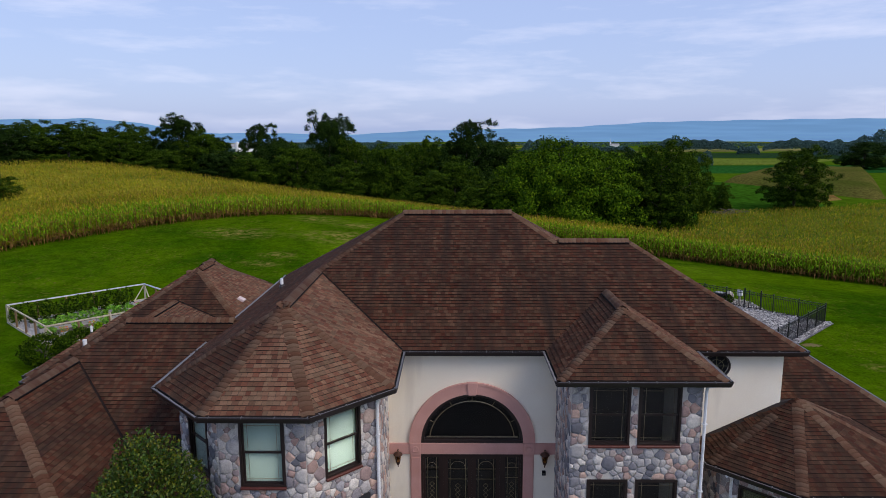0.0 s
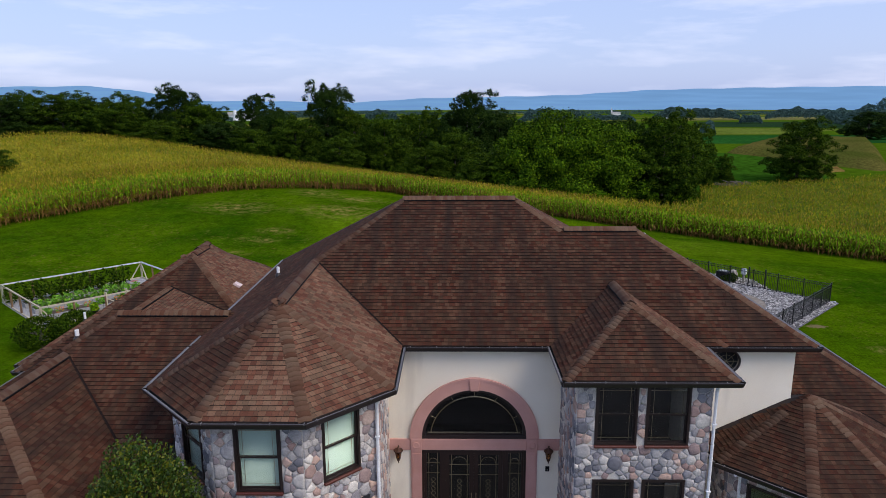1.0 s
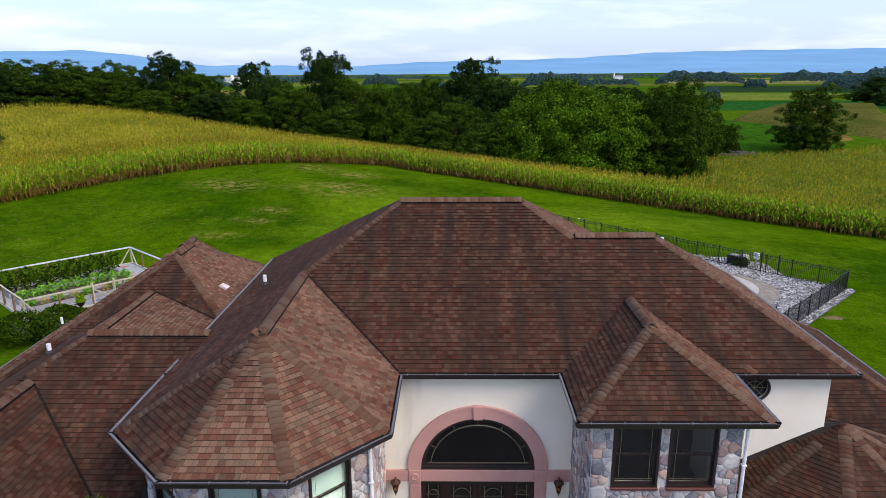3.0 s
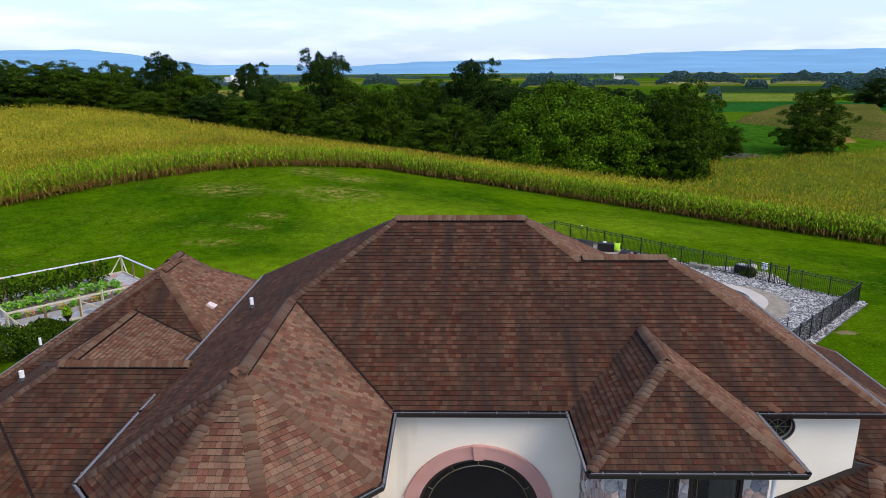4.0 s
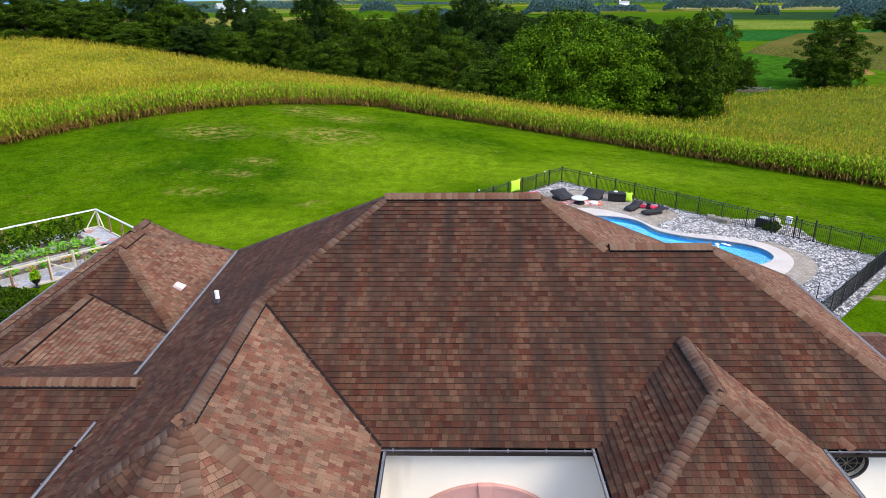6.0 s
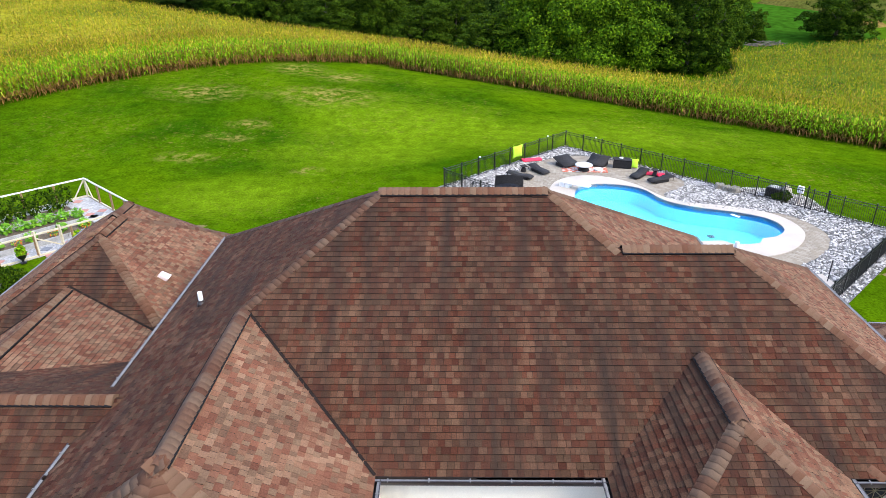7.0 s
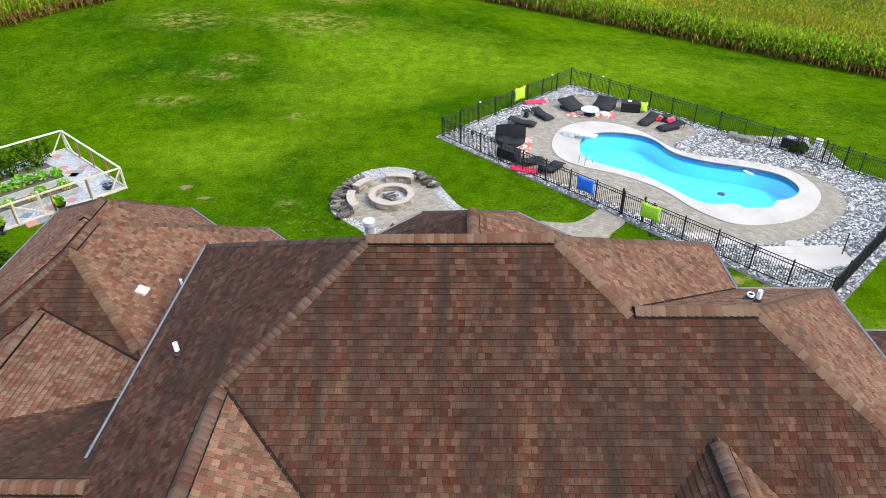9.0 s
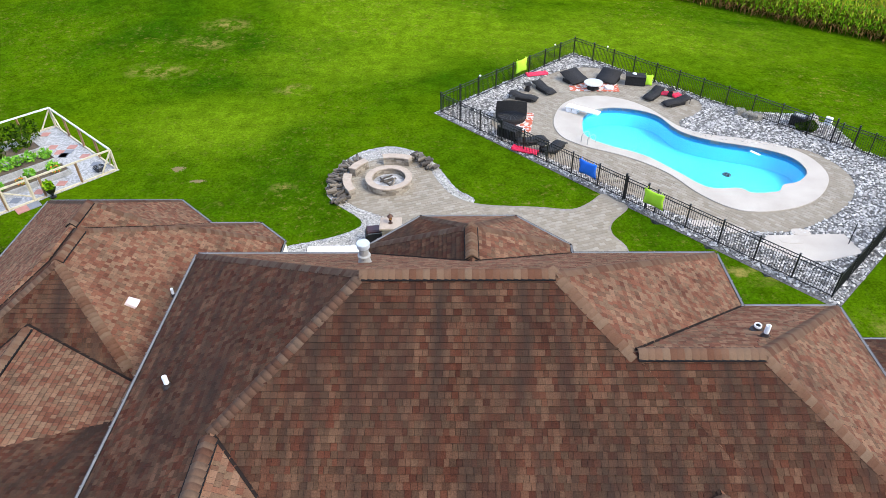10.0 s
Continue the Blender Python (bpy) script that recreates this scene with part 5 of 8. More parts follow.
def plate(outer, holes, z0, z1):
    """A flat plate with openings."""
    bm = bmesh.new()
    loops = []
    for loop in (outer, *holes):
        vs = [bm.verts.new((x, y, z1)) for x, y in loop]
        loops.append([bm.edges.new((vs[k], vs[(k + 1) % len(vs)])) for k in range(len(vs))])
    bmesh.ops.triangle_fill(bm, use_beauty=True, use_dissolve=False, edges=[e for l in loops for e in l])
    low = {v: bm.verts.new((v.co.x, v.co.y, z0)) for v in list(bm.verts)}
    for e in [e for l in loops for e in l]:
        p, q = e.verts
        bm.faces.new((p, q, low[q], low[p]))
    return bm


WATER = smooth_loop([(8.10, 52.1), (8.55, 53.9), (9.8, 54.75), (11.5, 54.65), (13.0, 53.7), (13.85, 51.65), (15.4, 50.45), (17.8, 49.5), (19.3, 48.4), (19.55, 46.9), (18.7, 45.85), (17.75, 45.5), (17.2, 44.85), (15.85, 44.75), (15.3, 45.2), (13.7, 45.3), (12.35, 47.1), (11.1, 48.7), (9.2, 49.95), (8.2, 50.95)], 5)
COPING = smooth_loop([(6.45, 53.1), (7.4, 55.5), (9.3, 56.6), (11.3, 56.1), (12.8, 54.6), (13.95, 52.3), (15.3, 51.2), (18.0, 50.4), (20.1, 48.9), (20.5, 46.4), (18.9, 44.1), (16.7, 43.1), (14.6, 43.15), (13.1, 44.6), (11.9, 46.8), (10.1, 48.5), (7.7, 49.9), (6.6, 51.2)], 5)
PAVED = smooth_loop([(2.6, 53.6), (4.0, 56.6), (6.2, 59.4), (8.4, 61.2), (10.8, 61.2), (13.7, 59.0), (16.2, 55.7), (15.6, 54.0), (14.2, 52.9), (14.6, 51.2), (17.6, 49.8), (20.6, 49.2), (21.7, 46.4), (20.6, 44.0), (18.2, 42.1), (15.9, 41.3), (13.4, 41.7), (11.0, 43.2), (8.2, 45.9), (5.2, 48.9), (3.1, 51.4)], 5)
BED = [tuple(yard(a, b)[:2]) for a, b in ((-0.35, -0.35), (YARD_A + 0.35, -0.35), (YARD_A + 0.35, 13.6), (YARD_A + 2.3, 16.0), (YARD_A + 2.3, 18.2), (YARD_A + 0.4, 20.5), (YARD_A + 0.4, YARD_B + 0.5), (-0.5, YARD_B + 0.5))]
tagged(part("gravel_bed", plate(BED, [PAVED], -0.2, 0.015), m_gravel_bed), "bed of grey and white river rock round the pool", "gravel", kind="structure")

DRAIN = (16.05, 48.6)
pool = thing("swimming_pool", pose(0, 0, 0), "freeform swimming pool with clear turquoise water", "pool")
part("coping", plate(COPING, [WATER], -0.16, 0.075), m_concrete, pool, "pale concrete coping")


def wall_strip(loop, z0, z1, mat, name, label=""):
    vs = [(x, y, z) for z in (z0, z1) for x, y in loop]
    k = len(loop)
    return mesh_object(name, vs, [(i, (i + 1) % k, k + (i + 1) % k, k + i) for i in range(k)], mat, pool, label, True)


wall_strip(WATER, -0.32, 0.03, m_tile, "tile_band", "blue tile band")
wall_strip(WATER, -1.2, -0.32, m_pool, "basin_wall", "aqua basin wall")
part("basin_floor", slab(WATER, -1.3, -1.2), m_pool, pool, "aqua basin floor")
part("step", slab(smooth_loop([(15.4, 45.3), (15.9, 44.8), (17.15, 44.9), (17.7, 45.55), (16.6, 46.1)], 4), -1.2, -0.45), m_pool, pool, "shallow entry step")
water = part("water", slab(WATER, -0.14, -0.13), m_water, pool, "clear turquoise water")
water.visible_shadow = False
dr = lathe([(0.26, 0), (0.26, 0.02), (0.18, 0.05), (0.02, 0.05)], 14, pose(DRAIN[0], DRAIN[1], -1.2))
part("drain", dr, m_fence, pool, "dark main drain")
sk = yard(9.3, 16.45)
part("skimmer_lid", box((-0.3, -0.1, 0.077), (0.3, 0.1, 0.095), 0.008, pose(sk.x, sk.y, 0, 0, 0, YAW - 8)), m_white, pool, "white skimmer lid")


def pavers(name, poly, holes, seed, label, step=0.31, width=0.21, turn=35.0, z=0.03):
    """A paved surface: sand base plate with running-bond pavers set on it."""
    rng = random.Random(seed)
    base = tagged(part(name, plate(poly, holes, -0.1, z), m_sand), label, "paving", kind="structure")
    xs, ys = [p[0] for p in poly], [p[1] for p in poly]
    cx, cy = (min(xs) + max(xs)) / 2, (min(ys) + max(ys)) / 2
    half = 0.5 * math.hypot(max(xs) - min(xs), max(ys) - min(ys)) + 0.5
    ca, sa = math.cos(math.radians(turn)), math.sin(math.radians(turn))
    verts, faces, count = [], [], 0
    rows = int(2 * half / width)
    for r in range(rows):
        off = (r % 2) * step / 2
        for k in range(int(2 * half / step)):
            u, w = -half + k * step + off, -half + r * width
            x, y = cx + u * ca - w * sa, cy + u * sa + w * ca
            if not inside(poly, x, y):
                continue
            rim = [(x + du * ca - dw * sa, y + du * sa + dw * ca) for du in (-step / 2, step / 2) for dw in (-width / 2, width / 2)]
            if not all(inside(poly, *p) for p in rim) or any(inside(h, *p) for h in holes for p in rim):
                continue
            h = z + 0.012 + rng.uniform(-0.002, 0.002)
            a, b = step / 2 - 0.005, width / 2 - 0.005
            box4 = [(x + du * ca - dw * sa, y + du * sa + dw * ca) for du, dw in ((-a, -b), (a, -b), (a, b), (-a, b))]
            i = len(verts)
            verts += [(px, py, z - 0.01) for px, py in box4] + [(px + (x - px) * 0.05, py + (y - py) * 0.05, h) for px, py in box4]
            faces += [(i + 4, i + 5, i + 6, i + 7)] + [(i + j, i + (j + 1) % 4, i + 4 + (j + 1) % 4, i + 4 + j) for j in range(4)]
    tagged(mesh_object("pavers", verts, faces, m_paver, base), kind="stuff")


pavers("pool_paving", PAVED, [COPING], 5, "tan concrete pavers round the pool", turn=YAW)


def rocks(name, n, place, lo, hi, seed, label, mat):
    """Loose stones: squashed, tilted octahedra."""
    rng = np.random.default_rng(seed)
    pts = []
    while len(pts) < n:
        p = place(rng)
        if p is not None:
            pts.append(p)
    pts = np.array(pts)
    unit = np.array([(1, 0, 0), (-1, 0, 0), (0, 1, 0), (0, -1, 0), (0, 0, 1), (0, 0, -1), (0.62, 0.62, 0.35), (-0.62, -0.62, 0.35)])
    tri = np.array([(0, 6, 4), (6, 2, 4), (2, 1, 4), (1, 7, 4), (7, 3, 4), (3, 0, 4), (6, 0, 2)])
    size = rng.uniform(lo, hi, (n, 1, 1)) * rng.uniform(0.6, 1.25, (n, 1, 3)) * np.array([1, 1, 0.62])
    ang = rng.uniform(0, 2 * np.pi, n)
    v = unit[None] * size * rng.uniform(0.75, 1.25, (n, 8, 1))
    c, s = np.cos(ang)[:, None], np.sin(ang)[:, None]
    v = np.stack([v[..., 0] * c - v[..., 1] * s, v[..., 0] * s + v[..., 1] * c, v[..., 2] + rng.uniform(-0.35, 0.35, (n, 1)) * v[..., 0]], -1)
    v += pts[:, None]
    f = (tri[None] + (np.arange(n) * 8)[:, None, None]).reshape(-1, 3)
    return tagged(mesh_object(name, v.reshape(-1, 3).tolist(), f.tolist(), mat), label, "gravel", kind="stuff")


def in_bed(rng):
    a, b = rng.uniform(-0.3, YARD_A + 2.2), rng.uniform(-0.3, YARD_B + 0.45)
    p = yard(a, b)
    if not inside(BED, p.x, p.y) or inside(PAVED, p.x, p.y) or inside(FLAG, p.x, p.y):
        return None
    return (p.x, p.y, 0.04)


FLAG = [(14.6, 40.3), (15.2, 41.0), (18.9, 41.1), (19.1, 39.6), (17.0, 39.0), (15.7, 39.2)]
rocks("river_rocks", 12500, in_bed, 0.05, 0.105, 3, "loose grey and white river rocks", m_gravel)
tagged(part("flagstone_pad", slab(FLAG, -0.05, 0.07, 0.01), m_concrete), "pale flagstone pad among river rock", "stone pad")
for k, (x, y, w) in enumerate(((16.2, 40.6, 0.9), (16.9, 41.25, 0.75), (13.9, 41.45, 0.8), (12.4, 42.0, 0.9))):
    tagged(part("flagstone", slab(smooth_loop([(x - w / 2, y - 0.18), (x + w / 2, y - 0.25), (x + w / 2.2, y + 0.2), (x - w / 2.3, y + 0.24)], 3), 0.0, 0.085, 0.01), m_concrete), "pale bluish flagstone set in gravel", "flagstone", "flagstones by the pool")


# grey drive and front court, out of view, added to darken the window reflections
unseen_court = [(-24, -30), (20, -30), (20, 8), (12, 14.5), (3.36, 15.0), (3.36, 20.38), (-1.6, 20.38), (-1.6, 15.0), (-7.5, 11.5), (-24, 11.5)]
tagged(part("driveway", plate(unseen_court, [], -0.3, 0.03), material("unseen_drive_concrete", [(0.3, (0.075, 0.072, 0.068)), (0.7, (0.105, 0.10, 0.092))], scale=0.9, rough=0.9, fine=40, vary=0.15, bump=0.2)), "unseen grey drive added to keep window reflections dark", "driveway", kind="structure")

# ---- fence ----
HIGH = 1.37
fence = thing("pool_fence", pose(0, 0, 0), "black metal picket fence round the pool", "fence")
picket_me = bpy.data.meshes.new("picket")
picket_me.from_pydata([(sx * 0.009, sy * 0.009, z) for z in (0.08, HIGH - 0.03) for sx, sy in ((-1, -1), (1, -1), (1, 1), (-1, 1))], [], [(0, 1, 5, 4), (1, 2, 6, 5), (2, 3, 7, 6), (3, 0, 4, 7), (4, 5, 6, 7)])
picket_me.materials.append(m_fence)
post_me = None
pick_v, pick_f, pickets = [], [], 0
corners = [yard(0, YARD_B), yard(0, 0), yard(YARD_A, 0), yard(YARD_A, YARD_B)]
for side in range(4):
    p, q = corners[side], corners[(side + 1) % 4]
    length = (q - p).length
    along = (q - p).normalized()
    bays = round(length / 1.75)
    ang = math.degrees(math.atan2(along.y, along.x))
    for k in range(bays):
        o = p + along * (length * k / bays)
        if post_me is None:
            bm = bmesh.new()
            add_box(bm, (-0.032, -0.032, -0.1), (0.032, 0.032, HIGH + 0.06))
            add_box(bm, (-0.042, -0.042, HIGH + 0.06), (0.042, 0.042, HIGH + 0.085), 0.006)
            first = part("post", bm, m_fence, fence)
            post_me = first.data
            first.matrix_world = pose(o.x, o.y, 0, 0, 0, ang)
        else:
            ob = new("post", post_me)
            ob.parent, ob.matrix_world = fence, pose(o.x, o.y, 0, 0, 0, ang)
        w = length / bays
        for z in (0.14, HIGH - 0.20, HIGH - 0.03):
            part("rail", box((0.03, -0.014, z - 0.018), (w - 0.03, 0.014, z + 0.018), 0, pose(o.x, o.y, 0, 0, 0, ang)), m_fence, fence)
        n = round(w / 0.118)
        for i in range(1, n):
            c = o + along * (w * i / n)
            if side == 0 and pickets < 290:
                ob = new("picket", picket_me)
                ob.parent, ob.matrix_world = fence, pose(c.x, c.y, 0, 0, 0, ang)
                pickets += 1
            else:
                b = len(pick_v)
                pick_v += [(v.co.x + c.x, v.co.y + c.y, v.co.z) for v in picket_me.vertices]
                pick_f += [tuple(j + b for j in f.vertices) for f in picket_me.polygons]
tagged(mesh_object("picket_run", pick_v, pick_f, m_fence, fence), kind="stuff")
for a, b in ((0, 13.9), (0, 15.2), (YARD_A, 18.9), (YARD_A, 20.1)):
    o = yard(a, b)
    part("gate_post", box((-0.045, -0.045, -0.1), (0.045, 0.045, HIGH + 0.2), 0.008, pose(o.x, o.y, 0, 0, 0, YAW)), m_fence, fence, "thicker gate post")
tagged(part("steel_post", tube((18.75, 40.3, 0), (18.75, 40.3, 1.25), 0.025), m_fence), "plain black metal post beside the pad", "post")


# ---- pool furniture ----


def wave(points, width, thick, name, mat, parent, label=""):
    """A bent panel: a side profile given width and thickness."""
    bm = bmesh.new()
    rows = []
    for i, (x, z) in enumerate(points):
        x0, z0 = points[max(i - 1, 0)]
        x1, z1 = points[min(i + 1, len(points) - 1)]
        k = math.hypot(x1 - x0, z1 - z0)
        nx, nz = -(z1 - z0) / k * thick, (x1 - x0) / k * thick
        rows.append([bm.verts.new(p) for p in ((x, -width / 2, z), (x, width / 2, z), (x + nx, width / 2, z + nz), (x + nx, -width / 2, z + nz))])
    for a, b in zip(rows, rows[1:]):
        for j in range(4):
            bm.faces.new((a[j], a[(j + 1) % 4], b[(j + 1) % 4], b[j]))
    bm.faces.new(rows[0])
    bm.faces.new(rows[-1][::-1])
    return part(name, bm, mat, parent, label, True)


def chaise(m):
    ob = thing("chaise_longue", Matrix(), "wavy dark wicker chaise longue on the pavers", "lounger", "loungers round the pool")
    wave([(-0.95, 0.31), (-0.75, 0.30), (-0.5, 0.25), (-0.2, 0.17), (0.1, 0.15), (0.4, 0.19), (0.7, 0.17), (0.95, 0.08)], 0.70, 0.055, "seat", m_wicker, ob)
    for y in (-0.31, 0.31):
        part("side_panel", box((-0.45, y - 0.02, 0), (0.65, y + 0.02, 0.17), 0.01), m_wicker, ob)
    part("cross_bar", tube((-0.82, -0.3, 0.0), (-0.82, -0.3, 0.30), 0.02), m_wicker, ob)
    part("cross_bar", tube((-0.82, 0.3, 0.0), (-0.82, 0.3, 0.30), 0.02), m_wicker, ob)
    ob.matrix_world = m
    return ob


def between(p, q, z=0.065):
    """Pose with its x axis from p to q, at their middle."""
    return pose((p[0] + q[0]) / 2, (p[1] + q[1]) / 2, z, 0, 0, math.degrees(math.atan2(q[1] - p[1], q[0] - p[0])))


one = chaise(between((3.9, 56.6), (5.7, 55.8)))
for p, q in (((5.85, 58.3), (6.75, 56.8)), ((14.1, 57.3), (12.8, 55.7)), ((15.55, 55.7), (13.75, 54.95)), ((4.0, 49.95), (5.6, 50.5)), ((5.6, 48.8), (6.5, 50.0))):
    copy_thing(one, between(p, q))


def side_table(m):
    ob = thing("side_table", Matrix(), "small dark wicker side table between loungers", "table", "side tables")
    part("base", lathe([(0.24, 0), (0.20, 0.2), (0.12, 0.30), (0.22, 0.42)], 4), m_wicker, ob)
    part("tabletop", box((-0.24, -0.24, 0.42), (0.24, 0.24, 0.46), 0.01), m_wicker, ob)
    ob.matrix_world = m
    return ob


st = side_table(pose(5.2, 57.5, 0.065, 0, 0, 20))
copy_thing(st, pose(14.55, 56.5, 0.065, 0, 0, 10))
copy_thing(st, pose(5.3, 49.3, 0.065, 0, 0, 40))


def daybed(m):
    ob = thing("daybed", Matrix(), "round dark wicker daybed with a folding canopy", "daybed")
    part("seat", lathe([(0.90, 0), (0.94, 0.26), (0.88, 0.34), (0.05, 0.35)], 28), m_wicker, ob)
    bm = bmesh.new()
    n, k = 8, 16
    grid = []
    for i in range(n + 1):
        v = i / n
        row = []
        for j in range(k + 1):
            s = -1 + 2 * j / k
            row.append(bm.verts.new((s * (0.98 - 0.03 * v), -0.22 + 0.7 * v, 0.40 + 0.24 * (1 - s * s) * (1 - v) + 0.52 * v + 0.10 * (1 - s * s) * v)))
        grid.append(row)
    for i in range(n):
        for j in range(k):
            bm.faces.new((grid[i][j], grid[i][j + 1], grid[i + 1][j + 1], grid[i + 1][j]))
    bmesh.ops.solidify(bm, geom=list(bm.faces), thickness=0.04)
    part("canopy", bm, m_wicker, ob, "dark woven arched canopy", True)
    for s in (-1, 1):
        part("side_panel", box((s * 0.93 - 0.03, -0.1, 0.05), (s * 0.93 + 0.03, 0.45, 0.50), 0.012), m_wicker, ob)
    for i in range(9):
        a = math.radians(190 + 160 * i / 8)
        part("spoke", tube((0.2 * math.cos(a), 0.2 * math.sin(a), 0.37), (0.9 * math.cos(a), 0.9 * math.sin(a), 0.36), 0.018, sides=6), m_fence, ob)
    ob.matrix_world = m
    return ob


daybed(pose(3.8, 53.35, 0.065, 0, 0, -6))


def curved_chair(m):
    ob = thing("lounge_chair", Matrix(), "wide curved dark wicker lounge chair", "chair", "chairs round the mosaic table")
    wave([(-0.80, 0.52), (-0.62, 0.46), (-0.4, 0.36), (-0.1, 0.26), (0.25, 0.19), (0.65, 0.10)], 1.45, 0.07, "shell", m_wicker, ob)
    for y in (-0.66, 0.66):
        part("side_panel", box((-0.50, y - 0.03, 0), (0.3, y + 0.03, 0.24), 0.012), m_wicker, ob)
    ob.matrix_world = m
    return ob


c1 = curved_chair(between((8.2, 59.6), (9.0, 58.4)))
copy_thing(c1, between((11.3, 59.7), (10.5, 58.4)))
rt = thing("round_table", pose(9.65, 57.75, 0.075), "low round table with a pale mosaic top", "table")
part("base", lathe([(0.42, 0), (0.34, 0.2), (0.42, 0.38)], 24), m_wicker, rt)
part("tabletop", lathe([(0.62, 0.38), (0.64, 0.40), (0.64, 0.43), (0.62, 0.45), (0.02, 0.45)], 28), m_table, rt, "pale mosaic top")
pf = thing("pouffe", pose(10.75, 57.75, 0.075), "low white round pouffe on the rug", "stool")
part("seat", lathe([(0.28, 0), (0.31, 0.07), (0.28, 0.13), (0.05, 0.15)], 20), m_white, pf)
for x, y, w, d, a in ((9.75, 57.95, 3.3, 1.3, -3), (4.45, 52.9, 1.3, 2.6, -10)):
    tagged(part("rug", box((-w / 2, -d / 2, 0.062), (w / 2, d / 2, 0.074), 0, pose(x, y, 0, 0, 0, a)), m_rug), "orange rug with white rings on the pavers", "rug", "rugs")


def deck_box(x, y, a):
    ob = thing("storage_box", pose(x, y, 0.065, 0, 0, a), "black wicker storage box with a flat lid", "box", "storage boxes")
    part("body", box((-0.65, -0.36, 0), (0.65, 0.36, 0.58), 0.015), m_wicker, ob)
    part("lid", box((-0.68, -0.39, 0.58), (0.68, 0.39, 0.65), 0.02), m_wicker, ob)
    for k in range(9):
        part("slat", box((-0.62 + k * 0.155 - 0.05, -0.372, 0.04), (-0.62 + k * 0.155 + 0.05, -0.361, 0.54)), m_wicker, ob)
    return ob


deck_box(12.65, 58.5, -14)
deck_box(3.55, 51.0, -40)
cl = thing("towel", pose(12.55, 58.55, 0.72), "small crumpled white towel on a box", "towel")
bm = bmesh.new()
bmesh.ops.create_icosphere(bm, subdivisions=2, radius=0.13)
for v in bm.verts:
    v.co = Vector((v.co.x * 1.2, v.co.y, v.co.z * 0.5)) * (1 + 0.25 * noise.noise(v.co * 9)) + Vector((0, 0, 0.05))
part("cloth", bm, m_white, cl)


def cushion(name, m, w, h, mat, label, group):
    ob = thing(name, Matrix(), label, "cushion", group)
    bm = bmesh.new()
    n = 10
    for side in (-1, 1):
        g = [[bm.verts.new(((u - 0.5) * w * (1 - 0.10 * math.sin(math.pi * v) ** 2), side * (0.012 + 0.10 * (math.sin(math.pi * u) * math.sin(math.pi * v)) ** 0.6), (v - 0.5) * h * (1 - 0.10 * math.sin(math.pi * u) ** 2))) for u in np.linspace(0, 1, n)] for v in np.linspace(0, 1, n)]
        for i in range(n - 1):
            for j in range(n - 1):
                bm.faces.new((g[i][j], g[i][j + 1], g[i + 1][j + 1], g[i + 1][j]))
    bmesh.ops.remove_doubles(bm, verts=bm.verts, dist=0.03)
    part("cover", bm, mat, ob, "", True)
    bm = bmesh.new()
    for s in (-0.35, 0.35):
        add_tube(bm, (s * w, 0, h * 0.46), (s * w, 0.05, h * 0.46 + 0.12), 0.012, sides=6)
    part("tie", bm, mat, ob)
    ob.matrix_world = m
    return ob


for b, mat, label in ((11.6, m_blue, "blue outdoor cushion hung on the fence"), (15.65, m_lime, "lime green outdoor cushion hung on the fence")):
    o = yard(-0.12, b)
    cushion("cushion", pose(o.x, o.y, 0.92, 8, 0, YAW), 1.15, 0.95, mat, label, "cushions on the fence")
o = yard(7.6, 0.06)
cushion("cushion", pose(o.x, o.y, 0.98, 0, 0, math.degrees(math.atan2(E1.y, E1.x))), 1.15, 0.95, m_lime, "lime green towel cushion over the far fence", "cushions on the fence")
cushion("cushion", pose(13.45, 58.25, 0.42, -25, 0, -20), 0.6, 0.7, m_lime, "lime green cushion leaning on the box", "cushions on the fence")


def pool_float(x, y, a, ln=1.5):
    ob = thing("pool_float", pose(x, y, 0.14, 0, 0, a), "crimson inflatable float lying on the gravel", "float", "floats")
    bm = bmesh.new()
    for k in range(4):
        add_tube(bm, (-ln / 2, -0.18 + k * 0.12, 0.02 * (k % 2)), (ln / 2, -0.18 + k * 0.12, 0.02 * (k % 2)), 0.065, sides=8)
    part("body", bm, m_red, ob)
    part("pillow", tube((-ln / 2, -0.2, 0.06), (-ln / 2, 0.2, 0.06), 0.08), m_red, ob)


for x, y, a, ln in ((6.1, 60.1, 15, 1.5), (4.35, 49.2, -25, 1.5), (14.35, 56.75, -12, 0.9), (14.95, 56.45, 20, 0.6)):
    pool_float(x, y, a, ln)

board = thing("diving_board", between((7.3, 54.6), (9.35, 53.25), 0.06), "white diving board on a low stand", "diving board")
part("board", box((-1.05, -0.25, 0.30), (1.15, 0.25, 0.40), 0.02), m_white, board)
for x in (-0.85, -0.45):
    part("stand", box((x - 0.18, -0.22, 0), (x + 0.18, 0.22, 0.30), 0.02), m_white, board)
rails = thing("pool_ladder", pose(8.25, 50.35, 0.06, 0, 0, 35), "bent chrome grab rails at the pool edge", "ladder")
for y in (-0.25, 0.25):
    bm = bmesh.new()
    pts = [(-0.45, y, 0), (-0.45, y, 0.38)] + [(-0.45 + 0.3 * (1 - math.cos(a)), y, 0.38 + 0.2 * math.sin(a)) for a in np.linspace(0.3, math.pi - 0.2, 7)] + [(0.2, y, 0.1), (0.2, y, -0.5)]
    for p, q in zip(pts, pts[1:]):
        add_tube(bm, p, q, 0.024, sides=8)
    part("rail", bm, m_metal, rails)

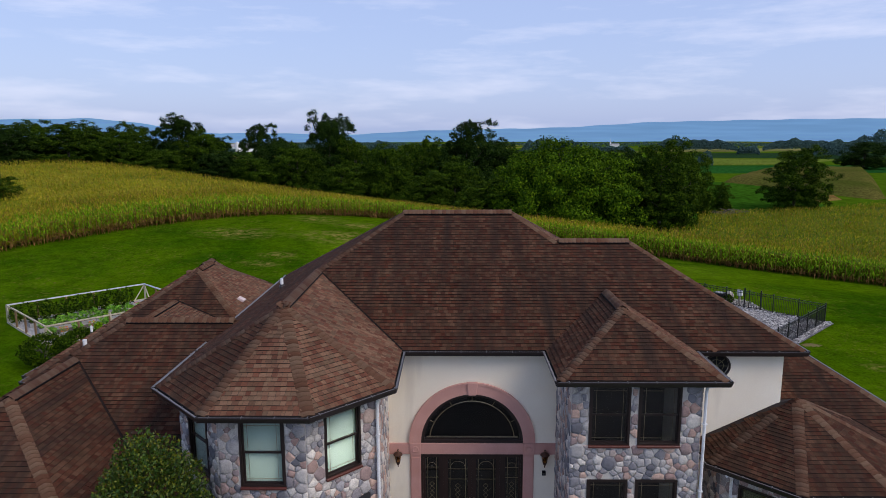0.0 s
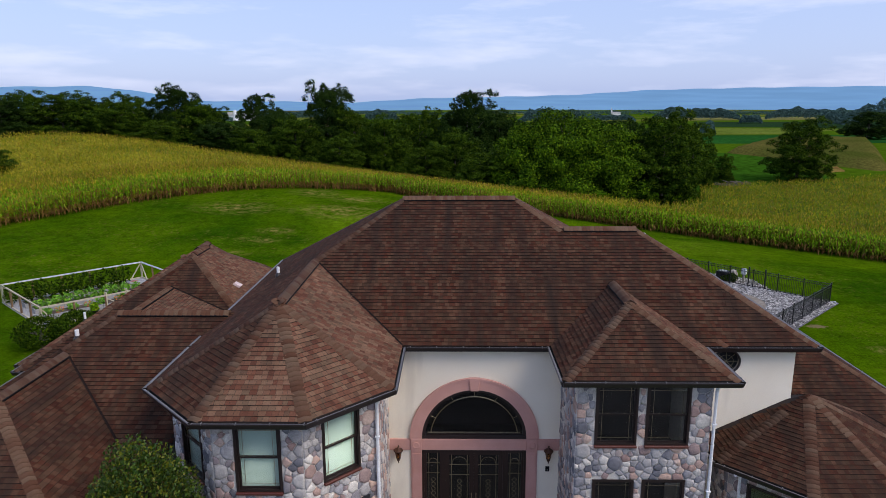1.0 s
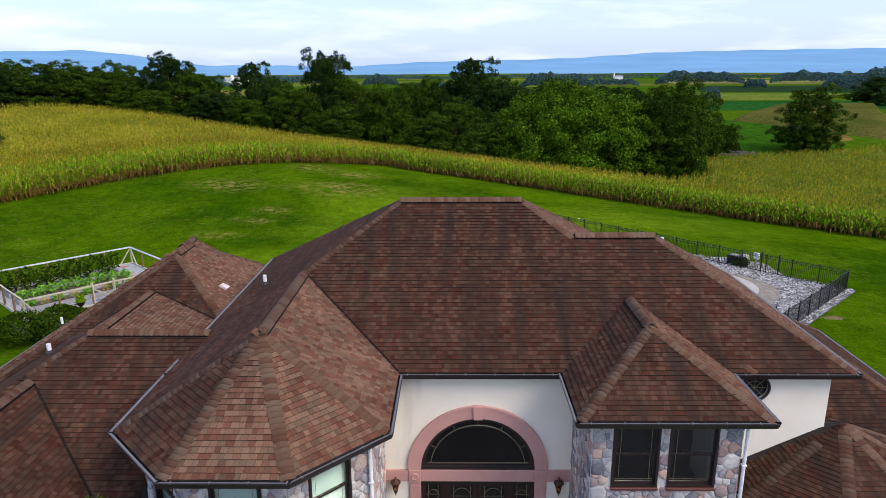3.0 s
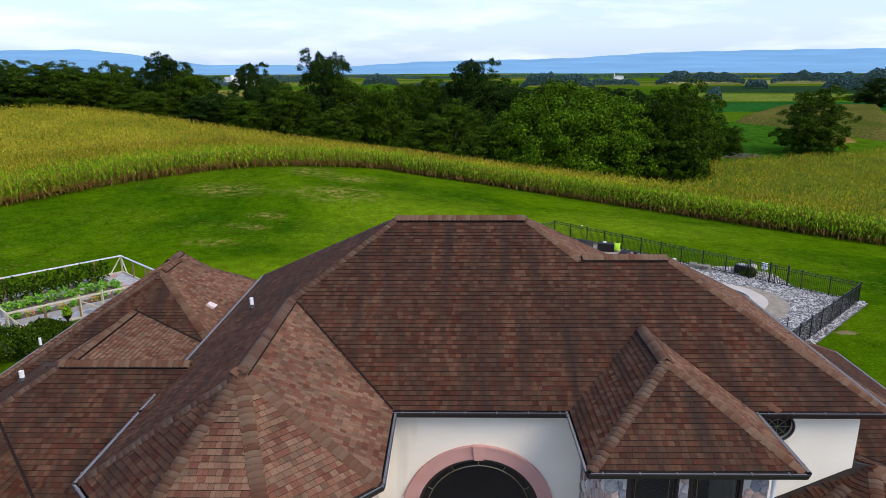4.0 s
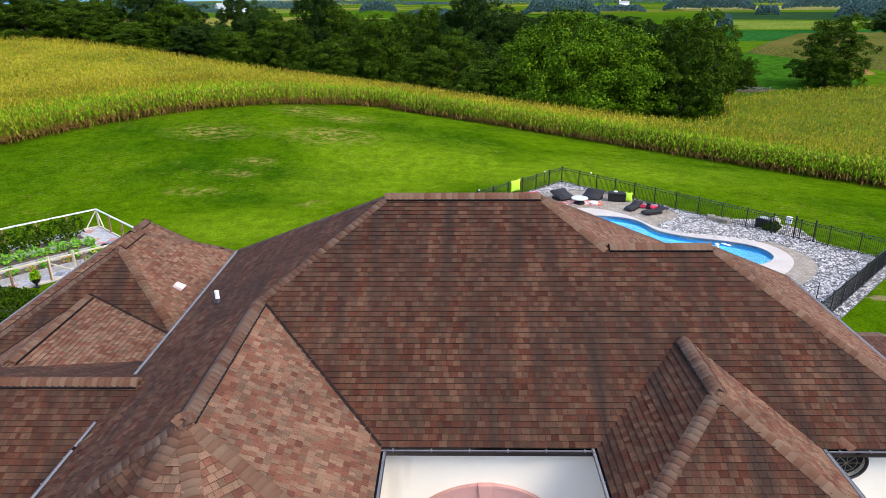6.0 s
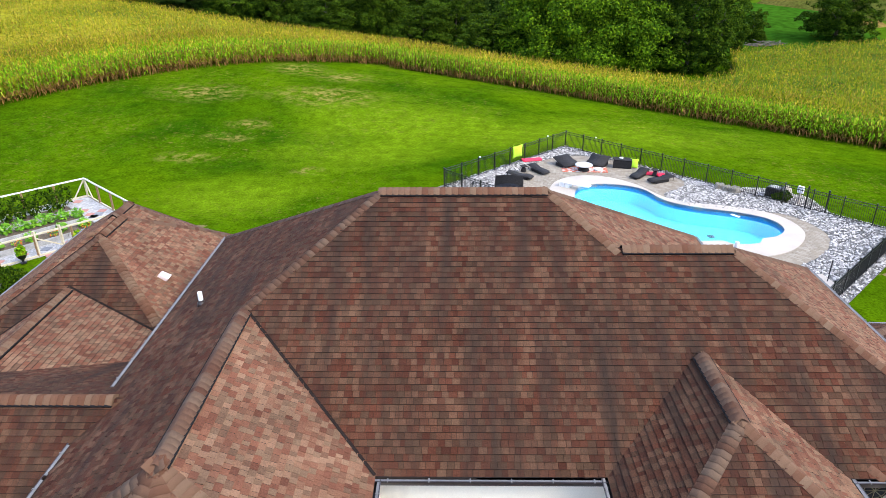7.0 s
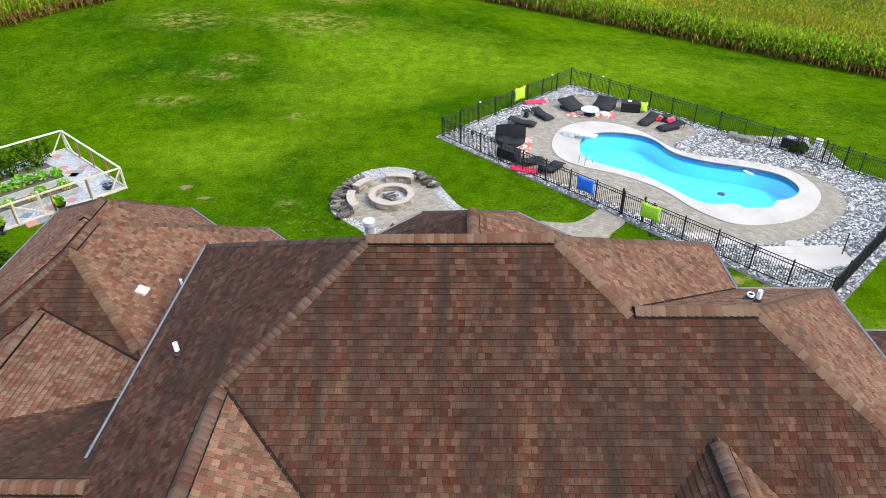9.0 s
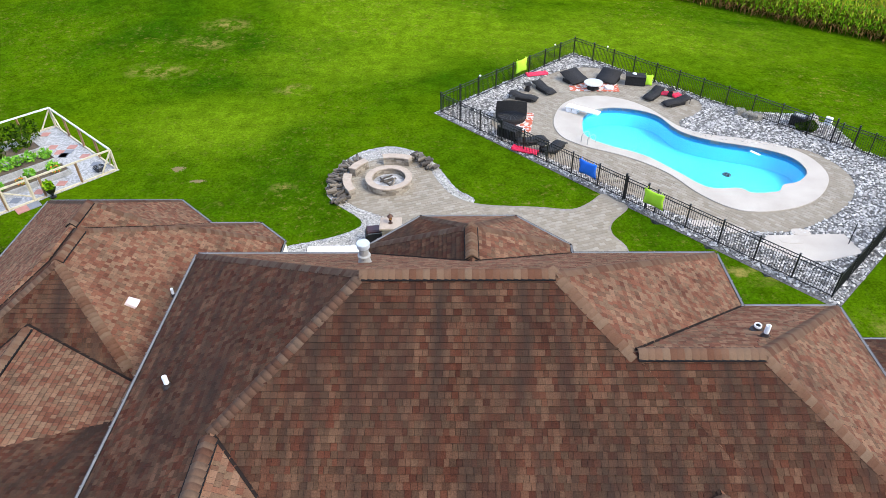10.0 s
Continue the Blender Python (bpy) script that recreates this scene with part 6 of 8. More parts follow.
# pump corner
o = yard(14.45, 16.6)
ac = thing("heat_pump", pose(o.x, o.y, 0.05, 0, 0, YAW), "black pool heat pump with slatted sides", "heat pump")
part("body", box((-0.42, -0.36, 0), (0.42, 0.36, 0.66), 0.04), m_fence, ac)
part("fan_grille", lathe([(0.28, 0.66), (0.28, 0.68), (0.05, 0.69)], 20), m_metal, ac)
for k in range(6):
    part("slat", box((-0.38, -0.375, 0.10 + k * 0.09), (0.38, -0.361, 0.14 + k * 0.09)), m_wicker, ac)
o = yard(14.8, 17.25)
ft = thing("pool_filter", pose(o.x, o.y, 0.05), "beige dome pool filter among plants", "filter")
part("tank", lathe([(0.26, 0), (0.30, 0.1), (0.30, 0.55), (0.22, 0.72), (0.08, 0.8)], 20), m_concrete, ft)
part("clamp", lathe([(0.32, 0.38), (0.32, 0.44)], 20), m_metal, ft)
o = yard(14.3, 18.25)
mt = thing("meter_post", pose(o.x, o.y, 0, 0, 0, YAW), "white electric box on a post", "electric box")
part("post", box((-0.06, -0.05, 0), (0.06, 0.05, 0.9)), m_concrete, mt)
part("case", box((-0.19, -0.1, 0.75), (0.19, 0.1, 1.2), 0.02), m_white, mt)
part("door", box((-0.155, -0.115, 0.8), (0.155, -0.1, 1.15), 0.008), m_white, mt)
m_boulder = material("tan_boulder", [(0.3, (0.13, 0.115, 0.09)), (0.7, (0.27, 0.24, 0.19))], scale=4, rough=0.95, fine=14, vary=0.4, bump=0.8, dist=0.05)
for a, b, r in ((13.3, 13.45, 0.30), (13.35, 13.95, 0.26), (13.4, 14.45, 0.32)):
    o = yard(a, b)
    bm = bmesh.new()
    add_box(bm, (-r, -r * 0.8, -r * 0.7), (r, r * 0.8, r * 0.7), r * 0.25)
    bmesh.ops.subdivide_edges(bm, edges=list(bm.edges), cuts=2, use_grid_fill=True)
    for v in bm.verts:
        v.co = v.co * (1 + 0.30 * noise.noise(v.co * 4.0 + Vector((b * 3, 0, 0))))
    ob = part("boulder", bm, m_boulder, None)
    ob.matrix_world = pose(o.x, o.y, 0.2, 0, 0, 40 * b)
    tagged(ob, "rough tan stone block on the river rock", "boulder", "boulders")


def spot(x, y, z0=0.05):
    ob = thing("garden_spotlight", pose(x, y, z0), "small black spotlight on a stake", "spotlight", "garden spotlights")
    part("stake", tube((0, 0, 0), (0, 0, 0.3), 0.02), m_fence, ob)
    part("head", lathe([(0.05, 0), (0.1, 0.06), (0.11, 0.24), (0.09, 0.25)], 12, pose(0, 0, 0.3, 50)), m_fence, ob)


for a, b in ((1.2, 1.6), (YARD_A - 0.8, 9.6)):
    o = yard(a, b)
    spot(o.x, o.y)


def solar_light(x, y):
    ob = thing("solar_light", pose(x, y, float(ground_z(x, y))), "slim post light with a white cap outside the fence", "garden light", "post lights")
    part("pole", tube((0, 0, 0), (0, 0, 1.3), 0.016), m_fence, ob)
    part("head", lathe([(0.04, 1.28), (0.06, 1.31), (0.07, 1.36), (0.03, 1.38)], 12), m_white, ob)


for x, y in ((1.96, 57.05), (7.56, 62.5), (11.28, 62.05)):
    solar_light(x, y)


# fallen leaves on the basin floor
leaf_rng = np.random.default_rng(31)
lv, lf = [], []
for k in range(70):
    x, y = 10.9 + leaf_rng.normal() * 0.7, 51.4 + leaf_rng.normal() * 0.45
    if not inside(WATER, x, y):
        continue
    a, s = leaf_rng.uniform(0, 6.3), leaf_rng.uniform(0.03, 0.07)
    i = len(lv)
    lv += [(x + s * math.cos(a + q * 1.57), y + 0.6 * s * math.sin(a + q * 1.57), -1.19) for q in range(4)]
    lf.append((i, i + 1, i + 2, i + 3))
tagged(mesh_object("fallen_leaves", lv, lf, m_wicker), "dark fallen leaves lying on the pool floor", "leaves", kind="stuff")

tagged(part("side_path", slab([(10.4, 35.2), (10.8, 36.85), (12.1, 36.3), (13.1, 35.85), (12.6, 34.6)], -0.1, 0.05), m_concrete), "pale concrete path beside the house", "path", kind="structure")

# ---- fire pit terrace ----
TERRACE = smooth_loop([(-5.3, 44.0), (-5.9, 46.2), (-4.6, 48.2), (-3.0, 48.7), (-1.4, 47.8), (-0.7, 46.2), (0.2, 44.6), (1.7, 43.8), (4.5, 43.55), (6.2, 43.35), (7.2, 43.95), (8.0, 44.75), (8.55, 44.15), (9.1, 43.45), (8.1, 42.2), (7.9, 41.2), (8.4, 39.8), (7.6, 37.0), (4.0, 34.0), (-0.5, 33.8), (-1.4, 38.0), (-1.6, 41.3), (-3.2, 42.6)], 4)
FIRE_BED = smooth_loop([(-6.5, 44.7), (-6.35, 47.4), (-5.2, 49.3), (-3.2, 49.9), (-1.2, 48.5), (0.3, 45.4), (1.3, 44.2), (0.4, 43.0), (-1.2, 40.0), (-2.4, 38.6), (-4.0, 39.3), (-7.6, 39.6), (-7.9, 40.2), (-6.2, 40.8), (-4.7, 41.6), (-4.5, 42.5)], 4)
tagged(part("gravel_border", plate(FIRE_BED, [], -0.1, 0.012), m_fine_gravel), "bed of small white gravel round the fire pit", "gravel", kind="structure")
pavers("terrace_paving", TERRACE, [], 9, "tan concrete pavers of the rear terrace and path", turn=20.0, z=0.025)


def in_fire_bed(rng):
    x, y = rng.uniform(-8, 1.4), rng.uniform(38.5, 50)
    return (x, y, 0.02) if inside(FIRE_BED, x, y) and not inside(TERRACE, x, y) else None


rocks("white_gravel", 9500, in_fire_bed, 0.022, 0.05, 4, "loose small white gravel", m_gravel)
m_block = material("tan_wall_block", [(0.0, (0.16, 0.13, 0.10)), (0.5, (0.26, 0.215, 0.165)), (1.0, (0.36, 0.31, 0.25))], scale=2, rough=0.92, fine=18, vary=0.2, source="object", bump=0.5)
m_capstone = plain("pale_capstone", (0.36, 0.285, 0.22), 0.9, bump=0.2)
m_ash = material("grey_ash", [(0.3, (0.16, 0.15, 0.14)), (0.7, (0.48, 0.46, 0.44))], scale=3, rough=0.95, fine=16, vary=0.3, bump=0.5)
m_log = material("split_firewood", [(0.0, (0.04, 0.032, 0.026)), (0.5, (0.085, 0.07, 0.055)), (1.0, (0.19, 0.155, 0.115))], scale=4, rough=0.9, fine=24, vary=0.3, source="object", bump=0.5)
FIRE = (-3.28, 45.75)


def arc_block(r0, r1, a0, a1, z0, z1, gap=0.004):
    """A block bent round an arc, in degrees."""
    bm = bmesh.new()
    rows = []
    g = math.degrees(gap / r1)
    for k in range(4):
        a = math.radians(a0 + g + (a1 - a0 - 2 * g) * k / 3)
        rows.append([bm.verts.new((r * math.cos(a), r * math.sin(a), z)) for r, z in ((r0, z0 + gap), (r1, z0 + gap), (r1, z1 - gap), (r0, z1 - gap))])
    for a, b in zip(rows, rows[1:]):
        for j in range(4):
            bm.faces.new((a[j], a[(j + 1) % 4], b[(j + 1) % 4], b[j]))
    bm.faces.new(rows[0][::-1])
    bm.faces.new(rows[-1])
    return bm


def ring_wall(ob, r0, r1, a0, a1, courses, high, size, cap, rng):
    for c in range(courses):
        n = max(2, round(math.radians(a1 - a0) * r1 / size))
        off = 0.5 * (c % 2) * (a1 - a0) / n
        for k in range(n + (1 if off and a1 - a0 < 359 else 0)):
            b0, b1 = a0 + (a1 - a0) * k / n - off, a0 + (a1 - a0) * (k + 1) / n - off
            if a1 - a0 < 359:
                b0, b1 = max(b0, a0), min(b1, a1)
            part("block", arc_block(r0 + rng.uniform(0, 0.012), r1 - rng.uniform(0, 0.015), b0, b1, c * high, (c + 1) * high), m_block, ob)
    n = max(3, round(math.radians(a1 - a0) * r1 / 0.5))
    for k in range(n):
        part("capstone", arc_block(r0 - 0.04, r1 + 0.04, a0 + (a1 - a0) * k / n, a0 + (a1 - a0) * (k + 1) / n, courses * high, courses * high + 0.07), m_capstone, ob)


fire = thing("fire_pit", pose(*FIRE, 0.05), "round tan stone fire pit with pale caps and ash inside", "fire pit")
ring_wall(fire, 0.94, 1.22, 0, 360, 3, 0.125, 0.36, True, random.Random(3))
part("ash_bed", lathe([(0.9, 0), (0.88, 0.12), (0.5, 0.16), (0.05, 0.2)], 24), m_ash, fire)
rng = random.Random(8)
for k in range(7):
    a = rng.uniform(0, 360)
    part("charred_log", tube((-0.35, 0, 0), (0.35, 0, rng.uniform(0.02, 0.14)), 0.05, 0.04, 8), m_log, fire).matrix_local = pose(rng.uniform(-0.3, 0.3), rng.uniform(-0.3, 0.3), 0.22, 0, 0, a)
for a0, a1 in ((62, 103), (128, 158), (172, 216)):
    seat = thing("seat_wall", pose(*FIRE, 0.05), "curved low stone seat wall by the fire pit", "bench", "seat walls round the fire pit")
    ring_wall(seat, 2.05, 2.42, a0, a1, 3, 0.14, 0.36, True, random.Random(int(a0)))


def log_pile(a0, a1, r, n, seed):
    rng = random.Random(seed)
    ob = thing("firewood_pile", pose(*FIRE, 0.03), "loose stack of split grey firewood", "firewood", "firewood piles")
    for k in range(n):
        a = math.radians(rng.uniform(a0, a1))
        rr = r + rng.uniform(-0.28, 0.32)
        bm = tube((-rng.uniform(0.2, 0.3), 0, 0), (rng.uniform(0.2, 0.3), 0, 0), rng.uniform(0.06, 0.1), None, 7)
        part("log", bm, m_log, ob).matrix_local = pose(rr * math.cos(a), rr * math.sin(a), 0.08 + rng.choice((0, 0.13, 0.26)) * (1 - abs(rr - r)), rng.uniform(-12, 12), rng.uniform(-12, 12), math.degrees(a) + rng.uniform(-35, 35))


log_pile(128, 162, 2.85, 34, 1)
log_pile(168, 222, 2.9, 46, 2)
log_pile(28, 72, 2.85, 34, 4)

# lamp pillar by the terrace
pil = thing("stone_pillar", pose(-2.7, 40.1, 0.03), "square tan stone pillar with a flat cap", "pillar")
rng = random.Random(4)
for c in range(8):
    cut = rng.uniform(-0.12, 0.12)
    for lo, hi in ((-0.40, cut), (cut, 0.40)):
        part("block", box((lo + 0.004, -0.36, c * 0.17 + 0.004), (hi - 0.004, 0.36, c * 0.17 + 0.166), 0.01), m_block, pil)
part("capstone", box((-0.50, -0.46, 1.36), (0.50, 0.46, 1.46), 0.015), m_capstone, pil)
lamp = thing("pillar_lantern", pose(-2.7, 40.1, 1.49), "dark bronze lantern with amber glass on the pillar", "lantern")
part("base", lathe([(0.10, 0), (0.10, 0.03), (0.035, 0.05), (0.03, 0.14), (0.08, 0.17)], 12), m_copper, lamp)
part("glass", lathe([(0.07, 0.17), (0.11, 0.36)], 8), m_amber, lamp, "amber glass")
part("cap", lathe([(0.13, 0.36), (0.15, 0.38), (0.06, 0.47), (0.02, 0.52), (0.01, 0.55)], 12), m_copper, lamp)
grill = thing("gas_grill", pose(-3.5, 40.55, 0.03, 0, 0, 10), "dark red barbecue grill beside the pillar", "grill")
part("cart", box((-0.5, -0.26, 0.1), (0.5, 0.26, 0.66), 0.02), m_fence, grill)
part("hood", (lambda bm: (add_box(bm, (-0.44, -0.26, 0.66), (0.44, 0.26, 0.88), 0.07), bm)[-1])(bmesh.new()), plain("dark_red_enamel", (0.035, 0.004, 0.005), 0.3, bump=0), grill, "dark red hood")
part("handle", tube((-0.35, -0.30, 0.75), (0.35, -0.30, 0.75), 0.016), m_metal, grill)
bench = thing("white_table", pose(-5.22, 39.0, 0.03, 0, 0, 2), "long low white table by the rear wall", "table")
part("tabletop", box((-1.25, -0.35, 0.66), (1.25, 0.35, 0.72), 0.01), m_white, bench)
for x in (-0.85, 0.85):
    for y in (-0.22, 0.22):
        part("leg", box((x - 0.03, y - 0.03, 0), (x + 0.03, y + 0.03, 0.68)), m_white, bench)

# ---- kitchen garden ----
GR, GB, GL, GF = Vector((-18.8, 47.4, 0)), Vector((-24.8, 52.7, 0)), Vector((-31.4, 45.9, 0)), Vector((-25.5, 40.6, 0))
m_pale_wood = material("weathered_pale_wood", [(0.3, (0.40, 0.34, 0.235)), (0.7, (0.52, 0.455, 0.33))], scale=3, rough=0.85, fine=20, vary=0.15, bump=0.2)
m_pine = material("yellow_pine", [(0.3, (0.17, 0.095, 0.045)), (0.7, (0.27, 0.16, 0.08))], scale=3, rough=0.8, fine=20, vary=0.2, bump=0.2)
m_soil = material("dark_soil", [(0.3, (0.055, 0.038, 0.024)), (0.7, (0.11, 0.08, 0.05))], scale=5, rough=0.95, fine=20, vary=0.4, bump=0.6)
m_herb = material("bright_vegetable_leaf", [(0.0, (0.06, 0.20, 0.004)), (0.6, (0.13, 0.33, 0.008)), (1.0, (0.22, 0.42, 0.02))], scale=1, rough=0.6, fine=5, vary=0.25, source="island", bump=0)
m_marigold = material("marigold_bloom", [(0.0, (0.55, 0.09, 0.01)), (1.0, (0.75, 0.22, 0.02))], scale=6, rough=0.7, fine=20, vary=0.2, source="island", bump=0)
m_chip = material("white_stone_chips", [(0.3, (0.20, 0.193, 0.185)), (0.7, (0.42, 0.41, 0.395))], scale=7, rough=0.9, fine=24, vary=0.35, bump=0.5)
m_pinkslab = plain("pink_flagstone", (0.36, 0.165, 0.13), 0.85)
m_greyslab = plain("grey_flagstone", (0.16, 0.168, 0.185), 0.85)
m_rail = plain("white_painted_rail", (0.58, 0.58, 0.57), 0.6)
m_board = material("grey_weathered_board", [(0.3, (0.24, 0.235, 0.225)), (0.7, (0.34, 0.335, 0.32))], scale=3, rough=0.85, fine=20, vary=0.2, bump=0.2)
GU, GV = (GB - GR).normalized(), (GF - GR).normalized()
GW, GH = (GB - GR).length, (GF - GR).length
gdir = math.degrees(math.atan2(GV.y, GV.x))


def plot(u, v, z=0.0):
    p = GR + GU * u + GV * v
    return Vector((p.x, p.y, z))


tagged(part("garden_path", slab([tuple(p[:2]) for p in (plot(-0.1, -0.1), plot(GW + 0.1, -0.1), plot(GW + 0.1, GH + 0.1), plot(-0.1, GH + 0.1))], -0.4, 0.03), m_chip), "white stone chips between the garden beds", "gravel", kind="structure")
frame_ob = thing("garden_rail_fence", pose(0, 0, 0), "pale timber rail frame round the kitchen garden", "fence")


def beam(p, q, t, mat, name="rail"):
    bm = bmesh.new()
    d = (q - p).normalized()
    rot = d.to_track_quat("X", "Z").to_matrix().to_4x4()
    add_box(bm, (0, -t, -t), ((q - p).length, t, t), 0, Matrix.Translation(p) @ rot)
    return part(name, bm, mat, frame_ob)


cn = [plot(0, 0), plot(GW, 0), plot(GW, GH), plot(0, GH)]
for k in range(4):
    p, q = cn[k], cn[(k + 1) % 4]
    up = Vector((0, 0, 1.3))
    beam(p + up, q + up, 0.042, m_rail if k < 2 else m_pale_wood)
    beam(p + Vector((0, 0, 0.06)), q + Vector((0, 0, 0.06)), 0.05, m_pale_wood, "sill")
    n = 4 if k % 2 == 0 else 5
    for i in range(n):
        o = p + (q - p) * (i / n)
        beam(o, o + Vector((0, 0, 1.27)), 0.05, m_pine if i else m_pale_wood, "post")
    d = (q - p).normalized()
    beam(p + up * 0.97, p + d * 0.85 + Vector((0, 0, 0.05)), 0.035, m_pale_wood, "brace")
    beam(q + up * 0.97, q - d * 0.85 + Vector((0, 0, 0.05)), 0.035, m_pale_wood, "brace")
for v in (4.4, 5.7):
    o = plot(0, v)
    beam(o, o + Vector((0, 0, 1.5)), 0.06, m_pale_wood, "gate_post")
beam(plot(0, 4.4, 0.3), plot(0, 5.7, 1.1), 0.03, m_pale_wood, "gate_brace")
for v, w, mt in ((4.6, 0.6, m_greyslab), (5.2, 0.6, m_pinkslab)):
    c = plot(-0.4, v)
    tagged(part("flagstone", box((-0.3, -0.3, 0.0), (0.3, 0.3, 0.05), 0.006, pose(c.x, c.y, 0, 0, 0, gdir)), mt), "square coloured flagstone at the garden gate", "flagstone", "garden flagstones")
rng = random.Random(12)
for k in range(15):
    u, v = rng.uniform(0.5, GW - 0.5), rng.choice((0.5, 0.9, 1.3))
    if k > 8:
        u, v = 0.75, 1.5 + (k - 8) * 1.2
    c = plot(u, v)
    tagged(part("flagstone", box((-0.24, -0.24, 0.02), (0.24, 0.24, 0.05), 0.006, pose(c.x, c.y, 0, 0, 0, gdir + 45)), rng.choice((m_pinkslab, m_greyslab))), "square coloured flagstone set in white chips", "flagstone", "garden flagstones")


def leaf_ball(cx, cy, cz, rx, rz, n, size, rng):
    """Quads for a tuft of leaves: random little blades in a squashed ball."""
    d = rng.normal(size=(n, 3))
    d /= np.linalg.norm(d, axis=1)[:, None]
    c = d * (rng.uniform(0.45, 1.0, (n, 1)) ** 0.5) * np.array([rx, rx, rz]) + np.array([cx, cy, cz])
    t = rng.normal(size=(n, 3)) + d * 0.8
    t /= np.linalg.norm(t, axis=1)[:, None]
    b = np.cross(t, rng.normal(size=(n, 3)))
    b /= np.linalg.norm(b, axis=1)[:, None]
    s = size * rng.uniform(0.6, 1.3, (n, 1))
    return np.stack([c - t * s, c + b * s * 0.45, c + t * s, c - b * s * 0.45], 1)


def quads_object(name, quads, mats, index=None, parent=None):
    v = quads.reshape(-1, 3)
    me = bpy.data.meshes.new(name)
    n = len(quads)
    me.vertices.add(len(v))
    me.vertices.foreach_set("co", v.astype(np.float32).ravel())
    me.loops.add(4 * n)
    me.loops.foreach_set("vertex_index", np.arange(4 * n, dtype=np.int32))
    me.polygons.add(n)
    me.polygons.foreach_set("loop_start", np.arange(0, 4 * n, 4, dtype=np.int32))
    for m in mats if isinstance(mats, (list, tuple)) else (mats,):
        me.materials.append(m)
    if index is not None:
        me.polygons.foreach_set("material_index", index.astype(np.int32))
    me.update(calc_edges=True)
    me.validate()
    ob = new(name, me)
    ob.parent = parent
    return ob


nrng = np.random.default_rng(5)


def planter(u, plants, tall, mat, label):
    bed = thing("raised_bed", pose(0, 0, 0), label, "planter", "raised beds")
    for du in (-0.55, 0.55):
        a, b = plot(u + du, 1.9), plot(u + du, GH - 0.6)
        m = between(a, b, 0.03)
        n = 4
        ln = (b - a).length / n
        for i in range(n):
            part("board", box((-2 * ln + i * ln + 0.01, -0.03, 0), (-2 * ln + (i + 1) * ln - 0.01, 0.03, 0.32), 0.006, m), m_board, bed)
    for v in (1.9, GH - 0.6):
        part("end_board", box((-0.55, -0.03, 0), (0.55, 0.03, 0.32), 0.006, between(plot(u - 0.5, v), plot(u + 0.5, v), 0.03)), m_board, bed)
    a, b = plot(u, 1.93), plot(u, GH - 0.63)
    part("soil", box((-(b - a).length / 2, -0.52, 0), ((b - a).length / 2, 0.52, 0.27), 0, between(a, b, 0.03)), m_soil, bed)
    for i in range(plants):
        v = 2.3 + (GH - 3.3) * (i + nrng.uniform(-0.2, 0.2)) / max(1, plants - 1)
        c = plot(u + nrng.uniform(-0.18, 0.18), v)
        h = tall * nrng.uniform(0.7, 1.2)
        ob = quads_object("plant", leaf_ball(c.x, c.y, 0.3 + h * 0.5, 0.34, h * 0.55, 110, 0.13, nrng), mat)
        tagged(ob, "leafy green vegetable plant in a raised bed", "plant", "vegetable plants")


planter(1.95, 5, 0.45, m_herb, "pale board raised bed with herbs and marigolds")
planter(3.85, 11, 0.6, m_herb, "pale board raised bed with a row of vegetables")
planter(5.75, 9, 1.0, m_leaf, "pale board raised bed with tall dark plants")
for v in (2.5, 4.3, 6.2, 8.0):
    c = plot(1.75, v)
    ob = quads_object("marigold", leaf_ball(c.x, c.y, 0.48, 0.3, 0.2, 90, 0.07, nrng), (m_herb, m_marigold), (nrng.random(90) < 0.45))
    tagged(ob, "low clump of orange marigolds", "flowers", "marigolds")
c = plot(GW - 0.6, 3.5)
for k in range(12):
    p = plot(GW - nrng.uniform(0.4, 1.3), 1.6 + k * 0.7)
    ob = quads_object("garden_shrub", leaf_ball(p.x, p.y, 0.75, 0.5, 0.7, 170, 0.12, nrng), m_leaf)
    tagged(ob, "leafy shrub growing against the garden frame", "shrub", "garden shrubs")


def urn(u, v):
    c = plot(u, v)
    ob = thing("garden_urn", pose(c.x, c.y, 0.03), "black urn planter with a pale grass plant", "urn", "urns at the gate")
    part("bowl", lathe([(0.16, 0), (0.16, 0.05), (0.06, 0.1), (0.06, 0.18), (0.2, 0.34), (0.27, 0.52), (0.30, 0.55), (0.24, 0.52), (0.02, 0.48)], 18), m_fence, ob)
    quads_object("grass", leaf_ball(0, 0, 0.72, 0.24, 0.26, 90, 0.16, nrng), m_corn, None, ob)


urn(-0.35, 3.6)
urn(-0.35, 6.6)
c = plot(0.55, 0.7)
hose = thing("garden_hose", pose(c.x, c.y, 0.04), "coiled dark garden hose on a reel", "hose")
for k in range(4):
    bm = bmesh.new()
    pts = [((0.2 + 0.03 * k) * math.cos(a), (0.2 + 0.03 * k) * math.sin(a), 0.05 + 0.07 * k) for a in np.linspace(0, 2 * math.pi, 17)]
    for p, q in zip(pts, pts[1:]):
        add_tube(bm, p, q, 0.028, sides=6, caps=False)
    part("coil", bm, m_fence, hose)
part("reel", lathe([(0.06, 0), (0.06, 0.4)], 10), m_greyslab, hose)

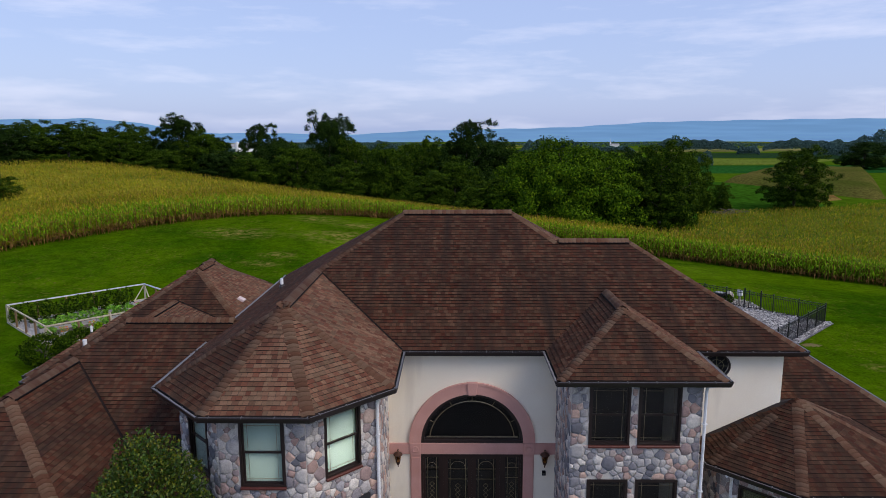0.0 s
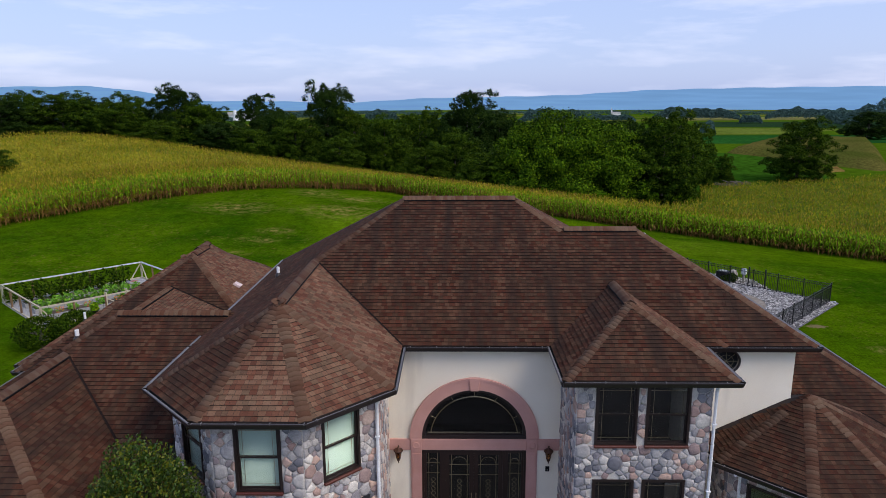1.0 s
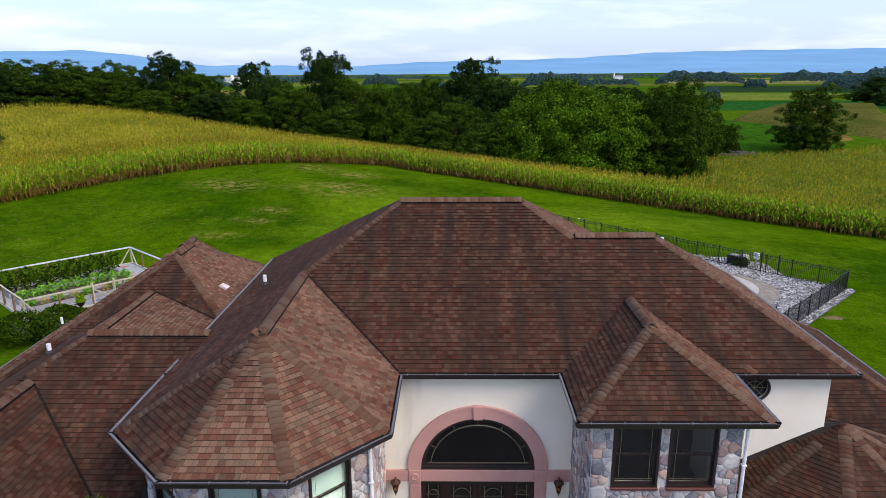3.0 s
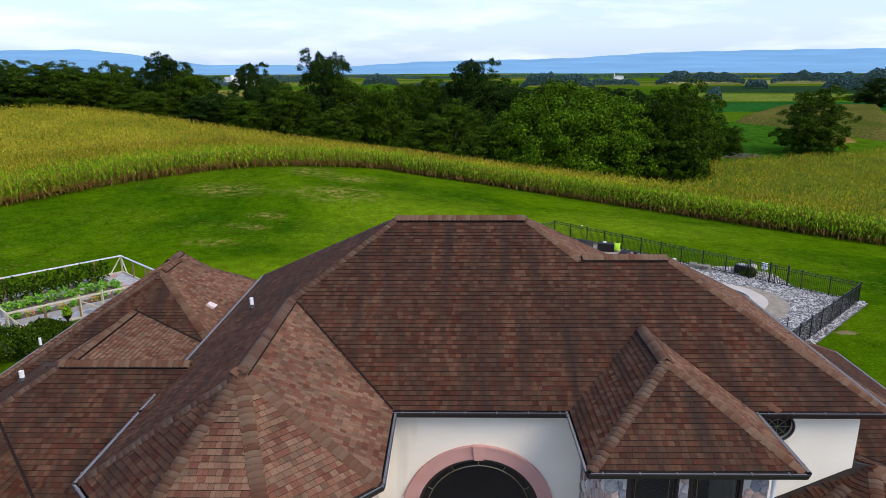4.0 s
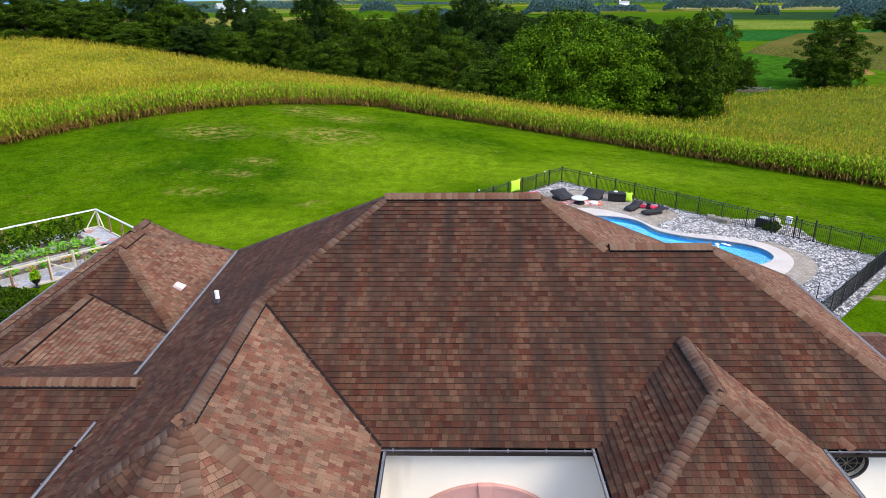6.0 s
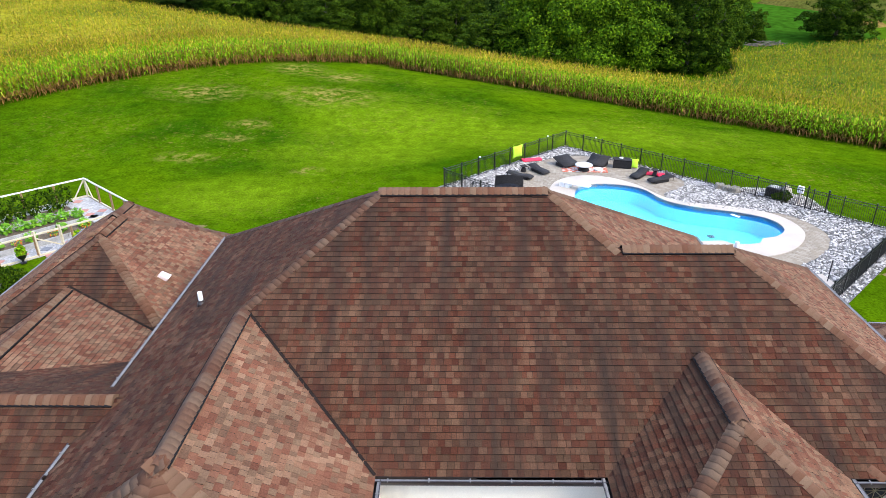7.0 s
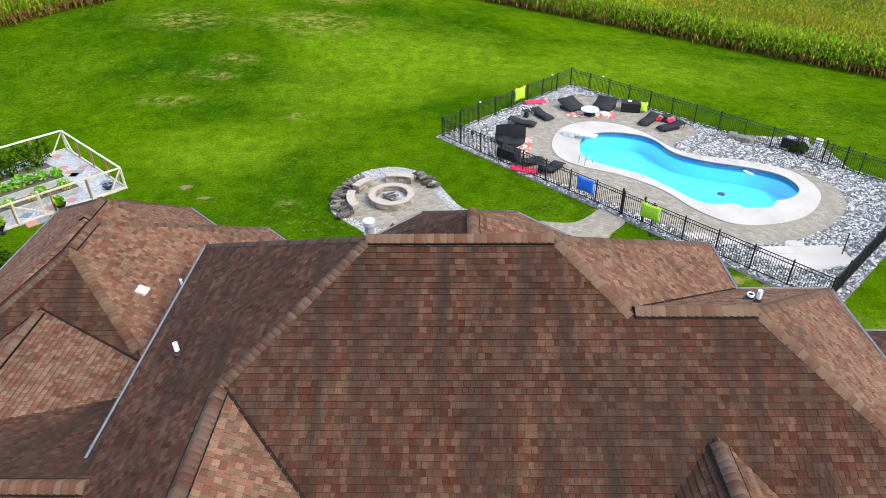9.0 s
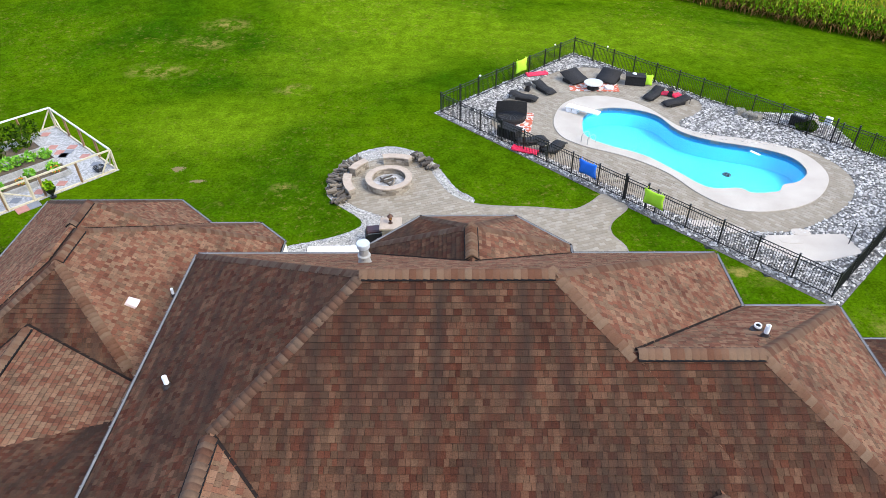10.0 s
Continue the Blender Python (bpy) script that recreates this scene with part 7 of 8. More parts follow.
# clipped holly in front of the turret and the shrub behind the garage
def bush(x, y, h, r, n, size, mat, label, z0=0.0, seed=1, top_bare=0.0):
    rng = np.random.default_rng(seed)
    ob = thing("bush", pose(x, y, z0), label, "bush")
    bm = bmesh.new()
    add_tube(bm, (0, 0, -0.1), (0, 0, h * 0.55), 0.12, 0.05, 8)
    for k in range(7):
        a = k * 0.9
        add_tube(bm, (0, 0, h * (0.15 + 0.05 * k)), (r * 0.6 * math.cos(a), r * 0.6 * math.sin(a), h * (0.35 + 0.06 * k)), 0.05, 0.015, 6)
    part("trunk", bm, m_bark, ob)
    d = rng.normal(size=(n, 3))
    d /= np.linalg.norm(d, axis=1)[:, None]
    lump = np.array([1 + 0.16 * noise.noise(Vector(v) * 2.2 + Vector((seed, 0, 0))) + 0.10 * noise.noise(Vector(v) * 6) for v in d.tolist()])[:, None]
    rad = rng.uniform(0.25, 1.0, (n, 1)) ** 0.25
    prof = np.where(d[:, 2:3] > 0, 1 - 0.18 * d[:, 2:3] ** 2, 1.0)
    c = d * lump * rad * np.array([r, r, h / 2]) * np.concatenate([prof, prof, np.ones_like(prof)], 1) + np.array([0, 0, h / 2])
    t = rng.normal(size=(n, 3)) + d * 0.6 + np.array([0, 0, 0.5])
    t /= np.linalg.norm(t, axis=1)[:, None]
    b = np.cross(t, rng.normal(size=(n, 3)))
    b /= np.linalg.norm(b, axis=1)[:, None]
    s = size * rng.uniform(0.6, 1.3, (n, 1))
    quads_object("foliage", np.stack([c - t * s, c + b * s * 0.5, c + t * s, c - b * s * 0.5], 1), mat, None, ob)
    return ob


bush(-7.0, 14.75, 6.35, 1.6, 30000, 0.046, m_leaf_holly, "dense clipped green bush with yellow tips", seed=3)
bush(-21.7, 38.0, 1.9, 1.6, 6000, 0.08, m_leaf, "dark green shrub beside the garden", seed=5)
bush(-23.6, 37.4, 1.8, 1.4, 3500, 0.08, m_leaf, "dark green shrub beside the garden", seed=6)

for k, (a, b, h) in enumerate(((14.2, 17.45, 0.7), (14.1, 17.0, 0.45))):
    o = yard(a, b)
    bush(o.x, o.y, h, 0.38, 700, 0.06, m_leaf, "small leafy shrub beside the pool filter", 0.03, 20 + k)

# ---- corn ----


def corn_depth(x):
    """How far back the corn reaches behind its edge."""
    return float(np.interp(x, (-130, -70, -60, -50, -40, -30, -8, 10, 30, 38, 45, 60, 75, 130), (150, 111, 88, 68, 49, 36, 26, 16, 19, 34, 60, 79, 98, 190)))


def corn_field():
    rng = np.random.default_rng(11)
    quads, kind = [], []
    base, full, dist = [], [], []
    for x in np.arange(-108, 122, 0.35):
        y0, deep = float(lawn_edge(x)), corn_depth(x)
        slope = abs(float(lawn_edge(x + 0.5)) - float(lawn_edge(x - 0.5)))
        many = 1 if slope < 1 else 2
        for d in np.arange(0, min(deep, 11), 0.42 / many if d_near(x) else 0.8):
            base.append((x + rng.uniform(-0.2, 0.2), y0 + d * math.hypot(1, slope) + rng.uniform(-0.15, 0.15)))
            full.append(d < 5.0)
            dist.append(d)
        for _ in range(int((deep - max(11, 50 - y0)) * 0.42 * 3.0)) if deep > 11 else ():
            base.append((x + rng.uniform(-0.2, 0.2), y0 + rng.uniform(max(11, 50 - y0), max(12, deep))))
            full.append(False)
            dist.append(20.0)
    base, full, dist = np.array(base), np.array(full), np.array(dist)
    z = ground_z(base[:, 0], base[:, 1])
    n = len(base)
    tall = rng.uniform(2.0, 2.5, n)
    for leaf in range(8):
        low = leaf < 4
        use = full if low else np.ones(n, bool)
        k = int(use.sum())
        a = rng.uniform(0, 2 * np.pi, k)
        h = tall[use] * (0.12 + 0.108 * leaf + rng.uniform(-0.03, 0.03, k))
        ln = rng.uniform(0.38, 0.62, k) * (0.7 if leaf == 7 else 1.0)
        far = np.where(dist[use] > 6, 0.85, 1.0)
        ln, wd = ln * far, np.where(dist[use] < 4, 0.06, 0.045) * far
        o = np.stack([base[use, 0], base[use, 1], z[use] + h], 1)
        d = np.stack([np.cos(a), np.sin(a), np.zeros(k)], 1)
        s = np.stack([-np.sin(a), np.cos(a), np.zeros(k)], 1)
        rise = rng.uniform(0.15, 0.55, k) if leaf < 7 else rng.uniform(0.6, 1.2, k)
        up = np.array([0, 0, 1.0])
        mid = o + d * (ln * 0.5)[:, None] + up * (ln * rise)[:, None]
        tip = o + d * ln[:, None] + up * (ln * (rise - rng.uniform(0.3, 0.9, k)))[:, None]
        w = s * (wd if np.ndim(wd) == 0 else wd[:, None])
        quads.append(np.stack([o - w * 0.6, o + w * 0.6, mid + w, mid - w], 1))
        quads.append(np.stack([mid - w, mid + w, tip + w * 0.15, tip - w * 0.15], 1))
        dry = (dist[use] < 1.3) & (leaf < np.where(base[use, 0] < -6, 3, 2)) & (rng.random(k) < 0.9)
        tone = np.where(dry, 1, np.where(dist[use] > rng.uniform(2, 7, k), 2, 0))
        tone = np.where((tone == 2) & (base[use, 0] + rng.normal(0, 3, k) > 22) & (rng.random(k) < 0.55), 3, tone)
        kind += [tone, tone]
    # stalks in the outer rows and tassels on top
    edge = dist < 1.6
    o = np.stack([base[edge, 0], base[edge, 1], z[edge]], 1)
    k = len(o)
    for s in (np.array([0.022, 0, 0]), np.array([0, 0.022, 0])):
        t = o + np.stack([np.zeros(k), np.zeros(k), tall[edge] * 0.95], 1)
        quads.append(np.stack([o - s, o + s, t + s, t - s], 1))
        kind.append(np.ones(k, int))
    o = np.stack([base[:, 0], base[:, 1], z + tall * 0.98], 1)
    lean = np.stack([rng.uniform(-0.12, 0.12, n), rng.uniform(-0.12, 0.12, n), rng.uniform(0.18, 0.34, n)], 1)
    s = np.array([0.022, 0.0, 0])
    quads.append(np.stack([o - s, o + s, o + lean + s * 0.3, o + lean - s * 0.3], 1))
    kind.append(np.where(rng.random(n) < np.where(dist < 4, 0.25, 0.42), 1, 2))
    ob = quads_object("corn", np.concatenate(quads), (m_corn, m_corn_dry, m_corn_far, m_corn_green), np.concatenate(kind))
    tagged(ob, "field of tall ripening corn with dry lower leaves", "corn", kind="stuff")
    # closed canopy under the leaves further in
    xs = np.arange(-112, 126, 1.5)
    rows = 44
    verts, faces = [], []
    for x in xs:
        y0, deep = float(lawn_edge(x)), corn_depth(x)
        for j in range(rows):
            y = y0 + 1.4 + (deep - 1.4) * (j / (rows - 1)) ** 1.3
            lift = 1.72 + 0.30 * noise.noise(Vector((x * 0.9, y * 0.9, 0))) + 0.22 * noise.noise(Vector((x * 0.13, y * 0.13, 4)))
            verts.append((x, y, float(ground_z(x, y)) + (lift if 0 < j < rows - 1 else 0.4)))
    for i in range(len(xs) - 1):
        for j in range(rows - 1):
            a = i * rows + j
            faces.append((a, a + rows, a + rows + 1, a + 1))
    top = mesh_object("corn_canopy", verts, faces, (m_canopy, m_canopy_green), None, "", True)
    top.data.polygons.foreach_set("material_index", [1 if verts[q[0]][0] + 6 * noise.noise(Vector((verts[q[0]][1] * 0.2, 0, 0))) > 22 else 0 for q in faces])
    tagged(top, "closed canopy of the corn field", "corn", kind="stuff")


def d_near(x):
    return abs(x) < 70


corn_field()

# ---- trees ----


def tree_model(seed, h, w, mat, leaves, size, trunk=0.25, dome=False):
    """A tree of unit place: tapered trunk, limbs and a crown of many small leaf sprays on uneven lobes."""
    rng = np.random.default_rng(seed)
    ob = thing("tree", Matrix(), "tree", "tree")
    bm = bmesh.new()
    add_tube(bm, (0, 0, -0.6), (0.1, 0, h * 0.45), trunk * 1.2, trunk * 0.7, 9)
    add_tube(bm, (0.1, 0, h * 0.45), (0.0, 0.1, h * 0.85), trunk * 0.7, trunk * 0.15, 8)
    lobes = []
    for k in range(11):
        a = k * 2.4 + rng.uniform(-0.4, 0.4)
        f = k / 10
        z = h * (0.14 + 0.72 * f)
        reach = w * 0.5 * (0.80 - 0.50 * abs(f - 0.35)) * rng.uniform(0.8, 1.15)
        tip = (reach * math.cos(a), reach * math.sin(a), z + h * 0.05)
        add_tube(bm, (0.05, 0, z - h * 0.16), tip, trunk * 0.35, trunk * 0.06, 6)
        lobes.append((*tip, w * rng.uniform(0.17, 0.26)))
    lobes.append((0, 0, h * 0.88, w * 0.20))
    lobes.append((0.05 * w, 0, h * 0.62, w * 0.36))
    lobes.append((-0.05 * w, 0.05 * w, h * 0.38, w * 0.38))
    lobes.append((0.08 * w, -0.06 * w, h * 0.16, w * 0.33))
    for k in range(5):
        a = 1.26 * k + rng.uniform(-0.3, 0.3)
        lobes.append((0.30 * w * math.cos(a), 0.30 * w * math.sin(a), h * rng.uniform(0.10, 0.26), w * rng.uniform(0.17, 0.23)))
    if dome:
        # one broad vault of foliage that comes down to the grass
        lobes = [(0, 0, h * 0.45, w * 0.30), (0.12 * w, 0, h * 0.3, w * 0.3), (-0.12 * w, 0, h * 0.3, w * 0.3)]
        for k in range(38):
            a, up = k * 2.399, math.asin(min(0.98, 0.02 + k / 38))
            r = w * rng.uniform(0.095, 0.135)
            lobes.append(((w * 0.5 - r) * math.cos(up) * math.cos(a) * rng.uniform(0.88, 1.04), (w * 0.5 - r) * math.cos(up) * math.sin(a) * rng.uniform(0.88, 1.04), h * 0.12 + (h * 0.86 - r) * math.sin(up) * rng.uniform(0.93, 1.05), r))
    part("trunk", bm, m_bark, ob)
    # sprays of leaves at the twig ends, over each lobe and a little beyond it
    sprays = []
    for x, y, z, r in lobes:
        for _ in range(max(9, int(22 * (r / (w * 0.22)) ** 1.5))):
            d = rng.normal(size=3)
            d /= np.linalg.norm(d)
            d[2] = abs(d[2]) if rng.random() < 0.35 else d[2]
            sprays.append((np.array([x, y, z]) + d * np.array([r, r, r * 0.85]) * rng.uniform(0.62, 1.12), d, w * rng.uniform(0.045, 0.088)))
    per = leaves // len(sprays)
    out = []
    for c0, way, r in sprays:
        n = int(per * (r / (w * 0.066)) ** 1.8)
        d = rng.normal(size=(n, 3)) + way * 0.55 + np.array([0, 0, 0.25])
        d /= np.linalg.norm(d, axis=1)[:, None]
        c = c0 + d * (rng.uniform(0.25, 1.0, (n, 1)) ** 0.5) * np.array([r, r, r * 0.72]) + rng.normal(size=(n, 3)) * r * 0.10
        nrm = d * 0.75 + rng.normal(size=(n, 3)) * 0.42 + np.array([0, 0, 0.35])
        nrm /= np.linalg.norm(nrm, axis=1)[:, None]
        t = np.cross(nrm, rng.normal(size=(n, 3)))
        t /= np.linalg.norm(t, axis=1)[:, None] + 1e-6
        b = np.cross(nrm, t)
        s = size * rng.uniform(0.6, 1.4, (n, 1))
        out.append(np.stack([c - t * s, c + b * s * 0.6, c + t * s, c - b * s * 0.6], 1))
    quads_object("crown", np.concatenate(out), mat, None, ob)
    return ob


MODELS = [tree_model(1, 13, 11, m_leaf_dark, 52000, 0.135), tree_model(2, 13, 9, m_leaf_dark, 40000, 0.125), tree_model(3, 13, 12, m_leaf, 56000, 0.135), tree_model(4, 13, 10, m_leaf, 46000, 0.13), tree_model(5, 13, 24, m_leaf_bright, 110000, 0.155, 0.3, True)]
used = set()


def tree(kind, x, y, top, wide, label, turn=0.0, group="trees of the hedgerow"):
    g = float(ground_z(x, y))
    h = top - g
    base = (11, 9, 12, 10, 24)[kind]
    ob = MODELS[kind]
    if kind in used:
        ob = copy_thing(ob, Matrix())
    used.add(kind)
    ob.matrix_world = Matrix.LocRotScale((x, y, g), Euler((0, 0, radians(turn))), (wide / base, wide / base, h / 13))
    return tagged(ob, label, "tree", group)


DARK, FRESH = "dark green broadleaf tree in the hedgerow", "fresh green broadleaf tree in the hedgerow"
for k, (x, y, top, wide, kind) in enumerate((
    (-97.0, 128.0, 14.4, 13, 2), (-84.0, 126.4, 14.2, 12, 0), (-84.7, 136.0, 15.0, 12, 2), (-75.6, 132.0, 15.2, 13, 3), (-79.2, 146.0, 14.6, 12, 0), (-67.8, 137.0, 13.6, 12, 2),
    (-68.3, 146.0, 15.0, 10, 3), (-59.3, 146.0, 16.6, 11, 0), (-53.6, 143.0, 12.8, 11, 2), (-55.6, 156.0, 12.8, 9, 1), (-43.4, 150.0, 15.6, 9, 1), (-37.3, 145.8, 11.6, 10, 0),
    (-31.6, 137.0, 10.0, 11, 2), (-27.2, 149.0, 16.8, 12, 0), (-21.0, 146.0, 11.4, 11, 3), (-13.6, 136.0, 9.8, 11, 2), (-7.0, 146.0, 11.2, 12, 3), (3.0, 141.0, 16.0, 12, 1), (9.9, 148.0, 11.0, 12, 0), (0.5, 131.0, 7.4, 11, 2),
    (-48.0, 140.0, 9.6, 12, 0), (-60.0, 137.0, 10.0, 12, 2), (-40.0, 136.0, 8.2, 11, 2), (-22.0, 132.0, 6.6, 11, 3), (-5.0, 126.0, 5.2, 10, 2), (-92.0, 140.0, 15.4, 12, 3),
)):
    tree(kind, x, y, top, wide, FRESH if kind > 1 else DARK, 47.0 * k)
tree(4, 18.6, 113.5, 12.7, 27.5, "broad spreading bright green tree at the field edge", 80.0, "spreading trees")
tree(2, 6.0, 113.0, 5.2, 11, "low green tree beside the spreading tree", 40.0, "spreading trees")
tree(3, 35.2, 114.0, 11.2, 11.5, "tall rounded dark green tree at the field edge", 20)
tree(0, 31.5, 121.0, 9.5, 9.5, DARK, 140)
tree(2, 45.5, 129.0, 8.0, 8.5, "small green tree in the hollow", 60)
tree(2, 58.0, 146.5, 1.9, 5.4, "low scrubby tree in the hollow", 10)
wrng = random.Random(31)
for k in range(30):
    x = -46 + 3.3 * k + wrng.uniform(-2, 2)
    y = wrng.uniform(168, 250) - 0.2 * abs(x - 5)
    kind = wrng.choice((0, 1, 2, 3, 2))
    tree(kind, x, y, float(ground_z(x, y)) + wrng.uniform(6.5, 10.0), wrng.uniform(9, 14), "green tree in the wood beyond the hedgerow", 31.0 * k, "trees beyond the hedgerow")
tree(3, 75.0, 148.0, 9.3, 13.0, "wide green tree alone in the pasture", 35)
tree(1, 156.0, 258.0, 9.8, 18, "lone tree on the far field", 15)
tree(2, -58.5, 83.0, 8.4, 7.5, "leafy tree standing in the corn", 25)
tree(3, 46.0, 168.0, 4.5, 8, FRESH, 5)
tree(2, 30.0, 185.0, 5.5, 13, FRESH, 95)
tree(0, 57.0, 190.0, 6.0, 12, DARK, 55)
rng = random.Random(6)
brush = thing("brush_pile", pose(59.0, 142.0, float(ground_z(59, 142))), "heap of dead grey branches in the hollow", "brush pile")
for k in range(26):
    a = rng.uniform(0, 360)
    part("branch", tube((-rng.uniform(1.0, 2.6), 0, 0), (rng.uniform(1.0, 2.6), 0, rng.uniform(0, 0.5)), 0.09, 0.03, 5), m_bark, brush).matrix_local = pose(rng.uniform(-3.2, 3.2), rng.uniform(-1.2, 1.2), rng.uniform(0.1, 0.8), 0, rng.uniform(-14, 14), a)

# ---- the distance ----
far_rng = np.random.default_rng(21)
# woodland green shifted to blue: the haze is in the base colour
m_wood_haze = material("haze_tinted_woodland", [(0.0, (0.028, 0.062, 0.058)), (0.6, (0.044, 0.088, 0.080)), (1.0, (0.065, 0.12, 0.095))], scale=0.02, rough=0.8, fine=0.3, vary=0.3, source="island", bump=0, spec=0.1)


def wood(bearing, d0, span, deep, high, n):
    """A block of far woodland: bearing in degrees from straight ahead, to the right."""
    n = int(n * 2.4)
    a = np.radians(bearing + far_rng.uniform(-span / 2, span / 2, n))
    d = d0 + far_rng.uniform(0, deep, n)
    x, y = d * np.sin(a), d * np.cos(a)
    z = ground_z(x, y)
    crown = sum(np.sin(a * w0 + d0 * q) for q, w0 in ((0.7, 61.0), (1.3, 143.0), (2.1, 227.0), (0.4, 389.0))) / 4
    h = high * np.clip((0.5 - np.abs(np.degrees(a) - bearing) / span) * 5 + 0.25, 0.25, 1) * (0.85 + 0.32 * crown * far_rng.uniform(0.5, 1, n))
    c = np.stack([x, y, z + h * far_rng.uniform(0.1, 1, n) ** 0.7], 1)
    size = 0.0009 * d0 * far_rng.uniform(0.5, 1.2, (n, 1)) + 0.25
    t = far_rng.normal(size=(n, 3))
    t /= np.linalg.norm(t, axis=1)[:, None]
    b = np.cross(t, far_rng.normal(size=(n, 3)))
    b /= np.linalg.norm(b, axis=1)[:, None]
    return np.stack([c - t * size, c + b * size * 0.7, c + t * size, c - b * size * 0.7], 1)


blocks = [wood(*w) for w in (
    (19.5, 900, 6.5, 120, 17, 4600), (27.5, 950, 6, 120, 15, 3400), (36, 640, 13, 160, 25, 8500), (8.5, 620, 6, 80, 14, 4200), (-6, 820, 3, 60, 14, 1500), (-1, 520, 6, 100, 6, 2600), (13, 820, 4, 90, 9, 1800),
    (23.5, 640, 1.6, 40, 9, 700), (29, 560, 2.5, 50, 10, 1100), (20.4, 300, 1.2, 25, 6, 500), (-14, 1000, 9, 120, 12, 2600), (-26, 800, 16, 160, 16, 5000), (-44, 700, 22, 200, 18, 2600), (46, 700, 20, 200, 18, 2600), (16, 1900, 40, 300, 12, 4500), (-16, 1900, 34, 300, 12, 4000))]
tagged(quads_object("far_woods", np.concatenate(blocks), m_wood_haze), "bands of far woodland across the valley, tinted blue for haze", "woods", kind="stuff")


def field(corners, mat, label, lift=0.15, rows=14):
    """A far field laid over the land between four corners, its edges turned down into it."""
    p = [np.array(c, float) for c in corners]
    vs, fs = [], []
    for i in range(rows + 1):
        for j in range(rows + 1):
            u, v = i / rows, j / rows
            x, y = (p[0] * (1 - u) + p[1] * u) * (1 - v) + (p[3] * (1 - u) + p[2] * u) * v
            edge = i in (0, rows) or j in (0, rows)
            vs.append((x, y, float(ground_z(x, y)) + (-0.3 if edge else lift + 0.12 * lift * noise.noise(Vector((x * 0.2, y * 0.2, 0))))))
    for i in range(rows):
        for j in range(rows):
            a = i * (rows + 1) + j
            fs.append((a, a + rows + 1, a + rows + 2, a + 1))
    tagged(mesh_object("field", vs, fs, mat, None, "", True), label, "field", kind="structure")


def crop(name, a, b, fine=0.6):
    return material(name, [(0.35, a), (0.65, b)], scale=0.03, rough=0.95, fine=fine, vary=0.35, bump=0, spec=0.0)


m_crop_pale, m_crop_dark = crop("pale_hay", (0.075, 0.11, 0.012), (0.12, 0.15, 0.025)), crop("dark_clover", (0.010, 0.055, 0.010), (0.016, 0.075, 0.012))
m_crop_tan, m_orchard = crop("ripe_barley", (0.16, 0.17, 0.05), (0.22, 0.20, 0.07)), crop("orchard_floor", (0.012, 0.032, 0.012), (0.02, 0.045, 0.016))
field(((78, 196), (112, 240), (150, 246), (104, 160)), crop("ripe_corn_far", (0.050, 0.062, 0.010), (0.105, 0.088, 0.022), 1.6), "patch of ripe corn round the lone tree", 1.9)
field(((43, 131), (46, 196), (92, 200), (84, 138)), crop("hollow_pasture", (0.016, 0.060, 0.004), (0.030, 0.085, 0.006)), "green pasture in the hollow", 0.12, 30)
field(((86, 158), (87, 167), (97, 171), (94, 162)), crop("red_bare_soil", (0.13, 0.055, 0.022), (0.16, 0.12, 0.03)), "bare reddish soil beside the lone tree")
field(((80, 228), (100, 290), (230, 300), (150, 232)), m_crop_dark, "dark green clover field")
field(((98, 290), (130, 400), (250, 410), (150, 298)), m_crop_pale, "pale mown hay field")
field(((140, 410), (255, 760), (520, 760), (260, 420)), m_orchard, "dark orchard in rows")
field(((250, 820), (420, 1500), (1000, 1400), (560, 800)), m_crop_tan, "pale ripe barley field")
field(((-40, 640), (-60, 900), (60, 900), (60, 640)), m_crop_tan, "pale ripe barley field")
field(((-330, 800), (-380, 1100), (-150, 1100), (-180, 800)), m_crop_pale, "pale mown hay field")


def far_building(bearing, d, w, dp, h, label, silo=False, spire=False):
    a = math.radians(bearing)
    x, y = d * math.sin(a), d * math.cos(a)
    z = float(ground_z(x, y))
    ob = thing("barn" if not spire else "church", pose(x, y, z, 0, 0, -bearing + 12), label, "building")
    part("wall", box((-w / 2, -dp / 2, 0), (w / 2, dp / 2, h)), m_white, ob)
    bm = bmesh.new()
    vs = [bm.verts.new(p) for p in ((-w / 2 - 0.5, -dp / 2 - 0.5, h), (w / 2 + 0.5, -dp / 2 - 0.5, h), (w / 2 + 0.5, dp / 2 + 0.5, h), (-w / 2 - 0.5, dp / 2 + 0.5, h), (-w / 2 - 0.5, 0, h + dp * 0.3), (w / 2 + 0.5, 0, h + dp * 0.3))]
    for f in ((0, 1, 5, 4), (2, 3, 4, 5), (0, 4, 3), (1, 2, 5), (3, 2, 1, 0)):
        bm.faces.new([vs[i] for i in f])
    part("roof", bm, m_metal, ob)
    if silo:
        part("silo", lathe([(2.4, 0), (2.4, h * 1.7), (1.7, h * 1.95), (0.2, h * 2.05)], 16, pose(-w / 2 + 6, -dp, 0)), m_white, ob)
    if spire:
        part("spire", lathe([(1.6, 0), (1.6, h * 1.6), (0.1, h * 3.2)], 8, pose(-w / 2, 0, 0)), m_white, ob)


far_building(-17.3, 900, 34, 14, 6.5, "long white barn with a tall white silo", silo=True)
far_building(13.4, 1500, 18, 10, 6, "small white church with a spire", spire=True)
far_building(17.0, 1100, 16, 8, 4, "white farm building before far woods")
far_building(28.5, 1100, 12, 8, 3.5, "white farm building before far woods")

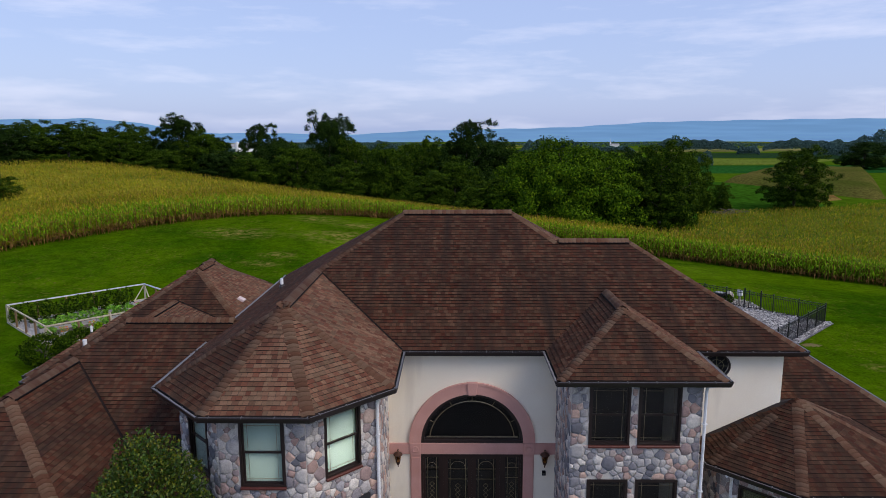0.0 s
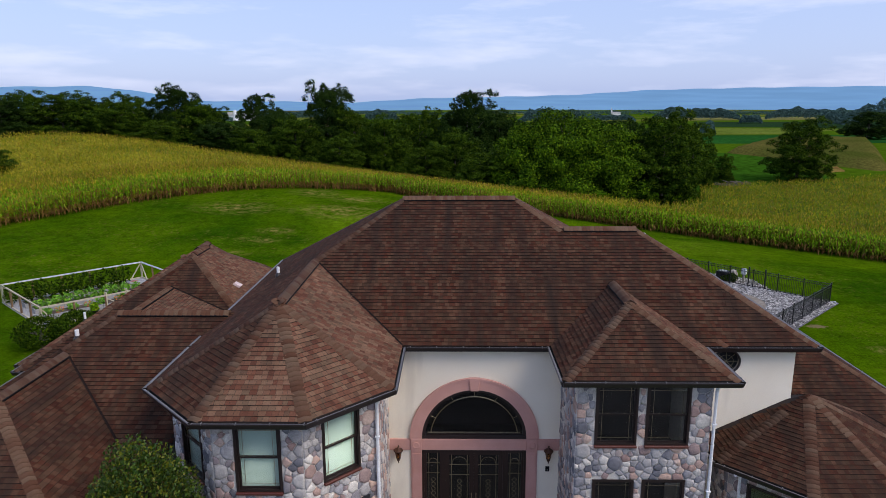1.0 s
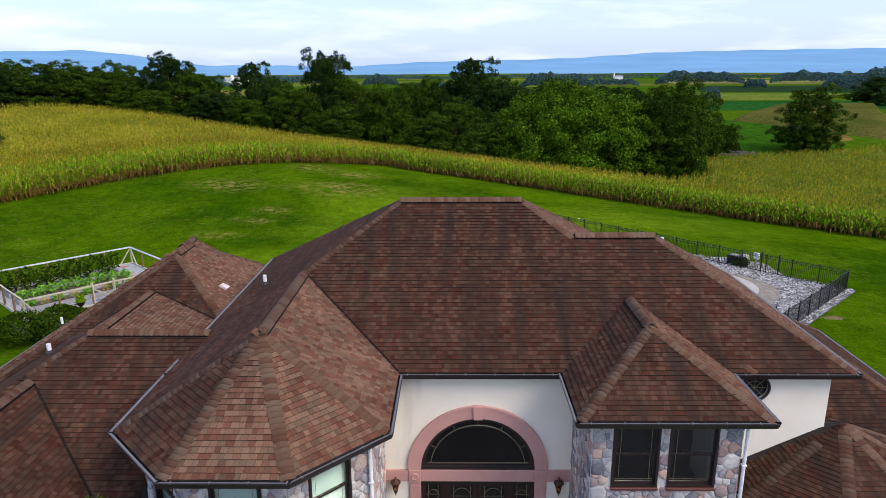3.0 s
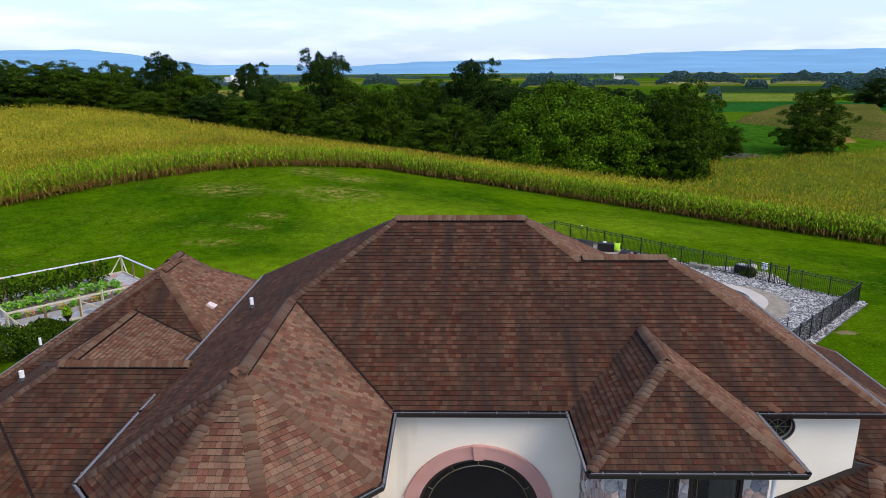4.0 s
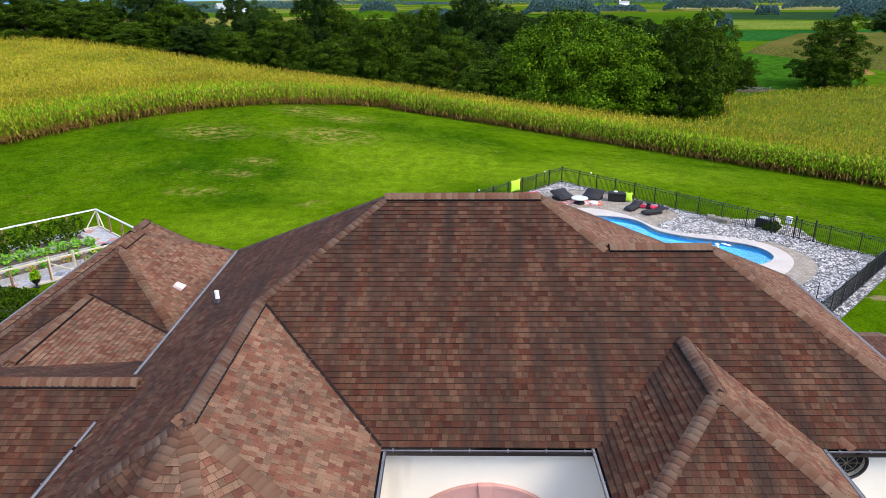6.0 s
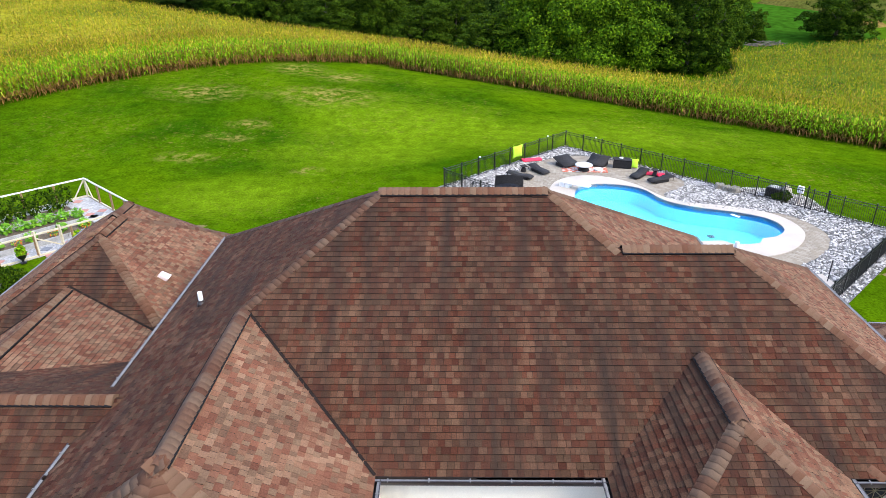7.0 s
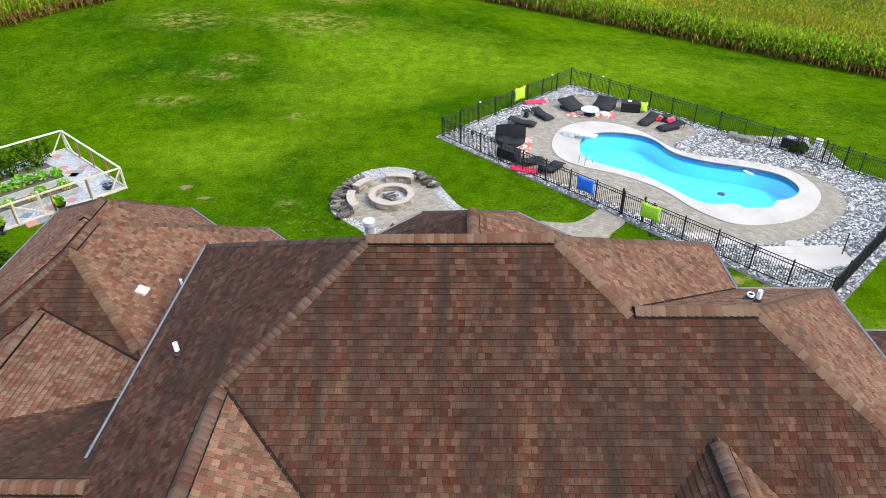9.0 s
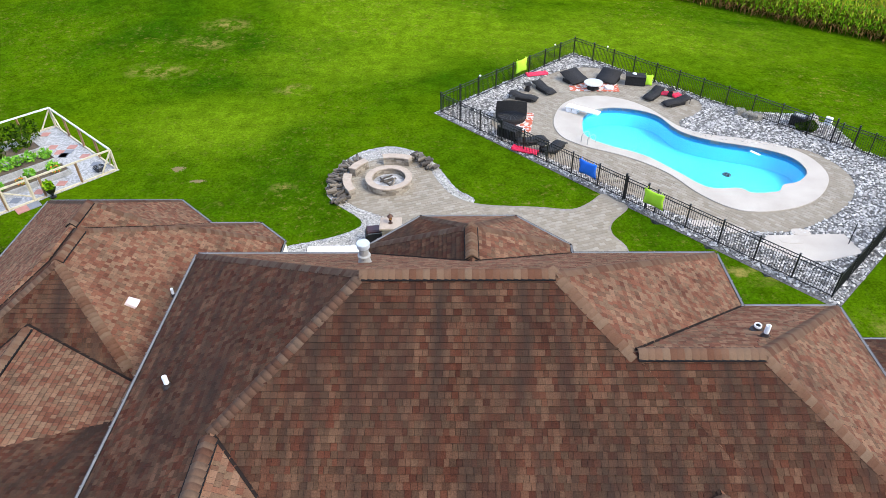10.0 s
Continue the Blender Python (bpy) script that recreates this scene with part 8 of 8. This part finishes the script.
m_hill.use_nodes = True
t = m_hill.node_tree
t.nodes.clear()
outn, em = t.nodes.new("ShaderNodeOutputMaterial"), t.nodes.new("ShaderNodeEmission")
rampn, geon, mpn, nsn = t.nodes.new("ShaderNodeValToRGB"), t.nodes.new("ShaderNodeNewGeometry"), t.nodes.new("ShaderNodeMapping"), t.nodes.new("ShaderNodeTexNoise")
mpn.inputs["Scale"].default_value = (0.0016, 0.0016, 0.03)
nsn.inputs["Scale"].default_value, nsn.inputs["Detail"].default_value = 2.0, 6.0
ramp_stops(rampn, [(0.35, HILL_HAZE_BLUE), (0.7, tuple(v * 1.18 for v in HILL_HAZE_BLUE))])
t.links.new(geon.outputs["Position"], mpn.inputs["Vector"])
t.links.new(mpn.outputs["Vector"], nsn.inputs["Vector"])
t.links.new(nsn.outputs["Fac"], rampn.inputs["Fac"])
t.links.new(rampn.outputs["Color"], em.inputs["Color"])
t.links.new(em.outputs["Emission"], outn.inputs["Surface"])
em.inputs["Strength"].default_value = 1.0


def ridge(name, dist, bearings, heights, label):
    """A far mountain ridge with two slopes, haze put into its glowing blue, its crest smooth over the bearing."""
    bs = np.arange(-90, 90.1, 0.5)
    hs = np.interp(bs, bearings, heights) + np.array([3.0 * math.sin(b * 1.7) + 2.0 * math.sin(b * 4.1 + 1) for b in bs])
    for _ in range(3):
        hs = np.convolve(np.pad(hs, 1, mode="edge"), (0.25, 0.5, 0.25), "valid")
    vs, fs = [], []
    for b, h in zip(bs, hs):
        s, c = math.sin(math.radians(b)), math.cos(math.radians(b))
        vs += [(s * (dist - 500), c * (dist - 500), -40), (s * dist, c * dist, float(h)), (s * (dist + 300), c * (dist + 300), -40)]
    for i in range(len(bs) - 1):
        fs += [(3 * i, 3 * i + 3, 3 * i + 4, 3 * i + 1), (3 * i + 1, 3 * i + 4, 3 * i + 5, 3 * i + 2)]
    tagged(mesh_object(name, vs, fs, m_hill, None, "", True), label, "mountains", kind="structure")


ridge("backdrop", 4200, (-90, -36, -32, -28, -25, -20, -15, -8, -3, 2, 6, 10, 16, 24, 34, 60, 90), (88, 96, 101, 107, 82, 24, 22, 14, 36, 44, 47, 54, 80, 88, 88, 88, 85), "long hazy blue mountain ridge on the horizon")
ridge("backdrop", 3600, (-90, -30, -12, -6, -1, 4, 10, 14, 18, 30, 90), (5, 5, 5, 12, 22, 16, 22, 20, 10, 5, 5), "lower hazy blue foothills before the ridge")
